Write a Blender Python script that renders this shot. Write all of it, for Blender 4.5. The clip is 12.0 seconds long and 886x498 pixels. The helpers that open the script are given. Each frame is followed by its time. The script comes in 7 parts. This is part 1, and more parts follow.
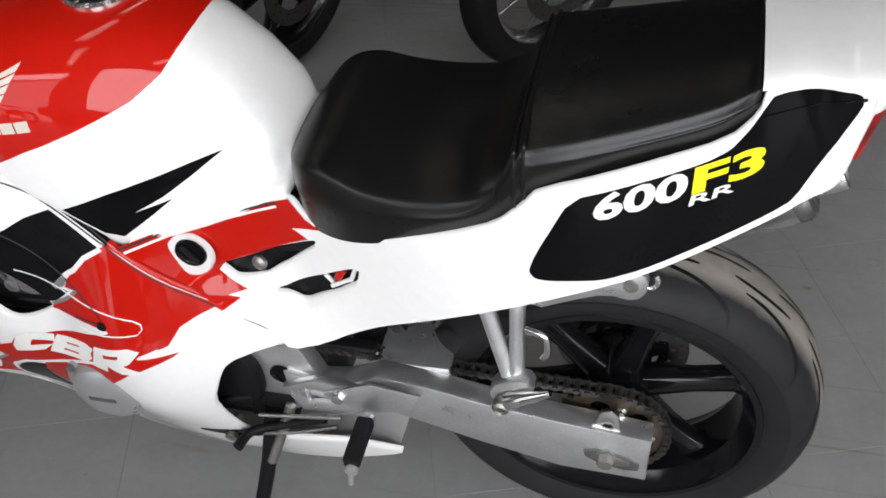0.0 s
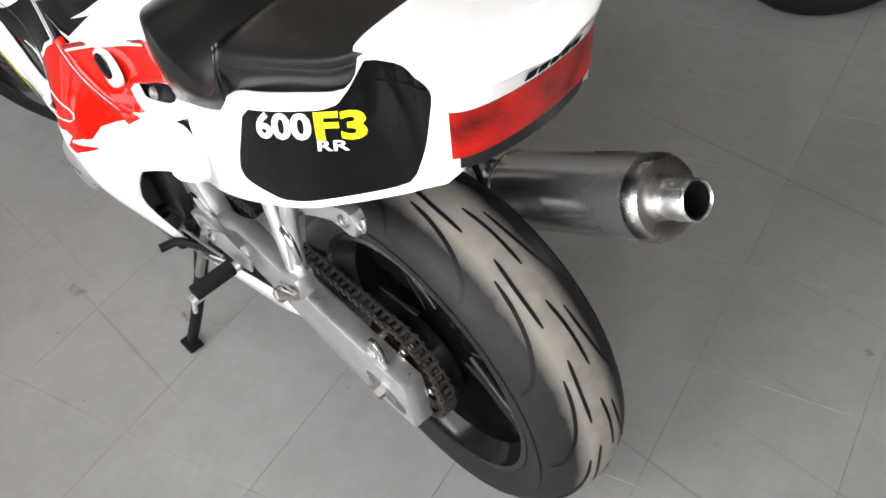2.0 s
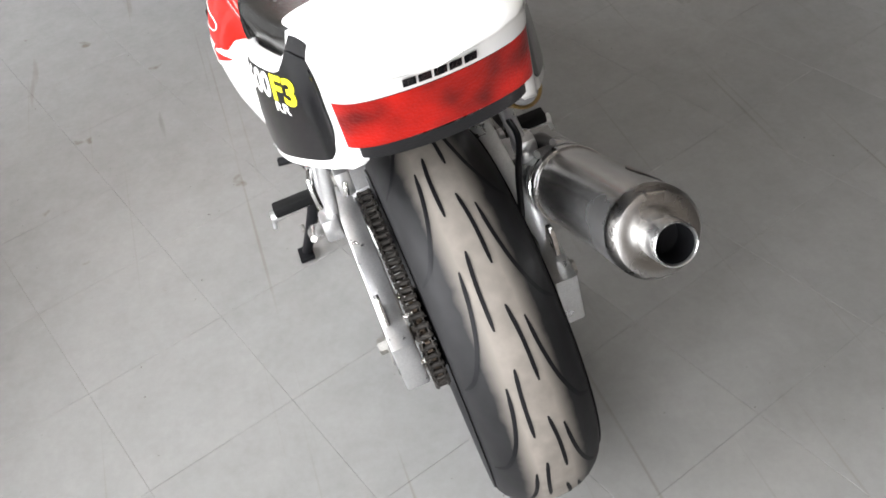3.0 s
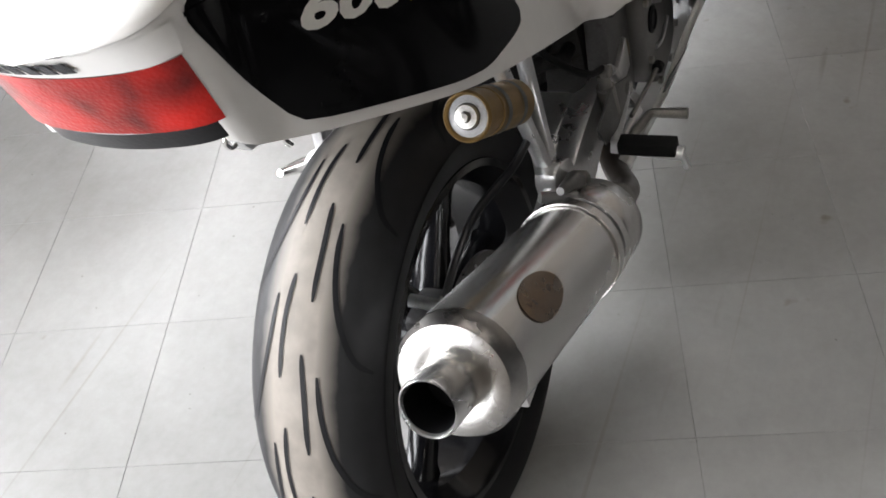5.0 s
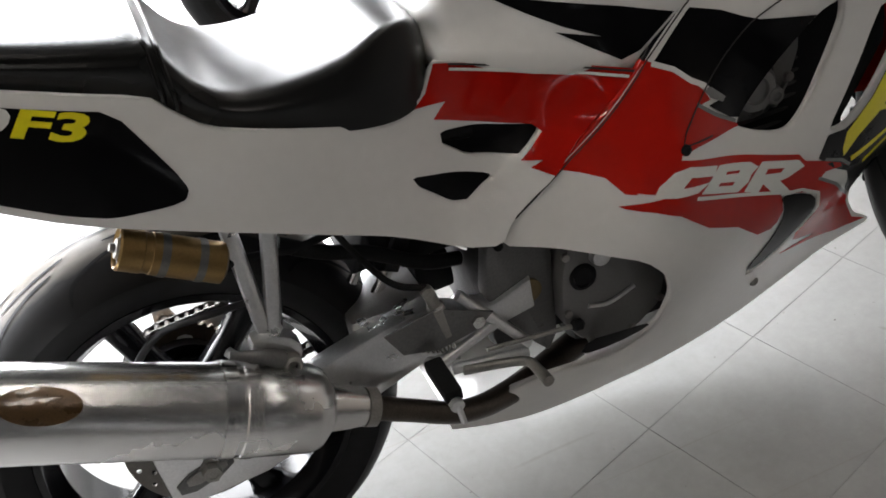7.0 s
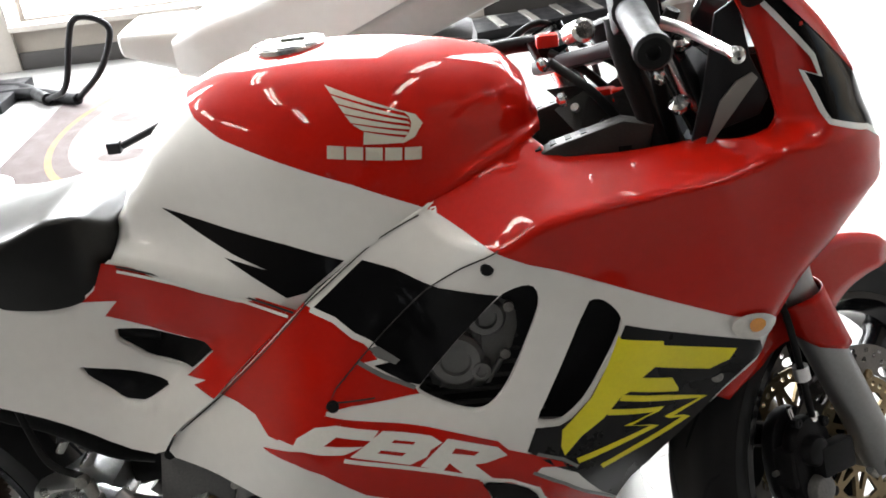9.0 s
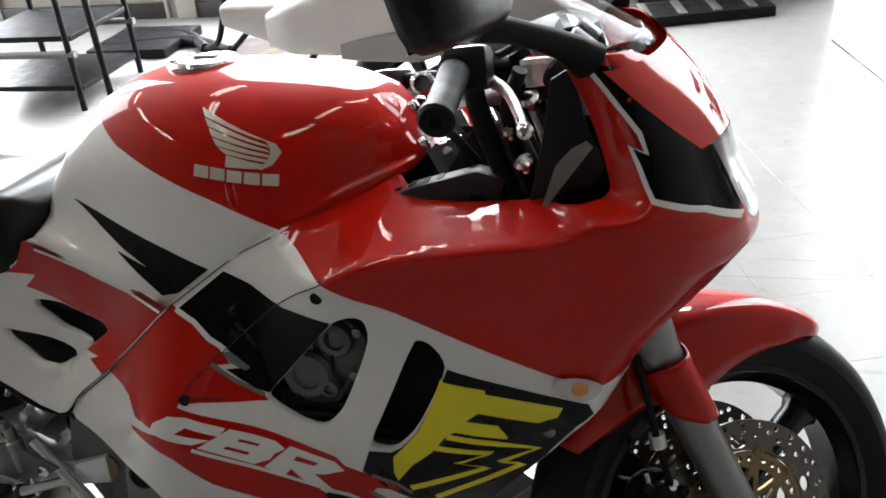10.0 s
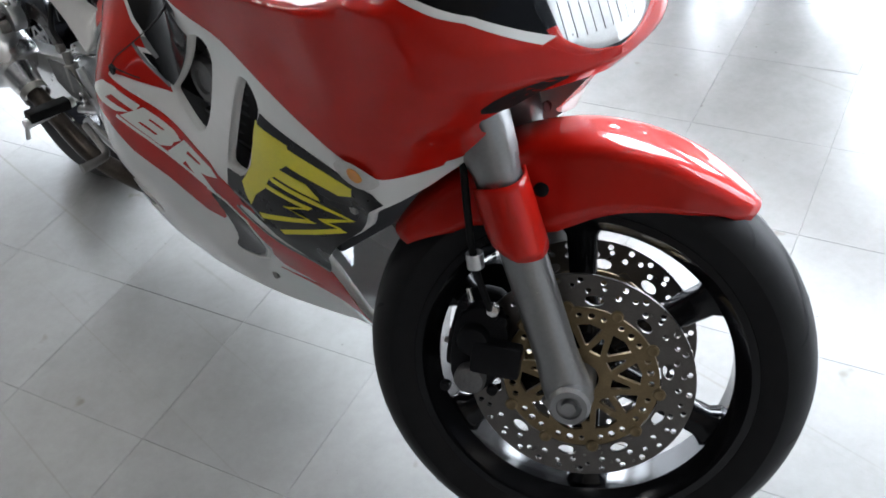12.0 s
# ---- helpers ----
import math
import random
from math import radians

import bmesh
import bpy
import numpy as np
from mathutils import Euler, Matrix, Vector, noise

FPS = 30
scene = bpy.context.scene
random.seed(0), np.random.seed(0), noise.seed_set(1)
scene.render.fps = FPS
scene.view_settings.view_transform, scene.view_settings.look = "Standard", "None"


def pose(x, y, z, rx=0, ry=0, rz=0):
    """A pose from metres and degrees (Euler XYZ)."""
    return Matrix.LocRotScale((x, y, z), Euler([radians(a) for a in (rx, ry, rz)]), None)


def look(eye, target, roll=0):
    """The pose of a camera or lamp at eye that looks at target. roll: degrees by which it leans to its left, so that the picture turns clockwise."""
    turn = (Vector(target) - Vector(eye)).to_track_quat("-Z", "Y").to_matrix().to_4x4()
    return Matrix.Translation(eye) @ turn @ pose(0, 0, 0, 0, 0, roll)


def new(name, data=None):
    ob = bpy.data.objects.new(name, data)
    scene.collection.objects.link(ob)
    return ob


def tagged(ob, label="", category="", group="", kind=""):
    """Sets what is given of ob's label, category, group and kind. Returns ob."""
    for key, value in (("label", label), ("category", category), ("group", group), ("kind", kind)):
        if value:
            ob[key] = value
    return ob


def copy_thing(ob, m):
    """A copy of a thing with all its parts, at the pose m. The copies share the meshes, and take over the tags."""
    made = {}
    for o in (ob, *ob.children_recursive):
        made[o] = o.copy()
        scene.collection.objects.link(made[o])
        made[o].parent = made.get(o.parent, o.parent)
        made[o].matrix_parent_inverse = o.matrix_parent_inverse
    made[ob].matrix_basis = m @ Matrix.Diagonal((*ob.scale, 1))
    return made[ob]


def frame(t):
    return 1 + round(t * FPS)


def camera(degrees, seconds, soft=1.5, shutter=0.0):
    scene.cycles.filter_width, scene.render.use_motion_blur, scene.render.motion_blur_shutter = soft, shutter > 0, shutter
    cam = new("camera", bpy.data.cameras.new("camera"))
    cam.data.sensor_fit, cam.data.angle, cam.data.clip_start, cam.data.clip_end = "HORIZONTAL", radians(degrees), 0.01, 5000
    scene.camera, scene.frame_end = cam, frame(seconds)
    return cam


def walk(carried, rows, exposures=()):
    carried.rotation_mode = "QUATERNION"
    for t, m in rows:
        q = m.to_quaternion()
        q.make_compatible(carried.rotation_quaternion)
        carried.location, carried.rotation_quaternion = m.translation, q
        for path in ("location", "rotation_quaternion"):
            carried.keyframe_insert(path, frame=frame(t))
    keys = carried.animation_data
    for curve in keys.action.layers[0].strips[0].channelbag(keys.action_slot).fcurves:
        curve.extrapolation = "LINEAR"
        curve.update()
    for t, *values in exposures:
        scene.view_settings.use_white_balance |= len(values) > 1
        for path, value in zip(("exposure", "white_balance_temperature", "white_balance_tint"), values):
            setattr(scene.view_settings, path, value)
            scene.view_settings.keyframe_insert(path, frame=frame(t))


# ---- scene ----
cam = camera(47.60, 12.0, soft=1.7)
LEAN = 6.32  # degrees that the motorcycle leans on its stand
ROWS = [
    (0.0, pose(-0.0740, 1.2035, 1.4784, 52.329, 3.650, -166.273)),
    (0.5, pose(-0.2835, 1.1149, 1.4598, 51.373, 4.460, -158.993)),
    (1.0, pose(-0.5404, 1.0432, 1.4723, 50.393, 3.340, -150.293)),
    (1.5, pose(-0.7004, 0.8809, 1.4459, 49.639, 5.480, -141.073)),
    (2.0, pose(-0.8882, 0.6838, 1.4376, 48.522, 5.738, -131.085)),
    (2.5, pose(-1.0754, 0.4924, 1.4383, 47.495, 6.488, -118.959)),
    (4.3, pose(-0.9641, -0.2528, 1.3514, 46.351, 8.084, -83.530)),
    (4.5, pose(-0.8744, -0.3014, 1.3195, 44.593, 7.041, -80.407)),
    (5.0, pose(-0.7109, -0.4280, 1.3068, 43.882, 8.786, -68.728)),
    (5.5, pose(-0.5666, -0.6363, 1.3279, 46.744, 6.893, -52.914)),
    (6.0, pose(-0.3714, -0.7741, 1.3303, 49.982, 8.876, -39.624)),
    (6.5, pose(-0.1578, -0.9428, 1.3440, 51.186, 8.340, -33.704)),
    (6.7, pose(-0.0644, -1.0339, 1.3456, 50.857, 7.954, -29.037)),
    (8.3, pose(0.6718, -1.2067, 1.3448, 59.231, 8.162, -6.382)),
    (8.5, pose(0.7169, -1.1998, 1.3477, 59.621, 5.927, -6.659)),
    (9.0, pose(0.9199, -1.1717, 1.3131, 62.680, 6.705, -0.467)),
    (9.5, pose(1.1374, -1.1171, 1.3359, 64.862, 6.525, 4.654)),
    (10.0, pose(1.3727, -1.1257, 1.3731, 61.822, 5.583, 13.553)),
    (10.5, pose(1.5384, -1.0239, 1.3300, 56.918, 5.009, 23.157)),
    (11.0, pose(1.7111, -0.9045, 1.3314, 55.266, 6.838, 37.558)),
    (11.5, pose(1.9155, -0.8218, 1.3462, 52.653, 5.320, 43.720)),
    (12.0, pose(2.0184, -0.6441, 1.3191, 48.542, 6.220, 46.273)),
]
EXPOSURES = [(0.0, -2.8, 6350, 13.0), (0.5, -2.87, 6350, 13.0), (1.0, -2.75, 6400, 13.0), (1.5, -2.38, 6400, 13.0), (2.0, -1.98, 6550, 13.0), (2.5, -1.63, 6500, 13.0), (4.5, -1.34, 6450, 13.0), (5.0, -1.22, 6450, 13.0), (5.5, -1.05, 6500, 13.0), (6.0, -1.02, 6550, 13.0), (6.5, -1.12, 6500, 13.0), (8.5, -0.28, 6450, 10.0), (9.5, -0.3, 6450, 10.0), (10.0, -1.0, 6350, 10.0), (10.5, -0.8, 6300, 10.0), (11.0, -0.5, 6300, 10.0), (11.5, -0.5, 6150, 10.0), (12.0, -0.62, 5900, 10.0)]
walk(cam, ROWS, EXPOSURES)

# ---- world and lights ----
world = bpy.data.worlds.new("world")
scene.world = world
world.use_nodes = True
wn = world.node_tree.nodes
sky = wn.new("ShaderNodeTexSky")
sky.sky_type = "NISHITA"
sky.sun_disc = False
sky.sun_elevation, sky.sun_rotation = radians(40), radians(60)
world.node_tree.links.new(sky.outputs[0], wn["Background"].inputs[0])
wn["Background"].inputs[1].default_value = 0.06


def window_light(name, at, target, w, h, power, colour=(0.95, 0.98, 1.0)):
    data = bpy.data.lights.new(name, "AREA")
    data.shape, data.size, data.size_y, data.energy, data.color = "RECTANGLE", w, h, power, colour
    ob = new(name, data)
    ob.matrix_world = look(at, target)
    return ob


# daylight of the shop windows, some of them unseen and added for reflections
window_light("window_light", (-.25, 4.08, 2.26), (-.25, 0, 2.26), 2.3, 4.06, 1300)
# unseen north-west window, added for the glare on the fairing shoulder
window_light("window_light", (-3.62, 4.08, 2.26), (-3.62, 0, 2.26), 1.66, 4.06, 950)
window_light("window_light", (3.17, 4.08, 1.71), (3.17, 0, 1.71), 2.44, 3.38, 300)
# unseen transom over the door, added to brighten the seat top
window_light("window_light", (3.17, 4.08, 3.89), (3.17, 0, 3.89), 2.44, .78, 300)
# unseen east and west windows, added for fill and reflections
window_light("window_light", (6.1, 0.9, 1.65), (0, 0.9, 1.65), 3.6, 2.1, 12)
window_light("window_light", (-4.7, 2.52, 2.26), (0, 2.52, 2.26), 2.7, 4.06, 700)

# ---- materials ----


def principled(name):
    m = bpy.data.materials.new(name)
    m.use_nodes = True
    return m, m.node_tree.nodes, m.node_tree.links, m.node_tree.nodes["Principled BSDF"]


def surface(name, colour, rough=0.5, metal=0.0, coat=0.0, vary=0.12, scale=18.0, bump=0.0, bump_scale=300.0, dirt=None, dirt_at=0.62, each=0.0, spec=0.5):
    """A node material with colour and gloss varied at two scales, fine relief and, where given, dirt."""
    m, n, l, b = principled(name)
    tc = n.new("ShaderNodeTexCoord")
    big = n.new("ShaderNodeTexNoise")
    big.inputs["Scale"].default_value, big.inputs["Detail"].default_value = scale, 5
    l.new(tc.outputs["Object"], big.inputs["Vector"])
    fine = n.new("ShaderNodeTexNoise")
    fine.inputs["Scale"].default_value, fine.inputs["Detail"].default_value = scale * 11, 3
    l.new(tc.outputs["Object"], fine.inputs["Vector"])
    add = n.new("ShaderNodeMath")
    add.operation = "ADD"
    l.new(big.outputs["Fac"], add.inputs[0])
    l.new(fine.outputs["Fac"], add.inputs[1])
    ramp = n.new("ShaderNodeMapRange")
    ramp.inputs["From Min"].default_value, ramp.inputs["From Max"].default_value = 0.6, 1.4
    ramp.inputs["To Min"].default_value, ramp.inputs["To Max"].default_value = 1 - vary, 1 + vary
    l.new(add.outputs[0], ramp.inputs["Value"])
    mul = n.new("ShaderNodeMix")
    mul.data_type, mul.blend_type = "RGBA", "MULTIPLY"
    mul.inputs["Factor"].default_value = 1
    mul.inputs["A"].default_value = (*colour, 1)
    l.new(ramp.outputs[0], mul.inputs["B"])
    out = mul.outputs["Result"]
    if each:
        oi = n.new("ShaderNodeObjectInfo")
        er = n.new("ShaderNodeMapRange")
        er.inputs["To Min"].default_value, er.inputs["To Max"].default_value = 1 - each, 1 + each
        l.new(oi.outputs["Random"], er.inputs["Value"])
        m2 = n.new("ShaderNodeMix")
        m2.data_type, m2.blend_type = "RGBA", "MULTIPLY"
        m2.inputs["Factor"].default_value = 1
        l.new(out, m2.inputs["A"])
        l.new(er.outputs[0], m2.inputs["B"])
        out = m2.outputs["Result"]
    if dirt:
        dn = n.new("ShaderNodeTexNoise")
        dn.inputs["Scale"].default_value, dn.inputs["Detail"].default_value, dn.inputs["Roughness"].default_value = scale * 2.3, 8, 0.65
        l.new(tc.outputs["Object"], dn.inputs["Vector"])
        dr = n.new("ShaderNodeMapRange")
        dr.inputs["From Min"].default_value, dr.inputs["From Max"].default_value = dirt_at, dirt_at + 0.14
        l.new(dn.outputs["Fac"], dr.inputs["Value"])
        dm = n.new("ShaderNodeMix")
        dm.data_type = "RGBA"
        l.new(dr.outputs[0], dm.inputs["Factor"])
        l.new(out, dm.inputs["A"])
        dm.inputs["B"].default_value = (*dirt, 1)
        out = dm.outputs["Result"]
    l.new(out, b.inputs["Base Color"])
    rr = n.new("ShaderNodeMapRange")
    rr.inputs["From Min"].default_value, rr.inputs["From Max"].default_value = 0.3, 0.7
    rr.inputs["To Min"].default_value, rr.inputs["To Max"].default_value = rough * 0.8, min(1, rough * 1.25)
    l.new(big.outputs["Fac"], rr.inputs["Value"])
    l.new(rr.outputs[0], b.inputs["Roughness"])
    b.inputs["Metallic"].default_value = metal
    b.inputs["Coat Weight"].default_value = coat
    b.inputs["Coat Roughness"].default_value = 0.03
    b.inputs["Specular IOR Level"].default_value = spec
    if bump:
        bn = n.new("ShaderNodeTexNoise")
        bn.inputs["Scale"].default_value, bn.inputs["Detail"].default_value = bump_scale, 4
        l.new(tc.outputs["Object"], bn.inputs["Vector"])
        bp = n.new("ShaderNodeBump")
        bp.inputs["Strength"].default_value, bp.inputs["Distance"].default_value = bump, 0.002
        l.new(bn.outputs["Fac"], bp.inputs["Height"])
        l.new(bp.outputs[0], b.inputs["Normal"])
    return m


WHITE = surface("white_paint", (0.80, 0.79, 0.76), 0.5, spec=0.15, coat=1.0, vary=0.03, scale=6, bump=0.02, bump_scale=40)
RED = surface("red_paint", (0.45, 0.0066, 0.0013), 0.5, spec=0.05, coat=0.65, vary=0.06, scale=6, bump=0.02, bump_scale=40)
BLACK_PAINT = surface("black_paint", (0.004, 0.004, 0.0045), 0.10, coat=0.0, vary=0.1, scale=8, spec=0.11)
YELLOW = surface("yellow_vinyl", (0.86, 0.76, 0.006), 0.35, vary=0.05, coat=0.3)
WHITE_VINYL = surface("white_vinyl", (0.80, 0.79, 0.74), 0.35, vary=0.05, coat=0.2)
SILVER_VINYL = surface("pale_vinyl", (0.60, 0.55, 0.46), 0.3, vary=0.05, coat=0.3)
BLACK_VINYL = surface("black_vinyl", (0.008, 0.008, 0.009), 0.3, vary=0.1, spec=0.2)
SEAT = surface("seat_leatherette", (0.0055, 0.0055, 0.005), 0.27, vary=0.1, scale=3, bump=0.10, bump_scale=900, spec=0.32)
RUBBER = surface("black_rubber", (0.010, 0.010, 0.010), 0.55, vary=0.25, scale=30, bump=0.15, spec=0.12)
PLASTIC = surface("black_plastic", (0.008, 0.008, 0.009), 0.35, vary=0.2, bump=0.1, spec=0.3)
WHEEL = surface("black_wheel_paint", (0.006, 0.006, 0.007), 0.14, coat=0.0, spec=0.3, vary=0.3, dirt=(0.014, 0.013, 0.012), dirt_at=0.68)
ALU = surface("brushed_aluminium", (0.72, 0.72, 0.72), 0.32, 0.9, vary=0.12, scale=25, bump=0.08)
ALU_DULL = surface("cast_aluminium", (0.165, 0.163, 0.16), 0.5, 0.75, vary=0.2, scale=25, bump=0.15, dirt=(0.10, 0.09, 0.08), dirt_at=0.62)
FORK = surface("grey_fork_metal", (0.27, 0.27, 0.27), 0.34, 0.8, vary=0.08)
CHROME = surface("polished_metal", (0.74, 0.73, 0.71), 0.19, 1.0, vary=0.08, scale=30, bump=0.03)
CANMETAL = surface("polished_can_metal", (0.70, 0.695, 0.68), 0.25, 0.94, vary=0.05, scale=5)
CAST_FRAME = surface("brownish_cast_frame", (0.038, 0.034, 0.031), 0.45, 0.35, vary=0.25, scale=30, bump=0.15)
BROWN_TUBE = surface("reflection_brown_metal", (0.10, 0.075, 0.065), 0.35, 0.5, vary=0.2, scale=30)
SPUN = surface("spun_aluminium", (0.36, 0.35, 0.335), 0.27, 1.0, vary=0.12, scale=20, bump=0.05)
STEEL = surface("dull_steel", (0.30, 0.29, 0.27), 0.42, 0.9, vary=0.25, scale=40, bump=0.15)
CHAIN = surface("oily_chain_steel", (0.055, 0.050, 0.045), 0.45, 0.7, vary=0.4, scale=60, each=0.3)
RUSTY = surface("brown_steel", (0.10, 0.075, 0.055), 0.5, 0.7, vary=0.4, scale=40, bump=0.2)
GOLD = surface("gold_anodised_metal", (0.26, 0.165, 0.06), 0.42, 0.8, vary=0.15, scale=30)
BRONZE = surface("bronze_disc_carrier", (0.22, 0.165, 0.09), 0.45, 0.8, vary=0.25, scale=50)
DISC = surface("brake_disc_steel", (0.14, 0.13, 0.12), 0.33, 0.95, vary=0.2, scale=60)
ENGINE = surface("grey_engine_metal", (0.050, 0.049, 0.050), 0.5, 0.5, vary=0.3, scale=20, bump=0.3, bump_scale=120, dirt=(0.03, 0.028, 0.025), dirt_at=0.55)
DARK_PIPE = surface("heat_stained_steel", (0.075, 0.062, 0.05), 0.35, 0.8, vary=0.35, scale=30, bump=0.1)
ENGINE_COVER = surface("painted_engine_cover", (0.17, 0.168, 0.165), 0.4, 0.4, vary=0.1, scale=20, bump=0.1)
# dark metal parts, and added sheets and blocks that keep openings black
DARK = surface("dull_near_black", (0.007, 0.007, 0.008), 0.5, 0.0, vary=0.3, spec=0.15)
SEAM = surface("seam_shadow_gap", (0.02, 0.018, 0.017), 0.7, vary=0.2)
TAN = surface("dark_brown_badge", (0.10, 0.055, 0.02), 0.3, 0.3, vary=0.4, scale=50, coat=0.5)
AMBER = surface("amber_lens", (0.75, 0.30, 0.03), 0.2, coat=0.6, vary=0.2, scale=60)
PEARL = surface("clear_marker_lens", (0.62, 0.60, 0.56), 0.2, coat=0.6, vary=0.1)
PANEL_GREY = surface("plain_grey_panel", (0.22, 0.21, 0.20), 0.35, coat=0.2, vary=0.06, scale=5)
SILVER_CASE = surface("silver_painted_casting", (0.42, 0.42, 0.415), 0.32, 0.55, vary=0.06, scale=20, bump=0.05)
GREY_LINE = surface("grey_outline_vinyl", (0.17, 0.17, 0.165), 0.35, vary=0.06, coat=0.3)
GLOSS_GREY = surface("scuffed_white_bodywork", (0.50, 0.48, 0.46), 0.3, coat=0.4, vary=0.05, scale=3)


def tail_lens():
    m, n, l, b = principled("red_tail_lens")
    tc = n.new("ShaderNodeTexCoord")
    w = n.new("ShaderNodeTexVoronoi")
    w.inputs["Scale"].default_value = 260
    l.new(tc.outputs["Object"], w.inputs["Vector"])
    no = n.new("ShaderNodeTexNoise")
    no.inputs["Scale"].default_value = 14
    l.new(tc.outputs["Object"], no.inputs["Vector"])
    cr = n.new("ShaderNodeValToRGB")
    cr.color_ramp.elements[0].color, cr.color_ramp.elements[0].position = (0.10, 0.0017, 0.001, 1), 0.38
    cr.color_ramp.elements[1].color, cr.color_ramp.elements[1].position = (0.50, 0.008, 0.0025, 1), 0.66
    l.new(no.outputs["Fac"], cr.inputs["Fac"])
    l.new(cr.outputs[0], b.inputs["Base Color"])
    bp = n.new("ShaderNodeBump")
    bp.inputs["Strength"].default_value, bp.inputs["Distance"].default_value = 0.35, 0.001
    l.new(w.outputs["Distance"], bp.inputs["Height"])
    l.new(bp.outputs[0], b.inputs["Normal"])
    b.inputs["Roughness"].default_value, b.inputs["Coat Weight"].default_value, b.inputs["Coat Roughness"].default_value = 0.3, 0.25, 0.03
    b.inputs["Specular IOR Level"].default_value = 0.2
    b.inputs["Subsurface Weight"].default_value = 0.0
    return m


def tyre_rubber(name, half, worn, shoulder=0.016):
    """Rubber: dark shoulders, a dusty worn band along the middle of the tread; y is the wheel's axle."""
    m, n, l, b = principled(name)
    tc = n.new("ShaderNodeTexCoord")
    sp = n.new("ShaderNodeSeparateXYZ")
    l.new(tc.outputs["Object"], sp.inputs[0])
    ab = n.new("ShaderNodeMath")
    ab.operation = "ABSOLUTE"
    l.new(sp.outputs["Y"], ab.inputs[0])
    no = n.new("ShaderNodeTexNoise")
    no.inputs["Scale"].default_value, no.inputs["Detail"].default_value = 40, 6
    l.new(tc.outputs["Object"], no.inputs["Vector"])
    wob = n.new("ShaderNodeMath")
    wob.operation, wob.inputs[1].default_value = "MULTIPLY_ADD", 0.012
    l.new(no.outputs["Fac"], wob.inputs[0])
    l.new(ab.outputs[0], wob.inputs[2])
    mr = n.new("ShaderNodeMapRange")
    mr.inputs["From Min"].default_value, mr.inputs["From Max"].default_value = half * 0.38, half * 0.66
    mr.inputs["To Min"].default_value, mr.inputs["To Max"].default_value = 1, 0
    l.new(wob.outputs[0], mr.inputs["Value"])
    mx = n.new("ShaderNodeMix")
    mx.data_type = "RGBA"
    l.new(mr.outputs[0], mx.inputs["Factor"])
    mx.inputs["A"].default_value = (shoulder, shoulder, shoulder * 1.03, 1)
    mx.inputs["B"].default_value = (*worn, 1)
    mv = n.new("ShaderNodeMix")
    mv.data_type, mv.blend_type = "RGBA", "MULTIPLY"
    mv.inputs["Factor"].default_value = 1
    v = n.new("ShaderNodeMapRange")
    v.inputs["From Min"].default_value, v.inputs["From Max"].default_value, v.inputs["To Min"].default_value, v.inputs["To Max"].default_value = 0.3, 0.7, 0.88, 1.12
    l.new(no.outputs["Fac"], v.inputs["Value"])
    l.new(mx.outputs["Result"], mv.inputs["A"])
    l.new(v.outputs[0], mv.inputs["B"])
    l.new(mv.outputs["Result"], b.inputs["Base Color"])
    b.inputs["Roughness"].default_value = 0.48
    b.inputs["Specular IOR Level"].default_value = 0.14
    bp = n.new("ShaderNodeBump")
    bp.inputs["Strength"].default_value, bp.inputs["Distance"].default_value = 0.2, 0.001
    l.new(no.outputs["Fac"], bp.inputs["Height"])
    l.new(bp.outputs[0], b.inputs["Normal"])
    return m


def glass(name, tint=(1, 1, 1), rough=0.02, ior=1.45):
    m, n, l, b = principled(name)
    b.inputs["Base Color"].default_value = (*tint, 1)
    b.inputs["Roughness"].default_value, b.inputs["Transmission Weight"].default_value, b.inputs["IOR"].default_value = rough, 1.0, ior
    return m


def glow(name, colour, strength):
    m, n, l, b = principled(name)
    b.inputs["Emission Color"].default_value = (*colour, 1)
    b.inputs["Emission Strength"].default_value = strength
    b.inputs["Base Color"].default_value = (0.8, 0.8, 0.8, 1)
    return m


REFLECTOR = surface("silvered_lamp_reflector", (0.40, 0.40, 0.39), 0.34, 0.7, vary=0.15, scale=30, bump=0.1, bump_scale=150)
OUTSIDE = glow("bright_daylight", (0.96, 0.98, 1.0), 5.0)
LENS = tail_lens()
REAR_TYRE = tyre_rubber("rear_tyre_rubber", 0.082, (0.235, 0.212, 0.185))
FRONT_TYRE = tyre_rubber("front_tyre_rubber", 0.060, (0.026, 0.0255, 0.025), 0.012)
CLEAR = glass("clear_screen", (0.96, 0.97, 0.98), 0.03, 1.1)
LAMP_GLASS = glass("headlight_glass", (0.95, 0.96, 0.96), 0.06, 1.3)
TUBE_GLOW = glow("fluorescent_tube", (1.0, 0.93, 0.83), 42)

# ---- building helpers ----


def mesh_of(bm, name, material, smooth=True):
    me = bpy.data.meshes.new(name)
    if smooth:
        for f in bm.faces:
            f.smooth = True
    layer = bm.verts.layers.float_vector.get("form_normal")
    normals = [tuple(v[layer]) for v in bm.verts] if layer else None
    bm.to_mesh(me)
    bm.free()
    me.materials.append(material)
    if normals:
        me.normals_split_custom_set_from_vertices(normals)
    return me


def part(name, bm, material, parent, label="", smooth=True):
    """One mesh object out of bm under parent, in the parent's own space."""
    ob = new(name, mesh_of(bm, name, material, smooth))
    ob.parent = parent
    if label:
        tagged(ob, label)
    return ob


def join(*bms):
    out = bmesh.new()
    for b in bms:
        me = bpy.data.meshes.new("piece")
        b.to_mesh(me)
        b.free()
        out.from_mesh(me)
        bpy.data.meshes.remove(me)
    return out


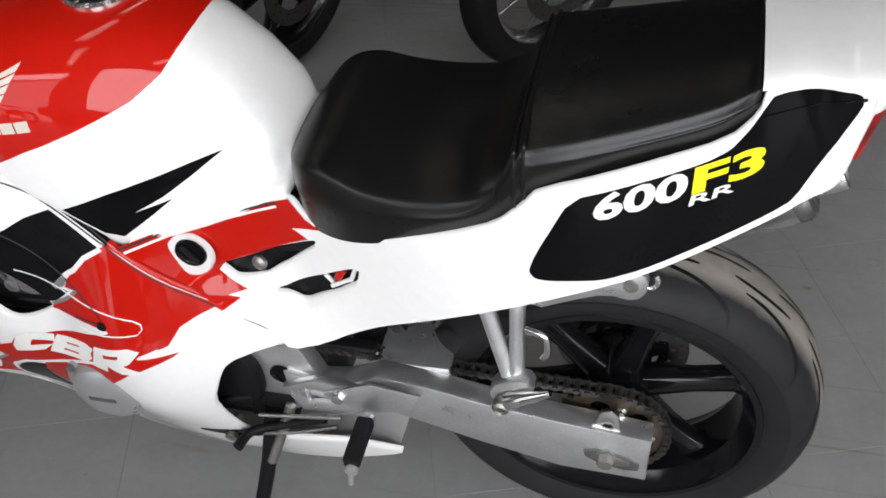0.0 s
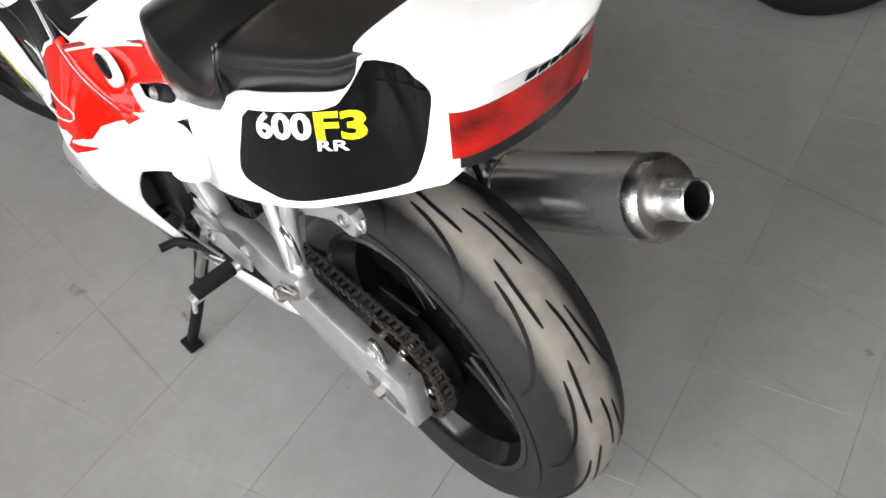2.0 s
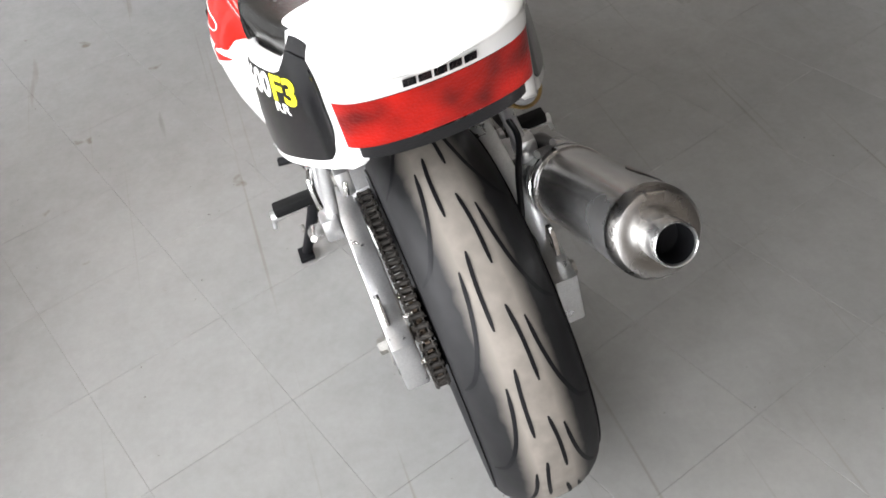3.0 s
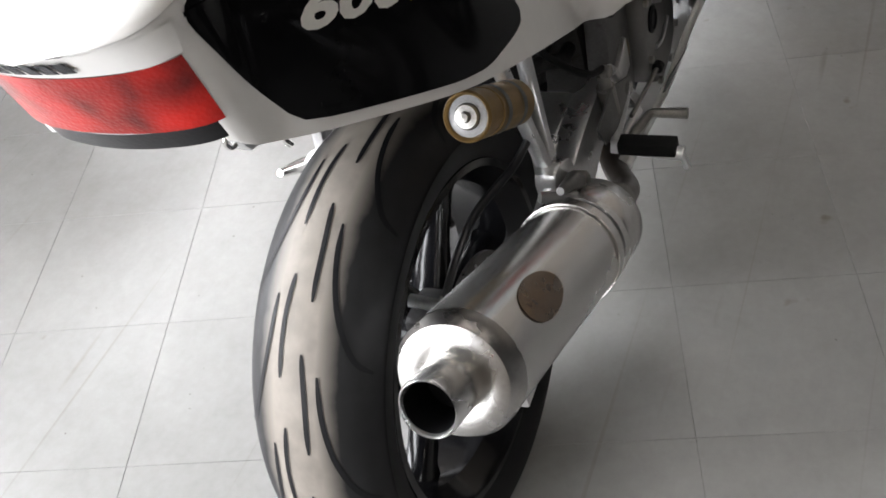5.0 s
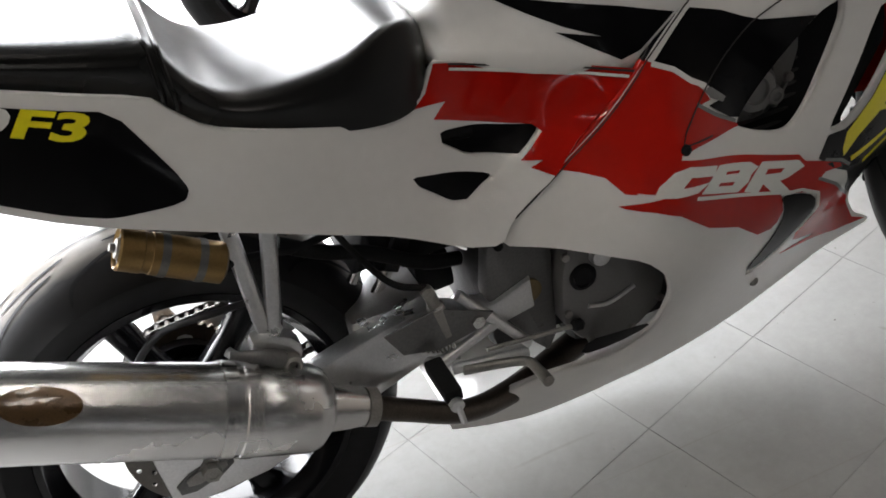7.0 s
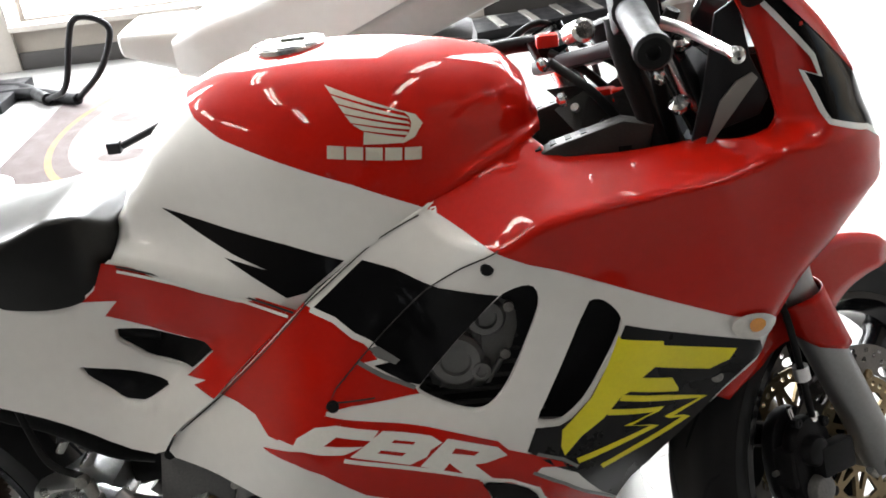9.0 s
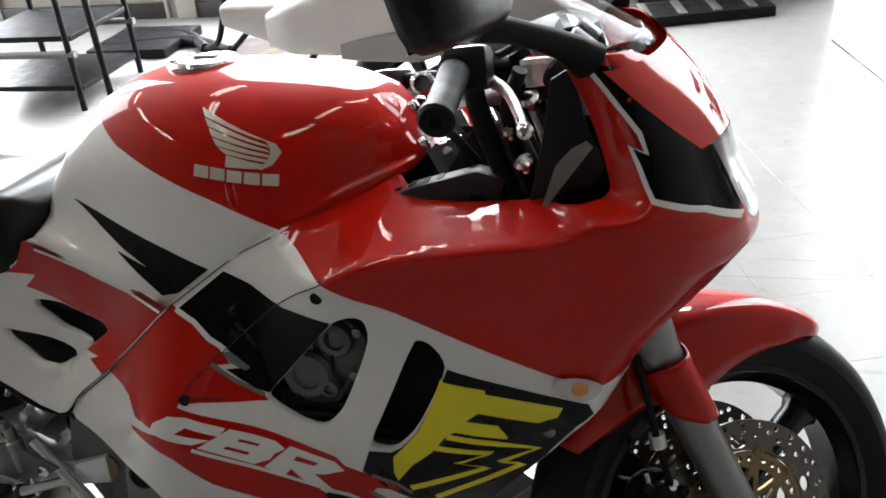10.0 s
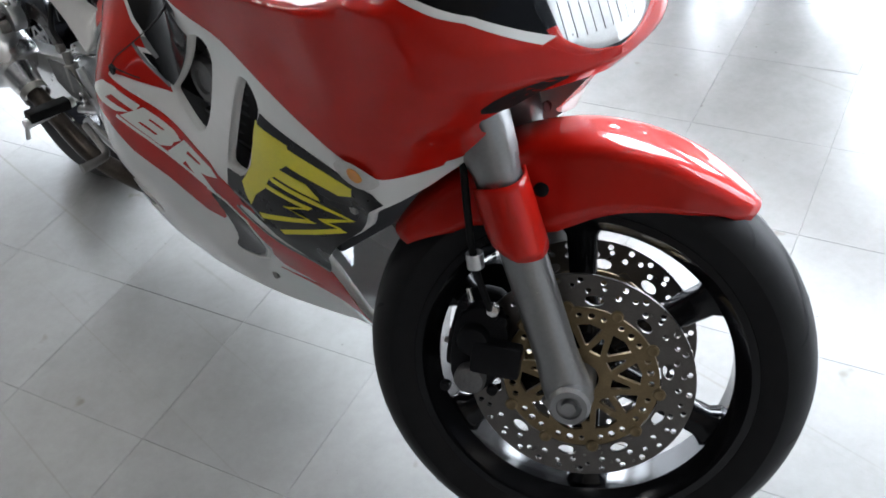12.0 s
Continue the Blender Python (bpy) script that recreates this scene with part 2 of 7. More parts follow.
def sharpen(bm, degrees=40):
    bm.normal_update()
    for e in bm.edges:
        if len(e.link_faces) == 2 and e.calc_face_angle(0) > radians(degrees):
            e.smooth = False
    return bm


def rounded(points, times=2, closed=True, ratio=0.25):
    """Corner cutting: a smooth outline out of a few points."""
    p = [tuple(q) for q in points]
    for _ in range(times):
        out = []
        n = len(p)
        for i in range(n if closed else n - 1):
            a, b = p[i], p[(i + 1) % n]
            out.append(tuple(u + (v - u) * ratio for u, v in zip(a, b)))
            out.append(tuple(v + (u - v) * ratio for u, v in zip(a, b)))
        if not closed:
            out = [p[0]] + out + [p[-1]]
        p = out
    return p


def curve_through(points, steps=8):
    """Catmull-Rom through points of any dimension."""
    p = [np.array(q, float) for q in points]
    p = [2 * p[0] - p[1]] + p + [2 * p[-1] - p[-2]]
    out = []
    for i in range(1, len(p) - 2):
        for k in range(steps):
            t = k / steps
            a, b, c, d = p[i - 1:i + 3]
            out.append(0.5 * (2 * b + (c - a) * t + (2 * a - 5 * b + 4 * c - d) * t * t + (3 * b - a - 3 * c + d) * t ** 3))
    out.append(p[-2])
    return out


def tube(points, radius, segments=10, steps=6, caps=True, flat=1.0):
    """A round rod or hose along points; radius may be a list of two or more values along the way."""
    path = [Vector(q) for q in curve_through(points, steps)] if len(points) > 2 else [Vector(q) for q in points]
    radii = np.interp(np.linspace(0, 1, len(path)), np.linspace(0, 1, len(radius)), radius) if isinstance(radius, (list, tuple)) else [radius] * len(path)
    bm = bmesh.new()
    t0 = (path[1] - path[0]).normalized()
    u = t0.orthogonal().normalized()
    rings = []
    for i, q in enumerate(path):
        t = (path[min(i + 1, len(path) - 1)] - path[max(i - 1, 0)]).normalized()
        u = (u - t * u.dot(t)).normalized()
        w = t.cross(u)
        rings.append([bm.verts.new(q + (u * math.cos(a) + w * math.sin(a) * flat) * radii[i]) for a in (2 * math.pi * k / segments for k in range(segments))])
    for a, b in zip(rings, rings[1:]):
        for k in range(segments):
            bm.faces.new((a[k], a[(k + 1) % segments], b[(k + 1) % segments], b[k]))
    if caps:
        bm.faces.new(rings[0][::-1])
        bm.faces.new(rings[-1])
    bmesh.ops.recalc_face_normals(bm, faces=bm.faces[:])
    return sharpen(bm, 50)


def lathe(profile, start, end, segments=40, closed=False):
    """Turn a profile of (along, radius) about the line from start towards end."""
    a, b = Vector(start), Vector(end)
    t = (b - a).normalized()
    u = t.orthogonal().normalized()
    w = t.cross(u)
    bm = bmesh.new()
    rings = []
    for s, r in profile:
        rings.append([bm.verts.new(a + t * s + (u * math.cos(k) + w * math.sin(k)) * max(r, 1e-5)) for k in (2 * math.pi * i / segments for i in range(segments))])
    pairs = list(zip(rings, rings[1:])) + ([(rings[-1], rings[0])] if closed else [])
    for p, q in pairs:
        for k in range(segments):
            bm.faces.new((p[k], p[(k + 1) % segments], q[(k + 1) % segments], q[k]))
    bmesh.ops.remove_doubles(bm, verts=bm.verts[:], dist=1e-5)
    bmesh.ops.recalc_face_normals(bm, faces=bm.faces[:])
    return sharpen(bm, 35)


def block(lo, hi, bevel=0.0, m=None):
    bm = bmesh.new()
    bmesh.ops.create_cube(bm, size=1)
    for v in bm.verts:
        v.co = Vector([lo[i] + (v.co[i] + 0.5) * (hi[i] - lo[i]) for i in range(3)])
    if bevel:
        bmesh.ops.bevel(bm, geom=bm.edges[:], offset=bevel, segments=2, affect="EDGES", profile=0.6)
    if m is not None:
        bm.transform(m)
    return sharpen(bm, 40)


def prism(outline, y0, y1, bevel=0.0, holes=()):
    """A flat plate: an outline of (x, z), from y0 to y1."""
    bm = bmesh.new()
    for loop in (outline, *holes):
        vs = [bm.verts.new((x, y0, z)) for x, z in loop]
        for i in range(len(vs)):
            bm.edges.new((vs[i], vs[(i + 1) % len(vs)]))
    bmesh.ops.triangle_fill(bm, use_beauty=True, use_dissolve=True, edges=bm.edges[:])
    ret = bmesh.ops.extrude_face_region(bm, geom=bm.faces[:])
    for v in ret["geom"]:
        if isinstance(v, bmesh.types.BMVert):
            v.co.y = y1
    bmesh.ops.recalc_face_normals(bm, faces=bm.faces[:])
    if bevel:
        bm.normal_update()
        edges = [e for e in bm.edges if len(e.link_faces) == 2 and e.calc_face_angle(0) > radians(50) and abs(e.verts[0].co.y - e.verts[1].co.y) < 1e-6]
        bmesh.ops.bevel(bm, geom=edges, offset=bevel, segments=2, affect="EDGES", profile=0.5)
    return sharpen(bm, 35)


class Sheet:
    """A smooth half-width over (x, z): a thin-plate spline through a few design values."""

    def __init__(self, values, ease=2e-4):
        q = np.array(values, float)
        self.at = q[:, :2]
        n = len(q)
        k = self.kernel(self.at[:, None] - self.at[None])
        p = np.c_[np.ones(n), self.at]
        self.w = np.linalg.solve(np.block([[k + ease * np.eye(n), p], [p.T, np.zeros((3, 3))]]), np.r_[q[:, 2], 0, 0, 0])

    @staticmethod
    def kernel(d):
        r2 = (d ** 2).sum(-1) + 1e-12
        return 0.5 * r2 * np.log(r2)

    def __call__(self, x, z):
        p = np.stack([np.asarray(x, float), np.asarray(z, float)], -1)
        return self.kernel(p[..., None, :] - self.at) @ self.w[:-3] + self.w[-3] + p @ self.w[-2:]


def step(a, b, x):
    t = np.clip((np.asarray(x, float) - a) / (b - a), 0, 1)
    return t * t * (3 - 2 * t)


def cut(bm, xs=(), zs=()):
    for v, no in [(x, (1, 0, 0)) for x in xs] + [(z, (0, 0, 1)) for z in zs]:
        co = (v, 0, 0) if no[0] else (0, 0, v)
        bmesh.ops.bisect_plane(bm, geom=bm.verts[:] + bm.edges[:] + bm.faces[:], plane_co=co, plane_no=no, dist=1e-6)


def drape(bm, form, side, lift=0.0, grid=0.012, rim=0.0):
    """Lay a flat mesh in the x-z plane onto the half-width surface of one side; rim turns its edge inwards."""
    x = [v.co.x for v in bm.verts]
    z = [v.co.z for v in bm.verts]
    cut(bm, np.arange(math.ceil(min(x) / grid) * grid, max(x), grid), np.arange(math.ceil(min(z) / grid) * grid, max(z), grid))
    if max(x) > 1.34:
        cut(bm, np.arange(1.345, max(x), 0.006))
    if max(z) > .84 and min(x) < .99 < 1.2 < max(x):
        cut(bm, (), np.arange(.745, .862, .004))
    if min(x) < -0.22:
        cut(bm, np.arange(-0.22, min(x), -0.006))
    bm.verts.ensure_lookup_table()
    h = form(np.array([v.co.x for v in bm.verts]), np.array([v.co.z for v in bm.verts]))
    layer = bm.verts.layers.float_vector.new("form_normal")
    bm.verts.ensure_lookup_table()
    px, pz = np.array([v.co.x for v in bm.verts]), np.array([v.co.z for v in bm.verts])
    e = .007
    gx, gz = (form(px + e, pz) - form(px - e, pz)) / (2 * e), (form(px, pz + e) - form(px, pz - e)) / (2 * e)
    for v, y, a, b in zip(bm.verts, h, gx, gz):
        v.co.y = side * (float(y) + lift)
        v[layer] = Vector((-float(a), side, -float(b))).normalized()
    bm.normal_update()
    bmesh.ops.reverse_faces(bm, faces=[f for f in bm.faces if f.normal.y * side < 0])
    if rim:
        edge = [e for e in bm.edges if e.is_boundary]
        for e in edge:
            e.smooth = False
        ret = bmesh.ops.extrude_edge_only(bm, edges=edge)
        for v in ret["geom"]:
            if isinstance(v, bmesh.types.BMVert):
                v.co.y -= side * min(rim, abs(v.co.y))
                v[layer] = (0, 0, 0)
    return bm


def flat(outline, holes=()):
    bm = bmesh.new()
    for loop in (outline, *holes):
        vs = [bm.verts.new((x, 0, z)) for x, z in loop]
        for i in range(len(vs)):
            bm.edges.new((vs[i], vs[(i + 1) % len(vs)]))
    bmesh.ops.triangle_fill(bm, use_beauty=True, use_dissolve=False, edges=bm.edges[:])
    return bm


def panel(outline, form, side, holes=(), rim=0.012, grid=0.012):
    return drape(flat(outline, holes), form, side, 0, grid, rim)


def decal(outline, form, side, lift=0.0012, grid=0.012):
    return drape(flat(outline), form, side, lift, grid, 0.0012)


def ribbon(points, width):
    """The outline of a stripe of that width along points (x, z)."""
    p = [np.array(q, float) for q in points]
    left, right = [], []
    for i, q in enumerate(p):
        t = p[min(i + 1, len(p) - 1)] - p[max(i - 1, 0)]
        nrm = np.array([-t[1], t[0]]) / (np.hypot(*t) + 1e-9) * width / 2
        left.append(tuple(q + nrm))
        right.append(tuple(q - nrm))
    return left + right[::-1]


def letters(text, bold=0.0):
    """Flat letters out of the built-in font, in the x-z plane, scaled to 1 wide and 1 high."""
    cu = bpy.data.curves.new("letters", "FONT")
    cu.body, cu.offset, cu.resolution_u = text, bold, 3
    ob = new("letters", cu)
    dg = bpy.context.evaluated_depsgraph_get()
    me = bpy.data.meshes.new_from_object(ob.evaluated_get(dg))
    bm = bmesh.new()
    bm.from_mesh(me)
    bpy.data.objects.remove(ob)
    bpy.data.meshes.remove(me)
    bpy.data.curves.remove(cu)
    x = [v.co.x for v in bm.verts]
    y = [v.co.y for v in bm.verts]
    for v in bm.verts:
        v.co = Vector(((v.co.x - min(x)) / (max(x) - min(x)), 0, (v.co.y - min(y)) / (max(y) - min(y))))
    return bm


def lettering(text, start, end, height, slant, form, side, lift=0.0018, bold=0.0):
    """Letters from start to end, both (x, z) on the base line, of that height, leaning by slant, laid on the bodywork."""
    bm = letters(text, bold)
    a, b = np.array(start), np.array(end)
    along = b - a
    up = np.array([-along[1], along[0]]) / np.hypot(*along)
    if up[1] < 0:
        up = -up
    for v in bm.verts:
        p = a + along * (v.co.x + slant * v.co.z) + up * height * v.co.z
        v.co = Vector((p[0], 0, p[1]))
    return drape(bm, form, side, lift, 0.012, 0)


def wrap(heights, edge_x, point, columns=24, lift=0.0):
    """A strip round the nose or the tail from one side to the other: at each height from the edge at edge_x(z) to the middle."""
    bm = bmesh.new()
    rows = []
    for z in heights:
        w0 = point(edge_x(z), z, None)
        row = []
        for c in np.linspace(-1, 1, columns + 1):
            w = 1 - (1 - w0) * abs(c) ** 2
            x, y = point(None, z, w)
            row.append(bm.verts.new((x, math.copysign(y + lift * min(1, abs(c) * 3), c), z)))
        rows.append(row)
    for a, b in zip(rows, rows[1:]):
        for k in range(columns):
            bm.faces.new((a[k], a[k + 1], b[k + 1], b[k]))
    bmesh.ops.recalc_face_normals(bm, faces=bm.faces[:])
    return bm

# ---- the motorcycle: x ahead of the rear axle, y to its left, z up, leaning on its stand ----
bike = tagged(new("motorcycle"), "red, white and black sports motorcycle leaning on its side stand", "motorcycle")
bike.matrix_world = pose(0, 0, 0, -LEAN)
SIDES = (-1, 1)

# half-widths of the bodywork: (x, z, half-width)
FLANK = [(.709, .579, .237), (.655, .539, .245), (1.063, .621, .225), (1.207, .573, .192), (1.187, .534, .178), (1.225, .617, .200),
                    (1.12, .263, .113), (1.069, .349, .134), (1.085, .40, .158), (.917, .368, .182), (.914, .735, .230), (1.26, .830, .226), (1.137, .550, .199), (.849, .293, .161), (.668, .309, .202),
                    (.891, .526, .212), (.667, .405, .242), (.843, .797, .178), (.682, .691, .190)]
SHOULDER_AND_BELLY = [(.92, .757, .240), (.98, .783, .240), (1.035, .794, .238), (1.10, .802, .2365),
                    (1.20, .814, .233), (1.13, .735, .216), (1.00, .725, .222), (.985, .464, .205), (1.029, .424, .190), (1.104, .478, .187), (1.177, .503, .168), (.954, .373, .184), (1.062, .622, .218), (.974, .705, .221), (.815, .573, .199), (.870, .660, .204), (.62, .542, .224), (.58, .58, .182), (.62, .19, .150), (.93, .19, .098), (.62, .14, .118), (.93, .15, .085), (1.06, .21, .085), (.52, .43, .187), (.40, .19, .12)]
SIDE_SHEET = Sheet(FLANK + SHOULDER_AND_BELLY)
TAIL_SHEET = Sheet([(-.169, .885, .1255), (.023, .82, .172), (.096, .717, .184), (-.10, .848, .149), (-.2, .80, .118), (-.2, .95, .100), (.44, .64, .122), (.2, .72, .178), (.50, .67, .135),
                    (.690, .697, .187), (.3, .64, .162), (.40, .60, .138), (.55, .626, .146), (.48, .576, .142), (.536, .595, .166), (.625, .640, .177), (.668, .680, .184), (.565, .588, .176), (.576, .674, .149), (.41, .74, .128), (.12, .82, .165)])
NOSE_Z = (.56, .586, .62, .66, .70, .73, .762, .80, .85, .893, .93, .965, 1.0, 1.04)
NOSE_X = (1.274, 1.290, 1.309, 1.342, 1.388, 1.414, 1.441, 1.437, 1.414, 1.400, 1.380, 1.355, 1.322, 1.27)
WIDE_Z = (.56, .62, .70, .78, .838, .853, .90, .95, 1.0)
WIDE_H = (.19, .200, .204, .212, .221, .212, .200, .198, .194)
# the shoulder: place and half-width of its crease, and how fast the panel turns inwards above it
CREASE_X, CREASE_Z, CREASE_H, CREASE_S = np.array(curve_through([(.80, .790, .190, 1.45), (.86, .768, .209, 1.5), (.92, .761, .238, 1.75), (.98, .786, .238, 2.6), (1.035, .797, .236, 3.7), (1.10, .805, .2345, 4.0), (1.20, .817, .231, 3.6), (1.28, .830, .226, 2.6)], 8)).T
# front edge of the cockpit opening
OPEN_Z = (.848, .863, .90, .945, .99)
OPEN_X = (1.258, 1.268, 1.258, 1.245, 1.225)
RED_FROM_X = (.85, .925, .964, 1.07, 1.151, 1.203, 1.262, 1.5)
RED_FROM_Z = (.803, .767, .744, .697, .662, .639, .621, .61)
REAR_Z = (.79, .82, .865, .93, .965)
REAR_X = (-.250, -.262, -.276, -.294, -.314)


def cowl_form(x, z):
    x, z = np.asarray(x, float), np.asarray(z, float)
    w = np.clip((x - 1.2) / (np.interp(z, NOSE_Z, NOSE_X) - 1.2), 0, 1)
    nose = np.interp(z, WIDE_Z, WIDE_H) * np.clip(1 - w ** 4, 0, 1) ** 0.72
    # the rim of the cockpit rolls inwards
    nose = nose - .040 * (1 - step(0, .060, x - np.interp(z, OPEN_Z, OPEN_X))) * step(.836, .852, z)
    k = step(1.19, 1.27, x)
    side = SIDE_SHEET(x, z)
    # above the crease along the shoulder the panel turns inwards to the tank and the cockpit
    rz, rh = np.interp(x, CREASE_X, CREASE_Z), np.interp(x, CREASE_X, CREASE_H)
    top = np.maximum(rh - np.interp(x, CREASE_X, CREASE_S) * (z - rz), .07 + .11 * step(1.13, 1.22, x)) + .2 * (1 - step(.78, .86, x))
    low = np.minimum(side, top)
    side = low - .0045 * np.log(np.exp((low - side) / .0045) + np.exp((low - top) / .0045))
    return side * (1 - k) + nose * k


def tail_form(x, z):
    x, z = np.asarray(x, float), np.asarray(z, float)
    # the side slits lie in a shallow scoop that deepens towards their front edges
    d = .452 + (z - .548) * 1.07 - x
    scoop = .011 * (1 - step(.02, .15, d)) * step(-.006, .006, d) * step(0, .012, .672 - .34 * (x - .448) - z) * step(0, .016, z - .60 + .67 * (x - .36))
    w = np.clip((-0.20 - x) / (-0.20 - np.interp(z, REAR_Z, REAR_X)), 0, 1)
    rear = 0.107 * np.clip(1 - w ** 5, 0, 1) ** 0.5
    k = step(-0.19, -0.23, x) if np.ndim(x) == 0 else 1 - step(-0.235, -0.185, x)
    return (TAIL_SHEET(x, z) - scoop) * (1 - k) + rear * k


# ---- tail and side covers ----
TAIL_LINE = [(.452, .752), (.507, .735), (.577, .716), (.676, .689), (.553, .578), (.483, .525), (.462, .495), (.41, .508), (.325, .561), (.285, .583), (.172, .640),
             (.066, .685), (-.032, .724), (-.13, .772), (-.205, .808), (-.245, .832), (-.252, .863), (-.264, .927), (-.2955, .932), (-.3125, .957), (-.25, .966), (-.152, .962), (-.146, .932),
             (-.118, .905), (-.026, .877), (.090, .836), (.110, .812), (.141, .782), (.204, .757), (.331, .715), (.375, .708), (.41, .722), (.428, .757)]
SLIT_HIGH = [(.420, .664), (.475, .658), (.544, .640), (.552, .628), (.512, .600), (.455, .613), (.42, .645)]
SLIT_LOW = [(.366, .624), (.42, .606), (.476, .584), (.479, .575), (.442, .555), (.415, .565), (.375, .602)]
SLIT_HIGH_LEFT = [(.402, .686), (.448, .669), (.501, .656), (.544, .641), (.550, .630), (.532, .617), (.509, .605), (.492, .604), (.456, .625), (.408, .667)]
SLIT_LOW_LEFT = [(.338, .655), (.350, .655), (.404, .623), (.462, .588), (.484, .581), (.479, .574), (.441, .559), (.386, .594), (.347, .625)]
PANEL_LINE = [(.050, .835), (.091, .751), (.099, .727), (.092, .716), (.075, .714), (.010, .720), (-.035, .737), (-.09, .764), (-.17, .803), (-.198, .820), (-.228, .888), (-.250, .945), (-.247, .957), (-.236, .961), (-.160, .957),
              (-.150, .940), (-.139, .921), (-.121, .898), (-.095, .884), (-.03, .862)]
for side in SIDES:
    slits = (SLIT_HIGH, SLIT_LOW) if side < 0 else (SLIT_HIGH_LEFT, SLIT_LOW_LEFT)
    tail = part("tail_cowl", panel(rounded(TAIL_LINE, 1, ratio=.2), tail_form, side, [rounded(line, 1, ratio=.12) for line in slits], rim=.014), WHITE, bike, "glossy white tail and side cover")
    part("panel_sticker", decal(rounded(PANEL_LINE, 1, ratio=.15), tail_form, side), BLACK_PAINT, tail, "glossy black tail panel")
    part("red_stripe", decal([(.443, .753), (.507, .735), (.577, .716), (.676, .689), (.612, .632), (.548, .575), (.522, .590), (.540, .597), (.513, .600), (.551, .628), (.540, .641), (.448, .671), (.415, .684),
                              (.435, .703), (.392, .708), (.41, .722), (.428, .757)], tail_form, side), RED, tail, "red painted stripe with torn edges")
    part("top_seam", decal(ribbon([(.446, .7515), (.507, .7325), (.577, .7135), (.672, .687)], .0025), tail_form, side, .0036), SEAM, tail, "panel gap under the tank")
    part("white_stripe", decal(ribbon([(.446, .745), (.507, .726), (.577, .707), (.664, .682)], .0035), tail_form, side, .0042), WHITE_VINYL, tail, "thin white pinstripe")
    part("panel_ridge", decal(ribbon([(-.150, .933), (-.200, .940), (-.252, .954)], .0035), tail_form, side, .0035, .006), BLACK_PAINT, tail, "raised ridge across the black panel")
    if side > 0:
        part("lettering", lettering("600", (.024, .808), (-.078, .842), .034, .13, tail_form, side, bold=.035), WHITE_VINYL, tail, "white vinyl lettering")
        part("lettering", lettering("F3", (-.084, .844), (-.158, .868), .034, .16, tail_form, side, bold=.035), YELLOW, tail, "yellow vinyl lettering")
        part("lettering", lettering("RR", (-.082, .829), (-.130, .845), .013, .13, tail_form, side, bold=.02), WHITE_VINYL, tail, "small white vinyl lettering")
    else:
        part("lettering", lettering("600", (-.172, .882), (-.066, .841), .033, .14, tail_form, side, bold=.035), WHITE_VINYL, tail, "white vinyl lettering")
        part("lettering", lettering("F3", (-.058, .838), (.010, .813), .033, .16, tail_form, side, bold=.035), YELLOW, tail, "yellow vinyl lettering")
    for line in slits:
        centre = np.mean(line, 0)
        # added dark sheet stands for the shade behind the slit
        part("slit_shade_sheet", drape(flat([tuple(centre + 1.35 * (np.array(q) - centre)) for q in rounded(line, 1)]), lambda x, z: tail_form(x, z) - .030, side, 0, .03), DARK, tail, "dark sheet added for the shade inside the side slits")

# what shows inside the slits of the left cover
for x0, z0, x1, z1, r, paint in ((.404, .612, .394, .597, .0035, WHITE), (.394, .597, .362, .615, .0035, WHITE), (.362, .615, .348, .650, .0035, WHITE), (.384, .612, .372, .632, .006, RED)):
    depth = float(tail_form(np.array([(x0 + x1) / 2]), np.array([(z0 + z1) / 2]))[0]) - .016
    part("inner_clip", tube([(x0, depth, z0), (x1, depth, z1)], r, 8), paint, bike, "clip seen through the side slit")
part("cable_end", lathe([(0, .011), (.006, .011), (.010, .006), (.010, 0)], (.494, .128, .634), (.50, .16, .64), 14), STEEL, bike, "cable end seen through the side slit")

# lid between the pillion seat and the tail light
bm = bmesh.new()
rows = []
for x in np.linspace(-.146, -.3125, 16):
    z0 = float(np.interp(x, (-.3125, -.306, -.25, -.15), (.955, .960, .966, .962)))
    h = float(tail_form(np.array([x]), np.array([z0]))[0]) + .0005
    rows.append([bm.verts.new((x, -h * math.cos(a), z0 + .016 * math.sin(a) ** .8 * step(-.3135, -.28, x))) for a in np.linspace(0, math.pi, 17)])
for a, b in zip(rows, rows[1:]):
    for k in range(16):
        bm.faces.new((a[k], a[k + 1], b[k + 1], b[k]))
bmesh.ops.recalc_face_normals(bm, faces=bm.faces[:])
lid = part("tail_lid", bm, WHITE, bike, "glossy white tail top")
# tail light
light = new("tail_light")
light.parent = bike
tagged(light, "red ribbed tail light lens")


def rear_point(x, z, w):
    xr = float(np.interp(z, REAR_Z, REAR_X))
    if w is None:
        return (-0.20 - x) / (-0.20 - xr)
    return -0.20 + w * (xr + 0.20), 0.107 * max(1 - w ** 5, 0) ** 0.5


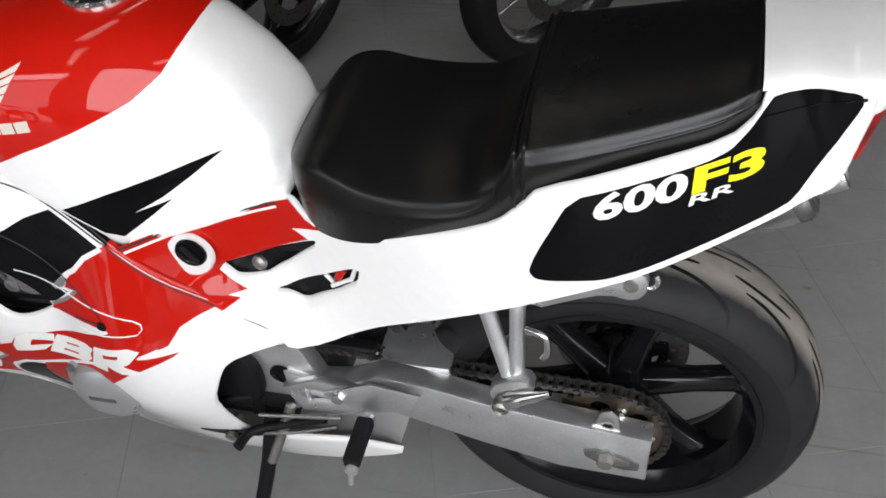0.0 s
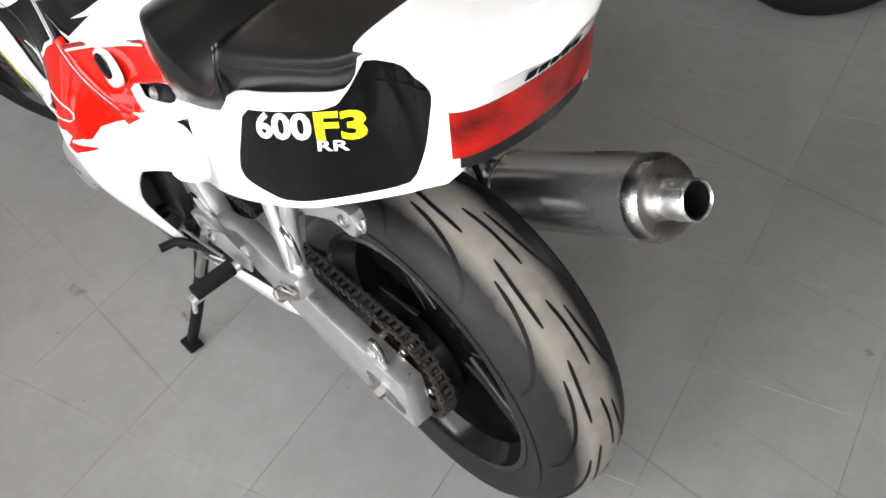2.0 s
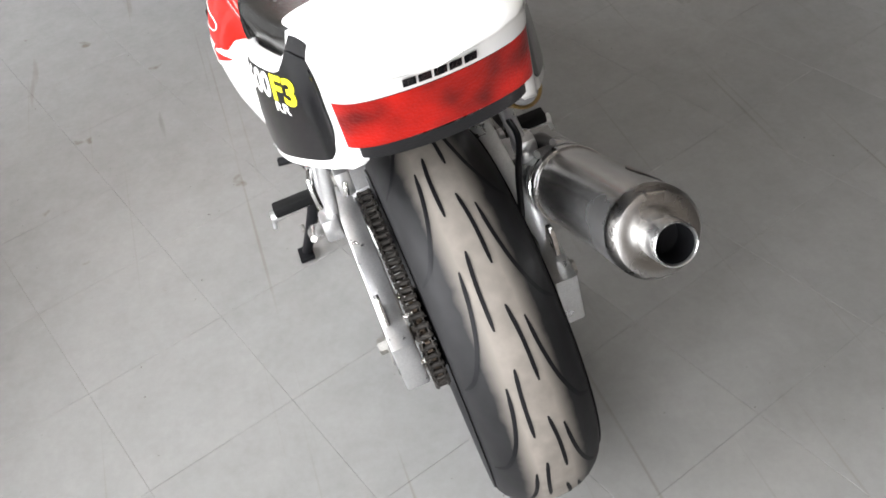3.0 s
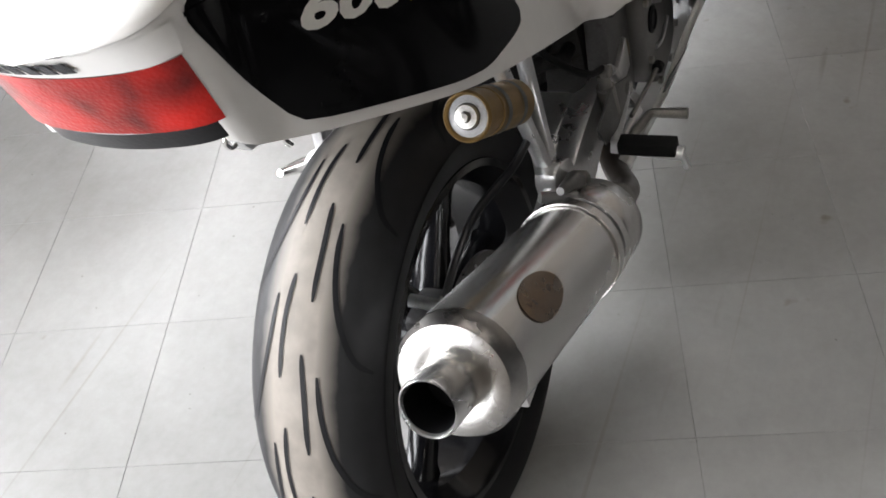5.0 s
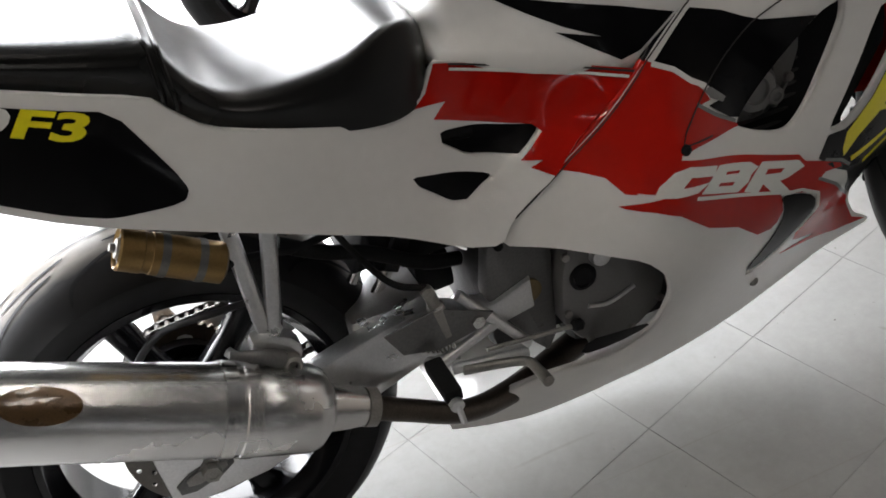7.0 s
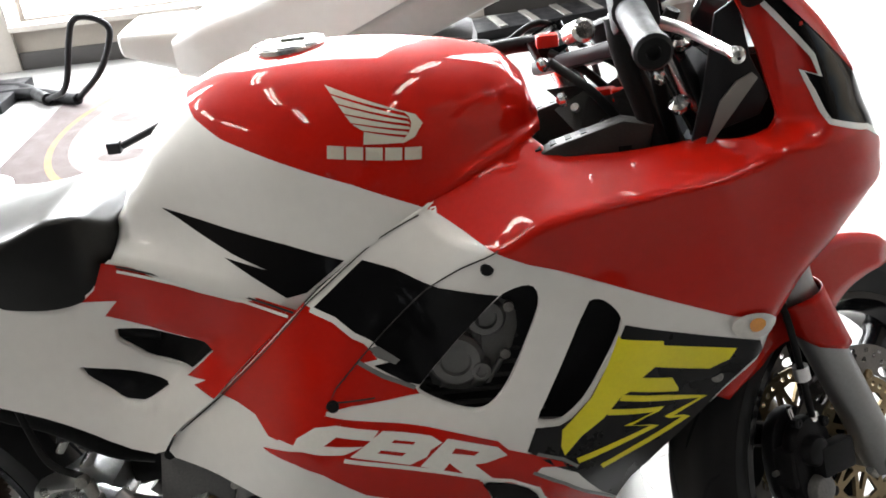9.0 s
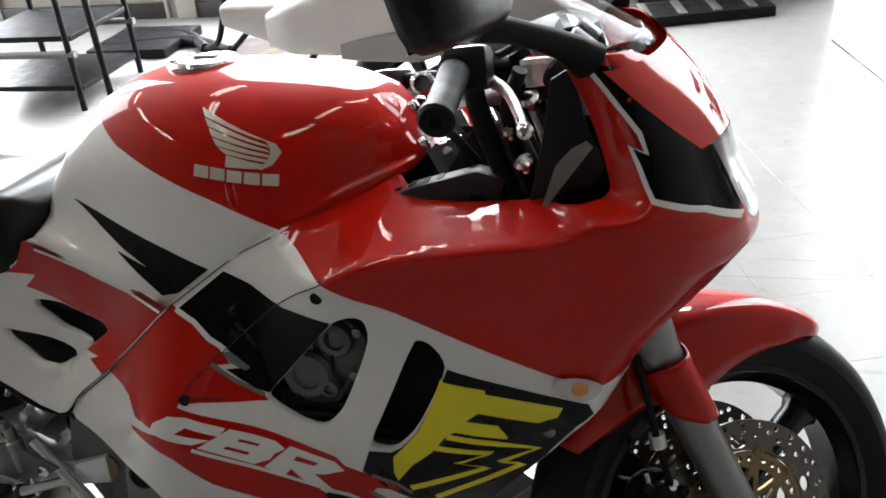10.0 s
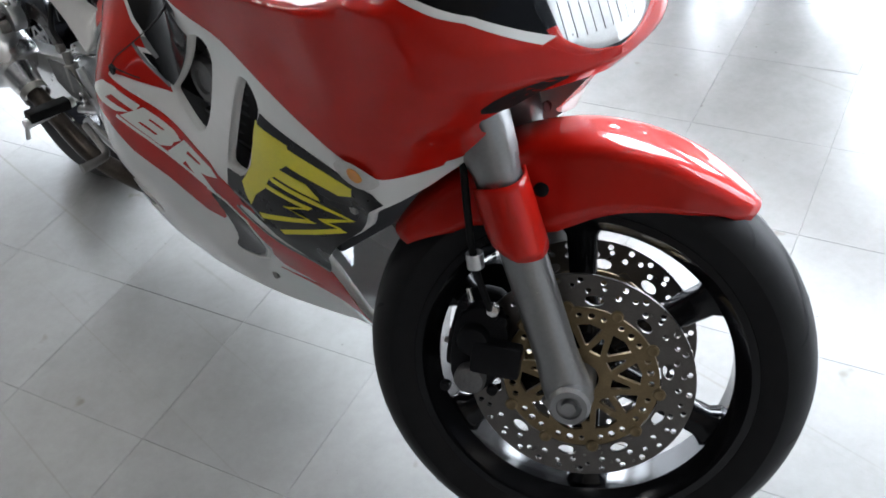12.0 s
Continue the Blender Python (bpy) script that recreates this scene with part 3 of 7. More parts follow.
part("lens", wrap(np.linspace(.866, .930, 9), lambda z: np.interp(z, (.866, .93), (-.252, -.2635)), rear_point, 28, .0015), LENS, light, "red ribbed plastic lens")
part("lower_trim", wrap(np.linspace(.845, .8645, 5), lambda z: np.interp(z, (.832, .8645), (-.236, -.250)), rear_point, 24, -.008), PLASTIC, light, "black plastic trim under the lens")
part("top_lip", wrap(np.linspace(.9315, .957, 5), lambda z: -.262, rear_point, 24, .0016), WHITE, light, "white lip over the lens")
for k in range(5):
    # maker's word on the lip, shown as bars that follow its curve
    bm = bmesh.new()
    rows = []
    for y in np.linspace(.034 - k * .0152, .034 - k * .0152 - .0128, 4):
        rows.append([bm.verts.new((-0.20 + (1 - (y / .107) ** 2) ** .2 * (float(np.interp(z, REAR_Z, REAR_X)) + 0.20) - .0024, y, z)) for z in (.9395, .9525)])
    for a, b in zip(rows, rows[1:]):
        bm.faces.new((a[0], a[1], b[1], b[0]))
    bmesh.ops.solidify(bm, geom=bm.faces[:], thickness=.0008)
    part("brand_bar", bm, BLACK_VINYL, light, "black maker's lettering shown as plain bars")
part("backing", block((-.235, -.085, .85), (-.16, .085, .93), .01), PLASTIC, light)
# plate bracket under the tail
brk = new("plate_bracket")
brk.parent = bike
part("tray", block((-.215, -.085, .826), (.02, .085, .838), .004), PLASTIC, brk)
part("hook", tube([(-.02, .115, .665), (-.045, .12, .652), (-.055, .12, .662), (-.052, .118, .675)], .0035), CHROME, brk, "bright steel hook")

# ---- seat ----
SEAT_X = (-.150, -.140, -.10, -.03, .05, .095, .115, .145, .18, .24, .31, .37, .41, .435)
SEAT_LOW = (.935, .925, .900, .879, .850, .835, .812, .782, .766, .745, .722, .712, .722, .755)
SEAT_EDGE = (.955, .955, .939, .919, .900, .890, .881, .832, .806, .797, .803, .822, .816, .790)
SEAT_TOP = (.962, .966, .953, .934, .915, .905, .895, .847, .820, .808, .812, .824, .820, .800)
SEAT_W = (.100, .110, .124, .138, .150, .154, .156, .158, .160, .160, .156, .142, .122, .080)
bm = bmesh.new()
rings = []
for x, lo, ed, tp, w in curve_through(list(zip(SEAT_X, SEAT_LOW, SEAT_EDGE, SEAT_TOP, SEAT_W)), 7):
    prof = curve_through([(w * .98, lo - .006), (w * 1.02, lo + (ed - lo) * .5), (w * 1.0, ed - .014), (w * .95, ed - .001), (w * .80, ed + (tp - ed) * .45), (w * .45, ed + (tp - ed) * .9), (0, tp)], 5)
    ring = [(-float(a), float(b)) for a, b in prof] + [(float(a), float(b)) for a, b in prof[::-1][1:]]
    rings.append([bm.verts.new((x, y, z)) for y, z in ring])
for a, b in zip(rings, rings[1:]):
    for k in range(len(a) - 1):
        bm.faces.new((a[k], a[k + 1], b[k + 1], b[k]))
bm.faces.new(rings[0])
bm.faces.new(rings[-1][::-1])
bmesh.ops.recalc_face_normals(bm, faces=bm.faces[:])
seat = part("seat", bm, SEAT, bike, "black leatherette stepped seat")
for x0 in (.106, .118):
    lo, ed, tp, w = (float(np.interp(x0, SEAT_X, t)) for t in (SEAT_LOW, SEAT_EDGE, SEAT_TOP, SEAT_W))
    pts = [(x0, s * a, b) for s, seq in ((-1, ((w * 1.025, lo), (w * 1.03, lo + (ed - lo) * .4), (w * .97, ed - .003), (w * .85, ed + (tp - ed) * .5 + .002))), (1, ((w * .85, ed + (tp - ed) * .5 + .002), (w * .97, ed - .003), (w * 1.03, lo + (ed - lo) * .4), (w * 1.025, lo)))) for a, b in seq]
    part("piping", tube(pts[:4] + [(x0, 0, tp + .001)] + pts[4:], .0028, 6), SEAT, seat, "black seat piping")

# ---- fuel tank ----
TANK_X = (.436, .462, .50, .55, .61, .67, .74, .82, .90, .955, .985, 1.0)
TANK_TOP = (.800, .845, .900, .945, .972, .980, .982, .976, .963, .945, .912, .870)
TANK_MID = (.785, .800, .806, .81, .815, .82, .83, .842, .852, .860, .864, .862)
TANK_LOW = (.756, .748, .737, .722, .705, .690, .736, .784, .824, .846, .855, .858)
TANK_W = (.060, .086, .102, .118, .140, .160, .170, .166, .136, .100, .070, .035)
TANK_WL = (.115, .128, .137, .150, .163, .172, .174, .168, .145, .112, .085, .055)
bm = bmesh.new()
rings = []
xs = [float(v[0]) for v in curve_through([(v,) for v in TANK_X], 4)]


def along(x, table):
    """A smooth value along the tank."""
    i = min(max(int(np.searchsorted(TANK_X, x)) - 1, 0), len(TANK_X) - 2)
    p = [table[max(i - 1, 0)], table[i], table[i + 1], table[min(i + 2, len(table) - 1)]]
    t = (x - TANK_X[i]) / (TANK_X[i + 1] - TANK_X[i])
    return 0.5 * (2 * p[1] + (p[2] - p[0]) * t + (2 * p[0] - 5 * p[1] + 4 * p[2] - p[3]) * t * t + (3 * p[1] - p[0] - 3 * p[2] + p[3]) * t ** 3)


def tank_half(x, z):
    """The tank's half-width, for stickers on its side."""
    out = np.zeros(np.shape(x))
    for i, (a, b) in enumerate(zip(np.ravel(x), np.ravel(z))):
        top, mid, low, w, wl = (along(a, t) for t in (TANK_TOP, TANK_MID, TANK_LOW, TANK_W, TANK_WL))
        if b > mid:
            out.flat[i] = w * max(1 - min((b - mid) / (top - mid), 1) ** 2.5, 0) ** 0.4
        else:
            s = min(max((mid - b) / max(mid - low, 1e-4), 0), 1)
            out.flat[i] = w + (wl - w) * s * s
    return out


for x in xs:
    top, mid, low, w, wl = (along(x, t) for t in (TANK_TOP, TANK_MID, TANK_LOW, TANK_W, TANK_WL))
    half = [(wl - .004, low - .012)] + [(w + (wl - w) * s * s, mid - (mid - low) * s) for s in np.linspace(1, 0, 6)]
    half += [(w * math.cos(a) ** .8, mid + (top - mid) * math.sin(a) ** .8) for a in np.linspace(0, math.pi / 2, 15)[1:]]
    ring = [(-a, b) for a, b in half] + [(a, b) for a, b in half[::-1][1:]]
    rings.append([bm.verts.new((x, a, b)) for a, b in ring])
for a, b in zip(rings, rings[1:]):
    for k in range(len(a) - 1):
        bm.faces.new((a[k], a[k + 1], b[k + 1], b[k]))
bm.faces.new(rings[0])
bm.faces.new(rings[-1][::-1])
bmesh.ops.recalc_face_normals(bm, faces=bm.faces[:])
# red above, white below: the painted edge is cut into the tank itself
tank = part("fuel_tank", bm, WHITE, bike, "white and red painted fuel tank")
tm = bmesh.new()
tm.from_mesh(tank.data)
tank.data.materials.append(RED)
EDGE_X = (.43, .52, .552, .575, .61, .687, .766, .84, 1.01)
EDGE_Z = (1.03, .99, .952, .922, .899, .868, .836, .799, .70)
for i in range(len(EDGE_X) - 1):
    a, b = Vector((EDGE_X[i], 0, EDGE_Z[i])), Vector((EDGE_X[i + 1], 0, EDGE_Z[i + 1]))
    d = b - a
    near = [f for f in tm.faces if any(EDGE_X[i] - .03 < v.co.x < EDGE_X[i + 1] + .03 for v in f.verts)]
    geom = list({e for f in near for e in f.edges}) + list({v for f in near for v in f.verts}) + near
    bmesh.ops.bisect_plane(tm, geom=geom, plane_co=a, plane_no=(d.z, 0, -d.x), dist=1e-5)
for f in tm.faces:
    c = f.calc_center_median()
    f.material_index = 1 if c.z > np.interp(c.x, EDGE_X, EDGE_Z) else 0
tm.to_mesh(tank.data)
tm.free()
for side in SIDES:
    part("black_flash", decal([(.514, .815), (.590, .791), (.672, .768), (.742, .743), (.728, .733), (.690, .706), (.664, .700), (.625, .727), (.590, .752), (.645, .735), (.600, .757), (.56, .782)], tank_half, side, .0012), BLACK_PAINT, tank, "black painted flash")
    # wing emblem as plain slanted feathers with a rounded root, maker's word as a row of bars
    for k, (a, b, c, d) in enumerate((((.746, .949), (.836, .9125), (.842, .9095), (.752, .9405)), ((.753, .9385), (.838, .9065), (.842, .9035), (.760, .9295)), ((.761, .9275), (.840, .9005), (.843, .8975), (.767, .9185)),
                                      ((.768, .9165), (.841, .8945), (.842, .8915), (.774, .9080)), ((.776, .9060), (.839, .8890), (.838, .8860), (.786, .8985)), ((.788, .8965), (.834, .8835), (.829, .8785), (.786, .8825)))):
        part("wing_bar", decal([a, b, c, d], tank_half, side, .0012), SILVER_VINYL, tank, "pale wing emblem in plain bars")
    part("wing_bar", decal([(.836, .9125), (.850, .9065), (.857, .8960), (.846, .8820), (.832, .8775), (.829, .8785), (.838, .8860), (.842, .8915), (.844, .8985), (.842, .9060)], tank_half, side, .0012), SILVER_VINYL, tank, "pale wing emblem in plain bars")
    for k in range(5):
        a = np.array((.741, .871)) + np.array((.113, -.0168)) * (k / 5)
        e = np.array((.113, -.0168)) * .172
        u = np.array((.0020, .0145))
        part("brand_bar", decal([tuple(a), tuple(a + e), tuple(a + e + u), tuple(a + u)], tank_half, side, .0012), SILVER_VINYL, tank, "pale maker's lettering shown as plain bars")
cap_c = Vector((.69, 0, .977))
cap = part("filler_cap", lathe([(0, .050), (.006, .050), (.010, .046), (.011, .034), (.009, .032), (.011, .030), (.012, 0)], cap_c, cap_c + Vector((-.03, 0, 1)), 40), CHROME, tank, "polished round filler cap")
part("lock_cover", block((.68, -.008, .987), (.712, .008, .992), .002), ALU_DULL, cap)
for k in range(6):
    a = k * math.pi / 3 + .3
    p = cap_c + Vector((.042 * math.cos(a), .042 * math.sin(a), .008))
    part("screw", lathe([(0, .004), (.003, .004), (.0035, .002), (.003, 0)], p, p + Vector((0, 0, 1)), 10), STEEL, cap)

# ---- fairing ----
COWL_LOWER = [(.975, .853), (.923, .834), (.845, .797), (.784, .767), (.688, .700), (.555, .578), (.485, .524), (.462, .487), (.527, .474), (.578, .458), (.634, .437), (.668, .398), (.684, .347), (.678, .295),
             (.648, .262), (.60, .246), (.50, .238), (.44, .222), (.395, .197), (.3495, .1665), (.3505, .164), (.40, .152), (.48, .138), (.635, .146), (.85, .158), (1.0, .188), (1.08, .222), (1.128, .250)]
COWL_FRONT = [(1.090, .276), (1.066, .317), (1.060, .360),
             (1.072, .395), (1.104, .425), (1.182, .487), (1.228, .549), (1.262, .572), (1.296, .612), (1.326, .660), (1.352, .700), (1.368, .711), (1.390, .738), (1.415, .755), (1.4405, .764), (1.4405, .773), (1.430, .781), (1.422, .794), (1.414, .810), (1.402, .836), (1.391, .861), (1.374, .8965), (1.384, .8955),
             (1.360, .930), (1.331, .965), (1.298, 1.0), (1.285, 1.012), (1.214, 1.012), (1.225, .990), (1.245, .945), (1.258, .900), (1.268, .863), (1.264, .852), (1.254, .847), (1.165, .834), (1.09, .827), (1.027, .825), (1.004, .833), (.985, .845)]
COWL_LINE = COWL_LOWER + COWL_FRONT
VENT_REAR = [(.925, .696), (.940, .704), (.957, .708), (.969, .702), (.972, .678), (.963, .652), (.941, .602), (.921, .564), (.901, .541), (.885, .534), (.862, .538), (.834, .550), (.813, .564), (.811, .571), (.816, .577)]
VENT_FRONT = [(1.028, .674), (1.038, .678), (1.051, .673), (1.065, .656), (1.069, .639), (1.047, .594), (1.020, .543), (.998, .518), (.983, .508), (.958, .510), (.955, .520), (.976, .561)]
SCOOP = [(.876, .432), (.912, .423), (.944, .405), (.954, .373), (.938, .335), (.903, .293), (.855, .284), (.846, .294), (.876, .328), (.892, .375), (.888, .408)]
for side in SIDES:
    line = COWL_LINE
    if side > 0:
        k = COWL_LINE.index((.462, .487))
        line = COWL_LINE[:k] + [(.462, .497), (.504, .493), (.555, .483), (.572, .455), (.592, .400), (.590, .350), (.580, .290), (.555, .262)] + COWL_LINE[k + 9:]
    cowl = part("fairing", panel(rounded(line, 1, ratio=.18), cowl_form, side, (rounded(VENT_REAR, 1), rounded(VENT_FRONT, 1)), rim=.014, grid=.012), WHITE, bike, "white fairing with red, black and yellow graphics")
    cowl.data.materials.append(RED)
    cowl.data.materials.append(BLACK_PAINT)
    for f in cowl.data.polygons:
        x, z = f.center.x, f.center.z
        if .574 < z < .745 and abs(f.normal.y) < .5 and abs(x - np.interp(z, (.578, .700, .767), (.555, .688, .784))) < .014:
            f.material_index = 1 if z < .697 else 2
            continue
        f.material_index = 2 if .812 < z < .897 and x > np.interp(z, (.808, .849, .897), (1.408, 1.390, 1.358)) else int(f.center.x > .85 and f.center.z > np.interp(f.center.x, RED_FROM_X, RED_FROM_Z))
    # upper red
    part("red_field", decal([(.985, .847), (.923, .833), (.851, .797), (.925, .758), (.964, .735), (1.070, .688), (1.151, .653), (1.203, .630), (1.258, .612), (1.290, .616), (1.318, .660), (1.345, .700), (1.366, .714), (1.388, .741), (1.413, .758),
                             (1.440, .766), (1.440, .772), (1.429, .780), (1.420, .793), (1.415, .803), (1.374, .833), (1.332, .849), (1.315, .855), (1.299, .889), (1.285, .917), (1.300, .915), (1.282, .948), (1.258, .976), (1.236, .996), (1.227, .990), (1.247, .945), (1.260, .900), (1.270, .863), (1.266, .850), (1.255, .845), (1.165, .832), (1.09, .825), (1.027, .823), (1.004, .831)], cowl_form, side, grid=.007), RED, cowl, "glossy red upper fairing")
    part("red_field", decal([(1.377, .899), (1.392, .8965), (1.368, .930), (1.340, .965), (1.307, .999), (1.290, 1.009), (1.268, 1.009), (1.300, .981), (1.342, .939)], cowl_form, side, grid=.012), RED, cowl, "glossy red nose above the headlight")
    part("smoked_window", decal([(1.317, .856), (1.333, .851), (1.374, .835), (1.417, .804), (1.405, .828), (1.391, .858), (1.376, .897), (1.341, .937), (1.299, .979), (1.270, 1.003), (1.240, 1.003), (1.262, .978), (1.285, .950), (1.301, .930), (1.309, .907), (1.290, .914), (1.301, .890)], cowl_form, side, .0016, grid=.012), BLACK_PAINT, cowl, "black glossy headlight surround")
    part("white_line", decal(ribbon([(1.240, 1.003), (1.262, .978), (1.285, .950), (1.301, .930), (1.309, .907), (1.290, .914), (1.301, .890), (1.310, .868), (1.317, .856), (1.333, .850), (1.374, .834), (1.417, .803)], .006), cowl_form, side, .0022, grid=.012), WHITE, cowl, "thin white outline stripe")
    # black band running into the rear vent
    part("black_field", decal([(.697, .692), (.764, .742), (.804, .729), (.833, .714), (.853, .706), (.890, .701), (.924, .6955), (.8155, .5775), (.800, .584), (.781, .600), (.764, .615), (.783, .615), (.795, .614), (.773, .636), (.762, .646), (.753, .650), (.728, .675)], cowl_form, side, .0012), BLACK_PAINT, cowl, "black painted band")
    part("grey_flash", decal([(.759, .638), (.772, .638), (.795, .616), (.789, .611), (.769, .624)], cowl_form, side, .0015), GREY_LINE, cowl, "grey painted flash")
    part("grey_line", decal(ribbon([(.744, .625), (.774, .599), (.809, .575)], .005), cowl_form, side, .0016), GREY_LINE, cowl, "grey outline stripe")
    part("white_line", decal(ribbon([(.694, .692), (.722, .677), (.743, .656), (.756, .648), (.766, .640)], .007), cowl_form, side, .0016), WHITE, cowl, "white outline stripe")
    # red middle and the red band round the model word
    part("red_field", decal([(.6875, .6975), (.727, .671), (.752, .647), (.761, .635), (.768, .622), (.749, .622), (.773, .597), (.809, .574), (.813, .5665), (.777, .569), (.730, .575), (.701, .575), (.700, .571), (.673, .564), (.633, .539), (.621, .541), (.605, .563), (.580, .572), (.5565, .5785)], cowl_form, side, .0010), RED, cowl, "red painted flash with torn edges")
    part("red_field", decal([(.622, .545), (.654, .564), (.698, .570), (.768, .543), (.841, .515), (.904, .493), (.916, .478), (.953, .463), (1.002, .438), (.956, .443), (.948, .434), (.985, .404), (1.020, .366), (1.056, .335), (1.061, .316), (1.086, .270), (1.112, .258), (1.060, .250), (.925, .276), (1.008, .272), (.947, .297), (.943, .320), (.962, .350),
                             (.960, .386), (.944, .411), (.877, .437), (.887, .402), (.882, .379), (.872, .370), (.843, .375), (.793, .421), (.733, .454), (.686, .495), (.652, .511), (.618, .521), (.611, .525), (.648, .527), (.666, .528), (.660, .535), (.639, .540)], cowl_form, side, .0012), RED, cowl, "red painted band with torn edges")
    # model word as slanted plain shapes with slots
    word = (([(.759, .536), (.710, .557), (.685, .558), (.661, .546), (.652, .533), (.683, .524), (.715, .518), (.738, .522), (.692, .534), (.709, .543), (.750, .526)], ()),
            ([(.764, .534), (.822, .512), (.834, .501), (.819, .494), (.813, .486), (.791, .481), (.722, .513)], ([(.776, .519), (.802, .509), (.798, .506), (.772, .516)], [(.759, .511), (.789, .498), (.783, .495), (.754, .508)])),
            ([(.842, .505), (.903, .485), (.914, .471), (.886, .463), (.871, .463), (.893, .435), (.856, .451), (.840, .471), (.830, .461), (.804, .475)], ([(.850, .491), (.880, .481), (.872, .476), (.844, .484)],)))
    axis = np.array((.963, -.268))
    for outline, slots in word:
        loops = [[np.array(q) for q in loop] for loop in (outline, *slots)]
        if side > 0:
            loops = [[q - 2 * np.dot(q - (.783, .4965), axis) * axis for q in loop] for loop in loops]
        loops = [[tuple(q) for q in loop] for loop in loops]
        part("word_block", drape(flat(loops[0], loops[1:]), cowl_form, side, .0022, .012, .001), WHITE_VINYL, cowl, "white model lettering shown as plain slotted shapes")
    part("white_line", decal(ribbon([(.714, .510), (.798, .473), (.873, .441), (.901, .430)], .005), cowl_form, side, .0020), WHITE_VINYL, cowl, "white underline stripe")
    if side > 0:
        part("pinstripe", decal(ribbon([(.848, .639), (.798, .622), (.746, .608), (.699, .600), (.662, .590), (.651, .583), (.650, .575), (.657, .569), (.694, .567), (.759, .560)], .0011), cowl_form, side, .0024), WHITE_VINYL, cowl, "thin white pinstripe")
    # black field with the yellow graphic
    part("black_field", decal([(1.071, .640), (1.134, .620), (1.240, .585), (1.245, .566), (1.224, .549), (1.180, .489), (1.117, .428), (1.077, .381), (1.057, .339), (1.036, .362), (1.022, .388), (1.002, .424), (.974, .441), (.940, .472), (.953, .506), (.983, .506), (.999, .516), (1.022, .542), (1.049, .593)], cowl_form, side, .0012), BLACK_VINYL, cowl, "matt black side graphic")
    part("grey_line", decal(ribbon([(.945, .436), (.985, .407), (1.020, .370), (1.055, .337)], .005), cowl_form, side, .0018), GREY_LINE, cowl, "grey outline stripe")
    part("grey_line", decal(ribbon([(.952, .466), (.985, .452), (1.003, .436)], .005), cowl_form, side, .0018), GREY_LINE, cowl, "grey outline stripe")
    part("yellow_graphic", decal([(1.062, .628), (1.065, .623), (1.116, .612), (1.116, .606), (1.209, .581), (1.201, .564), (1.176, .554), (1.105, .577), (1.088, .564), (1.127, .554), (1.136, .534), (1.136, .528), (1.073, .546), (1.062, .541), (1.055, .532), (1.039, .511), (1.010, .487), (.987, .458), (.983, .473), (.986, .500), (1.001, .516), (1.025, .545), (1.047, .590)], cowl_form, side, .0019), YELLOW, cowl, "yellow vinyl letter graphic")
    for pts, wide in (([(1.061, .5385), (1.120, .522), (1.172, .504), (1.122, .4865), (1.151, .478), (1.100, .455), (1.034, .427)], .009), ([(1.044, .519), (1.114, .505), (1.069, .4905), (1.107, .479), (1.053, .462), (1.003, .446)], .009)):
        part("yellow_zigzag", decal(ribbon(pts, wide), cowl_form, side, .0021), YELLOW, cowl, "yellow vinyl zigzag")
    # seams, screws, marker lamp
    part("edge_seam", decal(ribbon([(.840, .7925), (.784, .764), (.690, .698), (.558, .577), (.489, .523)], .0014), cowl_form, side, .0016), SEAM, cowl, "panel gap at the rear edge")
    part("seam", decal(ribbon([(.929, .760), (.885, .735), (.838, .704), (.78, .655), (.716, .600), (.706, .585), (.76, .577)], .0015), cowl_form, side, .0026), SEAM, cowl, "panel gap")
    for x, z in ((.914, .735), (.709, .579), (1.188, .535), (.885, .232)):
        h = float(cowl_form(np.array([x]), np.array([z]))[0])
        part("screw", lathe([(-.004, .008), (.002, .008), (.003, .006), (.0022, .003), (.002, 0)], (x, side * h, z), (x, side * (h + 1), z), 16), STEEL if z < .55 else DARK, cowl)
    lamp = part("marker_lamp", decal(rounded([(1.196, .618), (1.212, .632), (1.245, .630), (1.262, .612), (1.245, .594), (1.212, .597)], 2), cowl_form, side, .007, grid=.008), PEARL, cowl, "clear marker lamp lens")
    part("bulb", decal(rounded([(1.221, .620), (1.229, .626), (1.241, .622), (1.243, .611), (1.233, .604), (1.223, .608)], 2), cowl_form, side, .0088, grid=.008), AMBER, lamp, "amber bulb")
    # scoop, and a dark sheet added for the shade inside the vents
    part("vent_shade_sheet", drape(flat([(.78, .73), (.97, .735), (1.085, .69), (1.085, .60), (1.02, .48), (.88, .50), (.78, .58)]), lambda x, z: cowl_form(x, z) - .055, side, 0, .03), DARK, cowl, "dark sheet added for the shade inside the vents")
    # flush black decal stands for the shade in the scoop's opening
    part("scoop", decal(rounded(SCOOP, 1), cowl_form, side, .0022, .006), BLACK_PAINT, cowl, "flat black patch for the shaded scoop opening")
    part("scoop_line", decal(ribbon([(.850, .279), (.884, .280), (.912, .294), (.944, .332), (.960, .372), (.950, .407), (.915, .428), (.876, .437)], .005), cowl_form, side, .0026, .006), WHITE_VINYL, cowl, "thin white outline stripe")
    part("inner_face", drape(flat([(.88, .22), (1.0, .205), (1.075, .228), (1.115, .254), (1.084, .278), (1.060, .318), (1.054, .360), (1.066, .398), (1.10, .43), (1.16, .48), (1.0, .49), (.88, .42)]), lambda x, z: cowl_form(x, z) - .006, side, 0, .02), PANEL_GREY, cowl, "unpainted grey inner face")
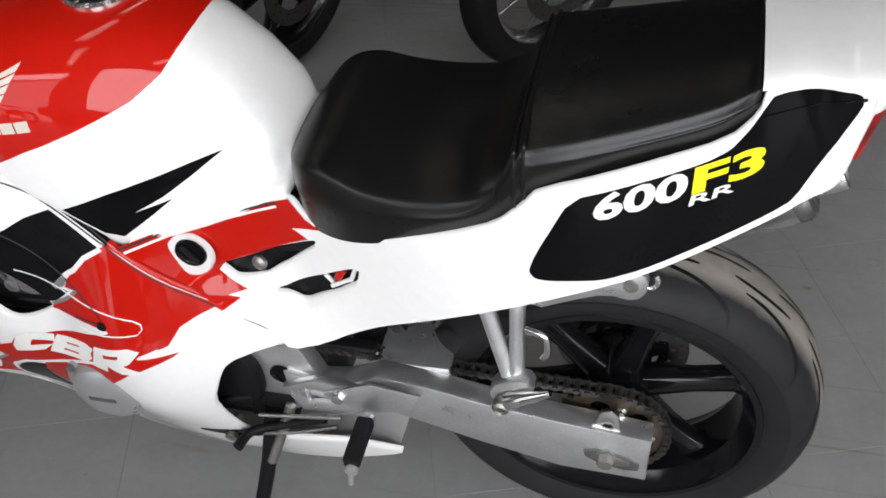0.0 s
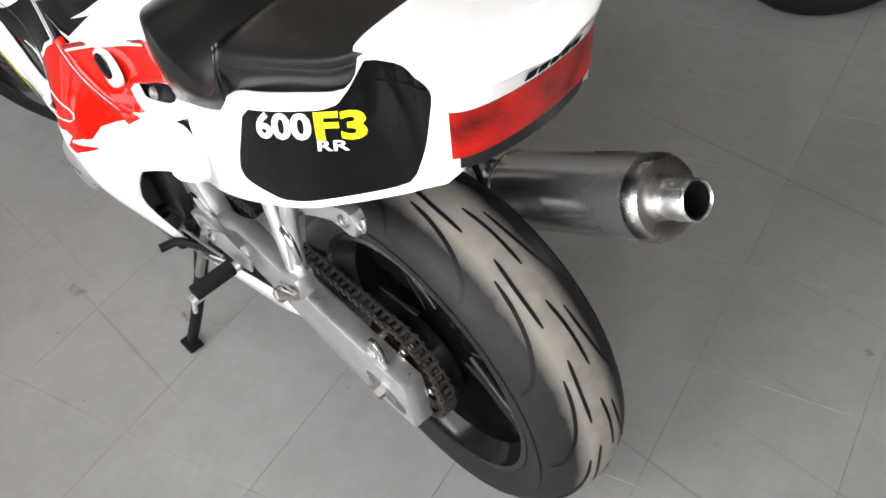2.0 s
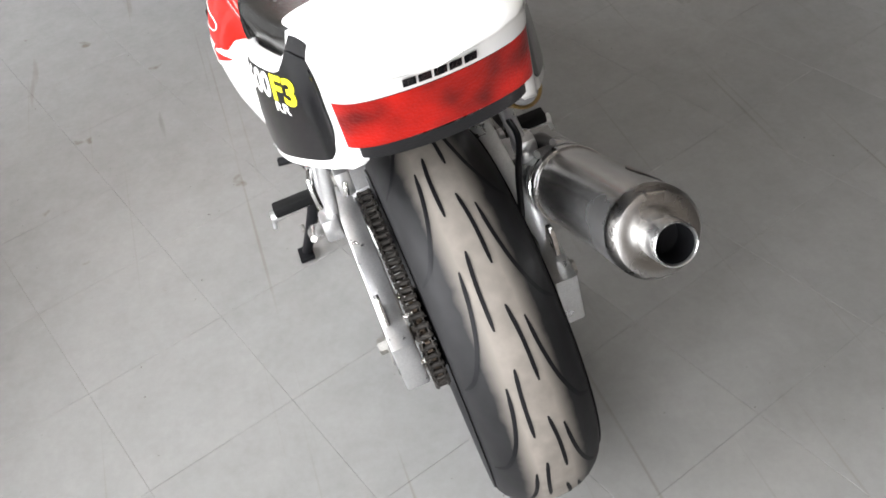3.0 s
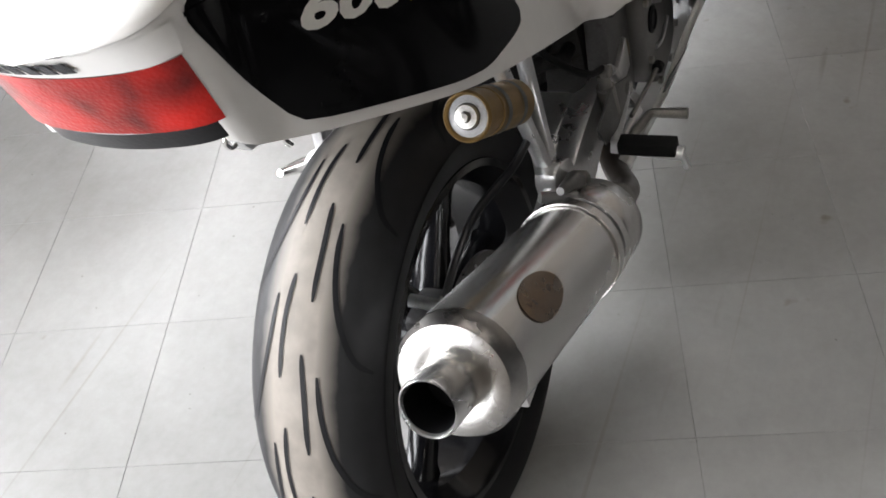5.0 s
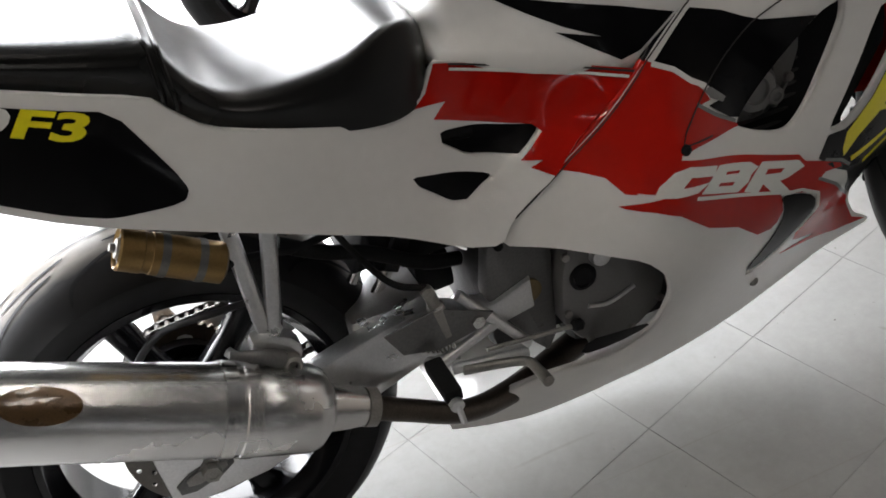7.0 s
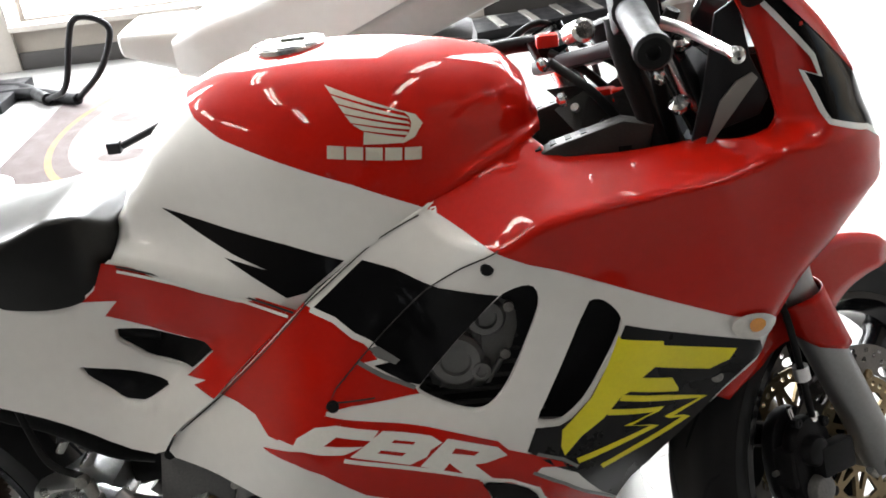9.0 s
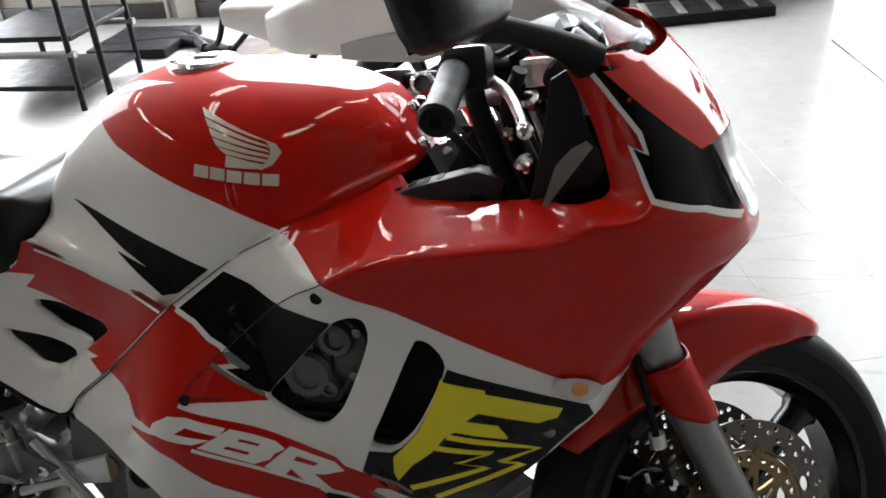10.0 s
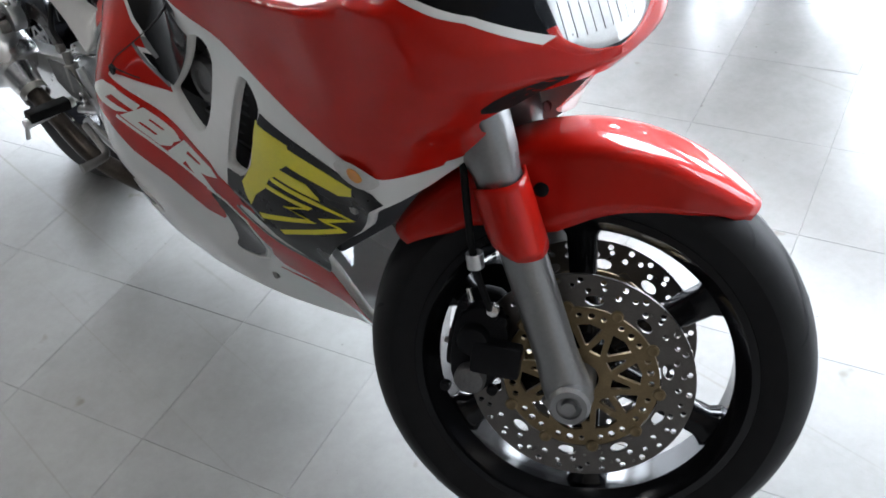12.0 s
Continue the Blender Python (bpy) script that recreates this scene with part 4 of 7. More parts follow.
    # flat black decal stands for the shade in the belly slot
    part("slot", decal(rounded([(.648, .300), (.655, .290), (.60, .275), (.545, .268), (.56, .30), (.60, .302)], 1), cowl_form, side, .0012), BLACK_PAINT, cowl, "flat black patch for the shaded belly pan slot")

# belly pan floor joining both sides
bm = bmesh.new()
rows = []
for x in np.linspace(.36, 1.12, 16):
    z = float(np.interp(x, (.36, .48, .635, .85, 1.0, 1.09, 1.134), (.160, .140, .148, .160, .190, .226, .254)))
    h = float(cowl_form(np.array([x]), np.array([z]))[0])
    rows.append([bm.verts.new((x, h * c, z - .008 * (1 - c * c))) for c in np.linspace(-1, 1, 9)])
for a, b in zip(rows, rows[1:]):
    for k in range(8):
        bm.faces.new((a[k], a[k + 1], b[k + 1], b[k]))
bmesh.ops.recalc_face_normals(bm, faces=bm.faces[:])
part("belly_pan", bm, WHITE, bike, "white belly pan")

# headlight
lamp = new("headlight")
lamp.parent = bike
tagged(lamp, "wide clear ribbed headlight in the nose")


def nose_point(x, z, w):
    xf = float(np.interp(z, NOSE_Z, NOSE_X))
    if w is None:
        return (x - 1.2) / (xf - 1.2)
    return 1.2 + w * (xf - 1.2), float(np.interp(z, WIDE_Z, WIDE_H)) * max(1 - w ** 4, 0) ** 0.72


HEAD_EDGE = lambda z: float(np.interp(z, (.774, .781, .794, .810, .836, .861, .8965), (1.437, 1.427, 1.419, 1.411, 1.399, 1.388, 1.371)))
part("glass", wrap(np.linspace(.776, .893, 14), HEAD_EDGE, nose_point, 28, .0005), LAMP_GLASS, lamp, "clear glass with ribs").visible_shadow = False
bm = wrap(np.linspace(.777, .892, 14), HEAD_EDGE, nose_point, 28, -.003)
for v in bm.verts:
    v.co.x -= .006 + .030 * max(0, 1 - (v.co.y / .10) ** 2) * max(0, 1 - ((v.co.z - .84) / .055) ** 2)
part("reflector", bm, REFLECTOR, lamp, "silvered reflector")
part("nose_cap", wrap(np.linspace(.742, .774, 6), lambda z: float(np.interp(z, (.742, .774), (1.392, 1.425))), nose_point, 28, .0026), RED, bike, "glossy red nose under the headlight")
part("nose_top", wrap(np.linspace(.8945, 1.0, 9), lambda z: float(np.interp(z, (.89, 1.0), (1.372, 1.262))), nose_point, 28, .0026), RED, bike, "glossy red nose above the headlight")
for k in range(14):
    y = -.078 + k * .012
    part("rib", tube([(1.430 - 2.0 * y * y, y, .797), (1.410 - 2.0 * y * y, y, .838)], .0006, 5), ALU_DULL, lamp)

# windscreen
bm = bmesh.new()
rows = []
for t in np.linspace(0, 1, 10):
    z = 1.0 + .135 * t
    xf = 1.31 - .20 * t - .04 * t * t
    xr = 1.235 - .17 * t
    w = .155 - .055 * t
    rows.append([bm.verts.new((xr + (xf - xr) * (1 - abs(c) ** 2.4), w * c, z - .05 * t * abs(c) ** 3)) for c in np.linspace(-1, 1, 21)])
for a, b in zip(rows, rows[1:]):
    for k in range(20):
        bm.faces.new((a[k], a[k + 1], b[k + 1], b[k]))
bmesh.ops.recalc_face_normals(bm, faces=bm.faces[:])
bmesh.ops.solidify(bm, geom=bm.faces[:], thickness=.003)
part("windscreen", bm, CLEAR, bike, "clear curved windscreen").visible_shadow = False

# mirrors
for s in SIDES:
    mir = new("mirror")
    mir.parent = bike
    tagged(mir, "black mirror on a short stalk")
    part("stalk", tube([(1.245, s * .165, 1.008), (1.22, s * .21, 1.035), (1.185, s * .27, 1.06), (1.155, s * .315, 1.075)], [.024, .016, .014, .018], 12, flat=.7), RUBBER, mir, "black rubber mirror stalk")
    m = pose(1.135, s * .365, 1.118, 0, -18, s * 12)
    shell = [bmesh.new()]
    bmesh.ops.create_uvsphere(shell[0], u_segments=24, v_segments=14, radius=1)
    for v in shell[0].verts:
        c = v.co
        n4 = (abs(c.x) ** 4 + abs(c.y) ** 4 + abs(c.z) ** 4) ** .25
        v.co = Vector((max(c.x / n4, -.25) * .042, c.y / n4 * .085, c.z / n4 * .052))
    shell[0].transform(m)
    part("housing", shell[0], PLASTIC, mir, "black plastic mirror housing")
    part("mirror_glass", block((-.0125, -.076, -.044), (-.0115, .076, .044), .0, m), CHROME, mir, "mirror glass")

# ---- cockpit, forks and bars that do not steer ----
inner = new("inner_cowl")
inner.parent = bike
tagged(inner, "black inner fairing panels and clocks")
for s in SIDES:
    part("inner_panel", prism([(1.17, .838), (1.25, .862), (1.262, .885), (1.24, .93), (1.225, 1.0), (1.20, .985), (1.185, .90)], s * .150, s * .156, .002), PLASTIC, inner, "black plastic inner panel")
    # pale wedge puts the highlight on the black panel's facet into colour
    part("facet_highlight", prism([(1.186, .835), (1.192, .835), (1.247, .907), (1.240, .914), (1.222, .905), (1.203, .884)], s * .1575, s * .1605, .0), PANEL_GREY, inner, "pale wedge for the highlight on the inner panel")
    part("inner_skirt", drape(flat([(1.035, .806), (1.055, .804), (1.26, .842), (1.27, .80), (1.1, .74), (.96, .75)]), lambda x, z: cowl_form(x, z) * 0 + .135 - (.84 - z) * .1, s, 0, .04), DARK, inner)
    # flat dark decal stands for the shade inside the chin opening
    part("chin_intake", decal(rounded([(1.366, .722), (1.392, .748), (1.420, .764), (1.430, .760), (1.405, .742), (1.378, .717)], 1), cowl_form, s, .003, .006), DARK, inner, "flat dark patch for the shaded chin intake")
# added block; blocks the bright floor that would show through the cockpit
part("dark_filler_block", block((.99, -.085, .66), (1.10, .085, .765), .012), DARK, inner, "dark block added to hide the floor under the cockpit")
# added tube; its brown stands for red reflected in the fork tube
part("fork_reflection_tube", tube([(1.160, -.037, .800), (1.148, -.036, .845), (1.119, -.034, .908)], .017, 16), BROWN_TUBE, inner, "brown tube added for the reddish reflection on the fork tube")
part("dash_shelf", block((1.20, -.14, .93), (1.31, .14, .94), .004), PLASTIC, inner)
part("nose_back", block((1.20, -.12, .70), (1.345, .12, .93), .02), DARK, inner)
for k, y in enumerate((-.07, .0, .07)):
    part("clock", lathe([(0, .038), (.03, .040), (.034, .036), (.030, .034), (.030, 0)], (1.215, y, .965), (1.17, y, .995), 28), PLASTIC, inner, "round black clock")

# hoses, wiring plugs and fasteners packed behind the bars
for a, b, c, r in (((1.095, -.10, .985), (1.105, -.104, .93), (1.150, -.10, .80), .013), ((1.16, -.125, .99), (1.14, -.11, .93), (1.17, -.07, .80), .009), ((1.07, .02, .93), (1.12, .0, .90), (1.15, -.04, .82), .007), ((1.02, -.05, .93), (1.07, -.08, .89), (1.12, -.06, .82), .006), ((1.10, .09, .95), (1.14, .06, .93), (1.17, .02, .86), .007), ((1.03, .07, .92), (1.08, .04, .89), (1.14, .05, .82), .006)):
    part("hose", tube([a, b, c], r, 12), RUBBER, inner, "black rubber hose")
for x, y, z, r in ((1.165, -.128, .872, .013), (1.172, -.118, .946, .014), (1.145, -.115, .905, .008), (1.06, -.045, .955, .012), (1.03, -.09, .885, .007), (1.09, .03, .925, .010), (1.012, -.06, .925, .007), (1.115, -.02, .965, .010), (1.125, .06, .955, .012), (1.045, .06, .935, .009)):
    part("fastener", lathe([(0, r * .8), (.004, r), (.012, r), (.016, r * .6), (.016, 0)], (x, y, z), (x - .02, y - .03, z + .05), 10), CHROME, inner, "bright metal fastener")
for x, y, z in ((1.095, .015, .868), (1.112, -.015, .872), (1.018, -.05, .958)):
    part("plug", block((x - .014, y - .010, z - .008), (x + .014, y + .010, z + .008), .003), RED, inner, "red wiring plug")
# frame and engine
frame_thing = new("frame")
frame_thing.parent = bike
tagged(frame_thing, "dull aluminium frame spars and pivot plates")
for s in SIDES:
    part("spar", prism(rounded([(1.14, .875), (1.12, .79), (.95, .70), (.78, .62), (.60, .50), (.52, .47), (.47, .485), (.60, .60), (.78, .71), (.97, .83)], 1), s * .085, s * .118, .005), CAST_FRAME, frame_thing, "grey-brown cast frame spar")
    for k in range(4):
        part("top_slot", block((-.004, -.010, -.002), (.004, .010, .0004), .0, pose(.992 + k * .019, s * .1015, .8365 + k * .005, 0, -15, 0)), DARK, frame_thing)
    for k in range(5):
        part("slot", block((.985 + k * .026, s * .1185 - .0015, .765 + k * .010), (1.001 + k * .026, s * .1185 + .0015, .792 + k * .010), .0), DARK, frame_thing)
    plate_line = [(.449, .487), (.432, .401), (.462, .348), (.492, .298), (.514, .272), (.531, .300), (.535, .372), (.542, .465)] if s < 0 else [(.602, .408), (.560, .452), (.475, .487), (.446, .40), (.438, .372), (.49, .315), (.530, .285), (.58, .268), (.595, .33)]
    part("pivot_plate", prism(rounded(plate_line, 1, ratio=.07), s * .108, s * .142, .003), ALU if s > 0 else ALU_DULL, frame_thing, "brushed aluminium pivot plate")
    part("pivot_cap", lathe([(0, .019), (.004, .019), (.006, .015), (.006, 0)], (.507 if s > 0 else .497, s * .142, .399 if s > 0 else .391), (.507 if s > 0 else .497, s * 1, .399 if s > 0 else .391), 24), BLACK_PAINT if s > 0 else BRONZE, frame_thing, "round pivot cap")
    part("pivot_screw", lathe([(0, .007), (.006, .007), (.007, 0)], (.462, s * .143, .482), (.462, s, .482), 12), DARK, frame_thing)
    part("tail_rail", tube([(.47, s * .09, .64), (.25, s * .11, .70), (-.10, s * .09, .83)], .014, 10), DARK, frame_thing)
for s in SIDES:
    corners = [Vector((1.046, s * .085, .842)), Vector((1.090, s * .020, .846)), Vector((1.072, s * .010, .885)), Vector((1.020, s * .060, .872))]
    bm = bmesh.new()
    bm.faces.new([bm.verts.new(p) for p in corners])
    bmesh.ops.solidify(bm, geom=bm.faces[:], thickness=.012)
    bmesh.ops.recalc_face_normals(bm, faces=bm.faces[:])
    part("gusset", bm, CAST_FRAME, frame_thing, "cast gusset plate", smooth=False)
    part("gusset_bolt", lathe([(0, .006), (.006, .006), (.007, 0)], (1.048, s * .052, .868), (1.02, s * .10, .91), 8), STEEL, frame_thing)
part("steering_head", lathe([(0, .034), (.16, .034)], (1.185, 0, .74), (1.115, 0, .89), 24), ENGINE, frame_thing)

engine = new("engine")
engine.parent = bike
tagged(engine, "grey four-cylinder engine behind the fairing")
part("crankcase", block((.56, -.125, .24), (.90, .125, .50), .03), ENGINE, engine)
part("gearbox", block((.44, -.105, .27), (.62, .105, .47), .03), ENGINE, engine)
part("cylinder", block((.80, -.150, .48), (.98, .150, .66), .02, Matrix.Translation((0, 0, 0))), ENGINE, engine)
for k in range(7):
    part("fin", block((.815, -.158, .50 + k * .018), (.97, .158, .507 + k * .018), .002), ENGINE, engine)
part("cam_cover", block((.82, -.16, .655), (.985, .16, .715), .02), ENGINE, engine)
for y in (-.12, -.04, .04, .12):
    part("carburettor", lathe([(0, .026), (.05, .030), (.06, .038), (.10, .038), (.11, .02)], (.80, y, .60), (.70, y, .66), 18), ENGINE, engine)
for s in SIDES:
    part("side_casting", prism(rounded([(.812, .560), (.858, .536), (.905, .545), (.945, .610), (.950, .660), (.915, .682), (.868, .640)], 1), s * .140, s * .160, .008), ENGINE_COVER, engine, "grey cast cylinder side")
    for x, z, r, deep in ((.862, .592, .036, .178), (.905, .645, .026, .172), (.893, .575, .014, .180)):
        part("casting_boss", lathe([(0, r), (.012, r), (.018, r * .86), (.019, r * .55), (.014, r * .5), (.014, 0)], (x, s * (deep - .019), z), (x, s, z), 28), ENGINE_COVER, engine, "round cast boss")
    for k in range(4):
        part("casting_rib", prism([(.836 + k * .020, .552), (.842 + k * .020, .552), (.862 + k * .020, .585), (.856 + k * .020, .585)], s * .160, s * .168, .002), ENGINE_COVER, engine)
    for x, z in ((.865, .630), (.925, .590), (.935, .655)):
        part("casting_bolt", lathe([(0, .007), (.006, .007), (.007, 0)], (x, s * .160, z), (x, s, z), 8), STEEL, engine)
    part("bracket", block((.885, min(s * .15, s * .168), .600), (.897, max(s * .15, s * .168), .66), .003), ENGINE, engine)
radiator = part("radiator", block((1.02, -.115, .36), (1.06, .115, .66), .008), DARK, engine, "dark radiator")
CLUTCH_LINE = [(.557, .462), (.539, .405), (.532, .331), (.556, .29), (.592, .266), (.650, .272), (.692, .300), (.705, .345), (.690, .405), (.646, .440), (.60, .462)]
part("clutch_cover", prism(rounded(CLUTCH_LINE, 1, ratio=.12), -.168, -.12, .008), ENGINE_COVER, engine, "grey cast clutch cover")
part("filler_plug", lathe([(0, .021), (.004, .021), (.006, .016), (.003, .014), (.003, 0)], (.571, -.167, .398), (.571, -1, .398), 24), DARK, engine, "dark oil filler plug")
# bright boss added where the clutch cover shows a white highlight
part("cover_highlight", lathe([(0, .016), (.012, .014), (.014, .009), (.014, 0)], (.600, -.167, .425), (.600, -1, .425), 16), ALU, engine, "bright boss added for the highlight on the cover")
part("cover_ridge", tube([(.574, -.169, .345), (.607, -.170, .338), (.650, -.169, .350)], .0035, 8), ALU, engine, "raised cast ridge")
for x, z in ((.548, .440), (.541, .345), (.572, .284), (.640, .277), (.690, .312), (.693, .372)):
    part("bolt", lathe([(0, .006), (.006, .006), (.007, 0)], (x, -.167, z), (x, -1, z), 10), STEEL, engine)
gen = part("generator_cover", lathe([(0, .076), (.026, .075), (.033, .071), (.035, .060), (.037, .0585), (.050, .054), (.057, .043), (.060, .025), (.0605, 0)], (.757, .192, .420), (.757, 1, .420), 44), SILVER_CASE, engine, "domed silver generator cover")
part("cover_flap", prism(rounded([(.700, .462), (.664, .432), (.660, .388), (.690, .362), (.712, .386), (.706, .420)], 1), .17, .222, .008), SILVER_CASE, gen, "stepped rear edge of the cover")
for k in range(3):
    a = radians(35 + 120 * k)
    part("cover_bolt", lathe([(0, .007), (.006, .007), (.007, 0)], (.757 + .066 * math.cos(a), .226, .420 + .066 * math.sin(a)), (.757 + .066 * math.cos(a), 1, .420 + .066 * math.sin(a)), 8), STEEL, gen)
part("word_bar", block((.734, .2515, .416), (.780, .2533, .424), .0005), ALU_DULL, gen, "raised lettering shown as a plain bar")
part("sprocket_cover", prism(rounded([(.655, .45), (.575, .468), (.535, .42), (.545, .33), (.62, .30), (.66, .33)], 2), .11, .165, .012), DARK, engine, "dark sprocket cover")
part("gear_shaft", tube([(.60, .16, .29), (.60, .20, .285)], .010), STEEL, engine)

# ---- running gear ----


def ring_of(profile, name, material, parent, c, label="", segments=72):
    """A ring turned about the axle: profile of (y, radius)."""
    ob = part(name, lathe([(y, r) for y, r in profile], (0, 0, 0), (0, 1, 0), segments, closed=True), material, parent, label)
    ob.location = c
    return ob


def tyre_profile(radius, half, bead, crown):
    out = [(half * .80, bead), (half * .97, bead + (radius - bead) * .25), (half, bead + (radius - bead) * .48)]
    for a in np.linspace(78, -78, 19):
        out.append((half * math.sin(radians(a)) / math.sin(radians(78)) * .985, radius - crown * (1 - math.cos(radians(a))) / (1 - math.cos(radians(78)))))
    out += [(-half, bead + (radius - bead) * .48), (-half * .97, bead + (radius - bead) * .25), (-half * .80, bead)]
    return out


def spoke_wheel(parent, c, radius, half, hub, spokes=6, turn=0.0):
    """A cast wheel with flat tapered spokes; the parts lie about the axle at c."""
    rim = ring_of([(half, radius), (half, radius - .010), (half * .86, radius - .014), (half * .55, radius - .030), (-half * .55, radius - .030), (-half * .86, radius - .014), (-half, radius - .010), (-half, radius),
                   (-half * .92, radius + .004), (-half * .80, radius - .006), (half * .80, radius - .006), (half * .92, radius + .004)], "rim", WHEEL, parent, c, "glossy black cast rim")
    ob = part("hub", lathe([(-half * .8, hub * .75), (-half * .75, hub), (half * .75, hub), (half * .8, hub * .75), (half * .8, .012), (-half * .8, .012)], (0, 0, 0), (0, 1, 0), 32, closed=True), WHEEL, parent)
    ob.location = c
    for k in range(spokes):
        bm = bmesh.new()
        rr = (hub * .7, hub * 1.3, radius * .55, radius - .045, radius - .024)
        wd = (.024, .021, .017, .020, .034)
        th = (.024, .021, .017, .016, .020)
        rings = []
        for r, w, t in zip(rr, wd, th):
            rings.append([bm.verts.new((r, y * t, z * w)) for y, z in ((-1, -.7), (-.7, -1), (.7, -1), (1, -.7), (1, .7), (.7, 1), (-.7, 1), (-1, .7))])
        for a, b in zip(rings, rings[1:]):
            for i in range(8):
                bm.faces.new((a[i], a[(i + 1) % 8], b[(i + 1) % 8], b[i]))
        bmesh.ops.recalc_face_normals(bm, faces=bm.faces[:])
        ob = part("spoke", sharpen(bm, 50), WHEEL, parent)
        ob.matrix_local = Matrix.Translation(c) @ pose(0, 0, 0, 0, turn + 360 / spokes * k, 0)
    return rim


def drilled_disc(r_in, r_out, thick, rows, windows=0):
    """A brake disc in the x-z plane with drilled holes."""
    def circle(cx, cz, r, n):
        return [(cx + r * math.cos(2 * math.pi * i / n), cz + r * math.sin(2 * math.pi * i / n)) for i in range(n)]
    holes = [circle(0, 0, r_in, 40)]
    for r, n, size, off in rows:
        for k in range(n):
            a = 2 * math.pi * (k + off) / n
            if size < .007:
                holes.append(circle(r * math.cos(a), r * math.sin(a), size, 8))
            else:
                u, v = Vector((math.cos(a), math.sin(a))), Vector((-math.sin(a), math.cos(a)))
                holes.append([tuple(u * (r + .0072 * math.cos(b)) + v * (.0125 * math.sin(b))) for b in np.linspace(0, 2 * math.pi, 13)[:-1]])
    return prism(circle(0, 0, r_out, 72), -thick / 2, thick / 2, 0, holes)


def carrier(r_in, r_out, n, thick):
    """The inner ring that carries a disc: a truss of n pairs of slanted bars between two rings, with drilled outer lugs."""
    def at(r, a):
        return r * math.cos(a), r * math.sin(a)
    holes = []
    d = 2 * math.pi / n
    ra, rb = r_in + (r_out - r_in) * .16, r_in + (r_out - r_in) * .66
    for k in range(n):
        a = k * d
        holes.append([at(rb, a + d * .16), at(rb + .003, a + d * .5), at(rb, a + d * .84), at(ra + .008, a + d * .56), at(ra + .008, a + d * .44)])
        holes.append([at(ra, a - d * .30), at(ra - .001, a), at(ra, a + d * .30), at(rb - .012, a + d * .05), at(rb - .012, a - d * .05)])
        for off, r in ((.22, .0042), (.5, .0050), (.78, .0042)):
            c = at(r_in + (r_out - r_in) * .85, a + d * off)
            holes.append([(c[0] + r * math.cos(b), c[1] + r * math.sin(b)) for b in np.linspace(0, 2 * math.pi, 9)[:-1]])
    holes.append([at(r_in * .8, a) for a in np.linspace(0, 2 * math.pi, 25)[:-1]])
    return prism([at(r_out, a) for a in np.linspace(0, 2 * math.pi, 49)[:-1]], -thick / 2, thick / 2, 0, holes)


REAR_C = (0, 0, .31)
rear = new("rear_wheel")
rear.parent = bike
tagged(rear, "black cast rear wheel with a wide worn tyre")
RT = tyre_profile(.312, .084, .222, .050)
tyre = ring_of(RT, "tyre", REAR_TYRE, rear, REAR_C, "wide rear tyre with a dusty worn tread", 96)
spoke_wheel(rear, REAR_C, .226, .072, .052, 6, 12)


def tread_at(y, radius=.312, half=.084, crown=.050):
    a = math.asin(max(-1, min(1, y / half * math.sin(radians(78)) / .985)))
    return radius - crown * (1 - math.cos(a)) / (1 - math.cos(radians(78)))


def groove(points, width, radius, half, crown):
    """A tread groove: a dark strip laid along (angle in degrees, y) on the tyre."""
    bm = bmesh.new()
    p = curve_through(points, 6)
    prev = None
    n = len(p)
    for i, q in enumerate(p):
        t = p[min(i + 1, n - 1)] - p[max(i - 1, 0)]
        t = np.array([t[0] * radius * math.pi / 180, t[1]])
        nr = np.array([-t[1], t[0]]) / (np.hypot(*t) + 1e-9)
        wd = width / 2 * min(1, .45 + 5 * min(i, n - 1 - i) / n)
        row = []
        for s in (-1, 1):
            ang = radians(q[0] + s * nr[0] * wd / radius * 180 / math.pi)
            y = q[1] + s * nr[1] * wd
            r = tread_at(y, radius, half, crown) + .0007
            row.append(bm.verts.new((r * math.cos(ang), y, r * math.sin(ang))))
        if prev:
            bm.faces.new((prev[0], prev[1], row[1], row[0]))
        prev = row
    return bm


grooves = []
for k in range(12):
    a = k * 30
    for s, o in ((1, 0), (-1, 15)):
        grooves.append(groove([(a + o, s * .010), (a + o + 9, s * .0145), (a + o + 20, s * .0155)], .0056, .312, .084, .050))
        grooves.append(groove([(a + o + 4, s * .028), (a + o + 13, s * .033), (a + o + 22, s * .043), (a + o + 30, s * .060), (a + o + 33, s * .076)], .0056, .312, .084, .050))
gr = tagged(part("tread_groove", join(*grooves), DARK, tyre, "dark tread grooves"), kind="stuff")

# sprocket, chain, rear disc
sp = [(.0895 * (1 if i % 4 < 2 else .945) * math.cos(2 * math.pi * i / 168), .0895 * (1 if i % 4 < 2 else .945) * math.sin(2 * math.pi * i / 168)) for i in range(168)]
hl = [[(.052 * math.cos(a0) + .016 * math.cos(b), .052 * math.sin(a0) + .016 * math.sin(b)) for b in np.linspace(0, 2 * math.pi, 11)[:-1]] for a0 in np.linspace(0, 2 * math.pi, 6)[:-1]]
ob = part("sprocket", prism(sp, .092, .099, 0, hl), RUSTY, rear, "rusty brown rear sprocket")
ob.location = REAR_C
ob = part("sprocket_carrier", lathe([(0, .072), (.03, .066), (.034, .03), (.034, 0)], (0, .055, 0), (0, 1, 0), 32), WHEEL, rear)
ob.location = REAR_C
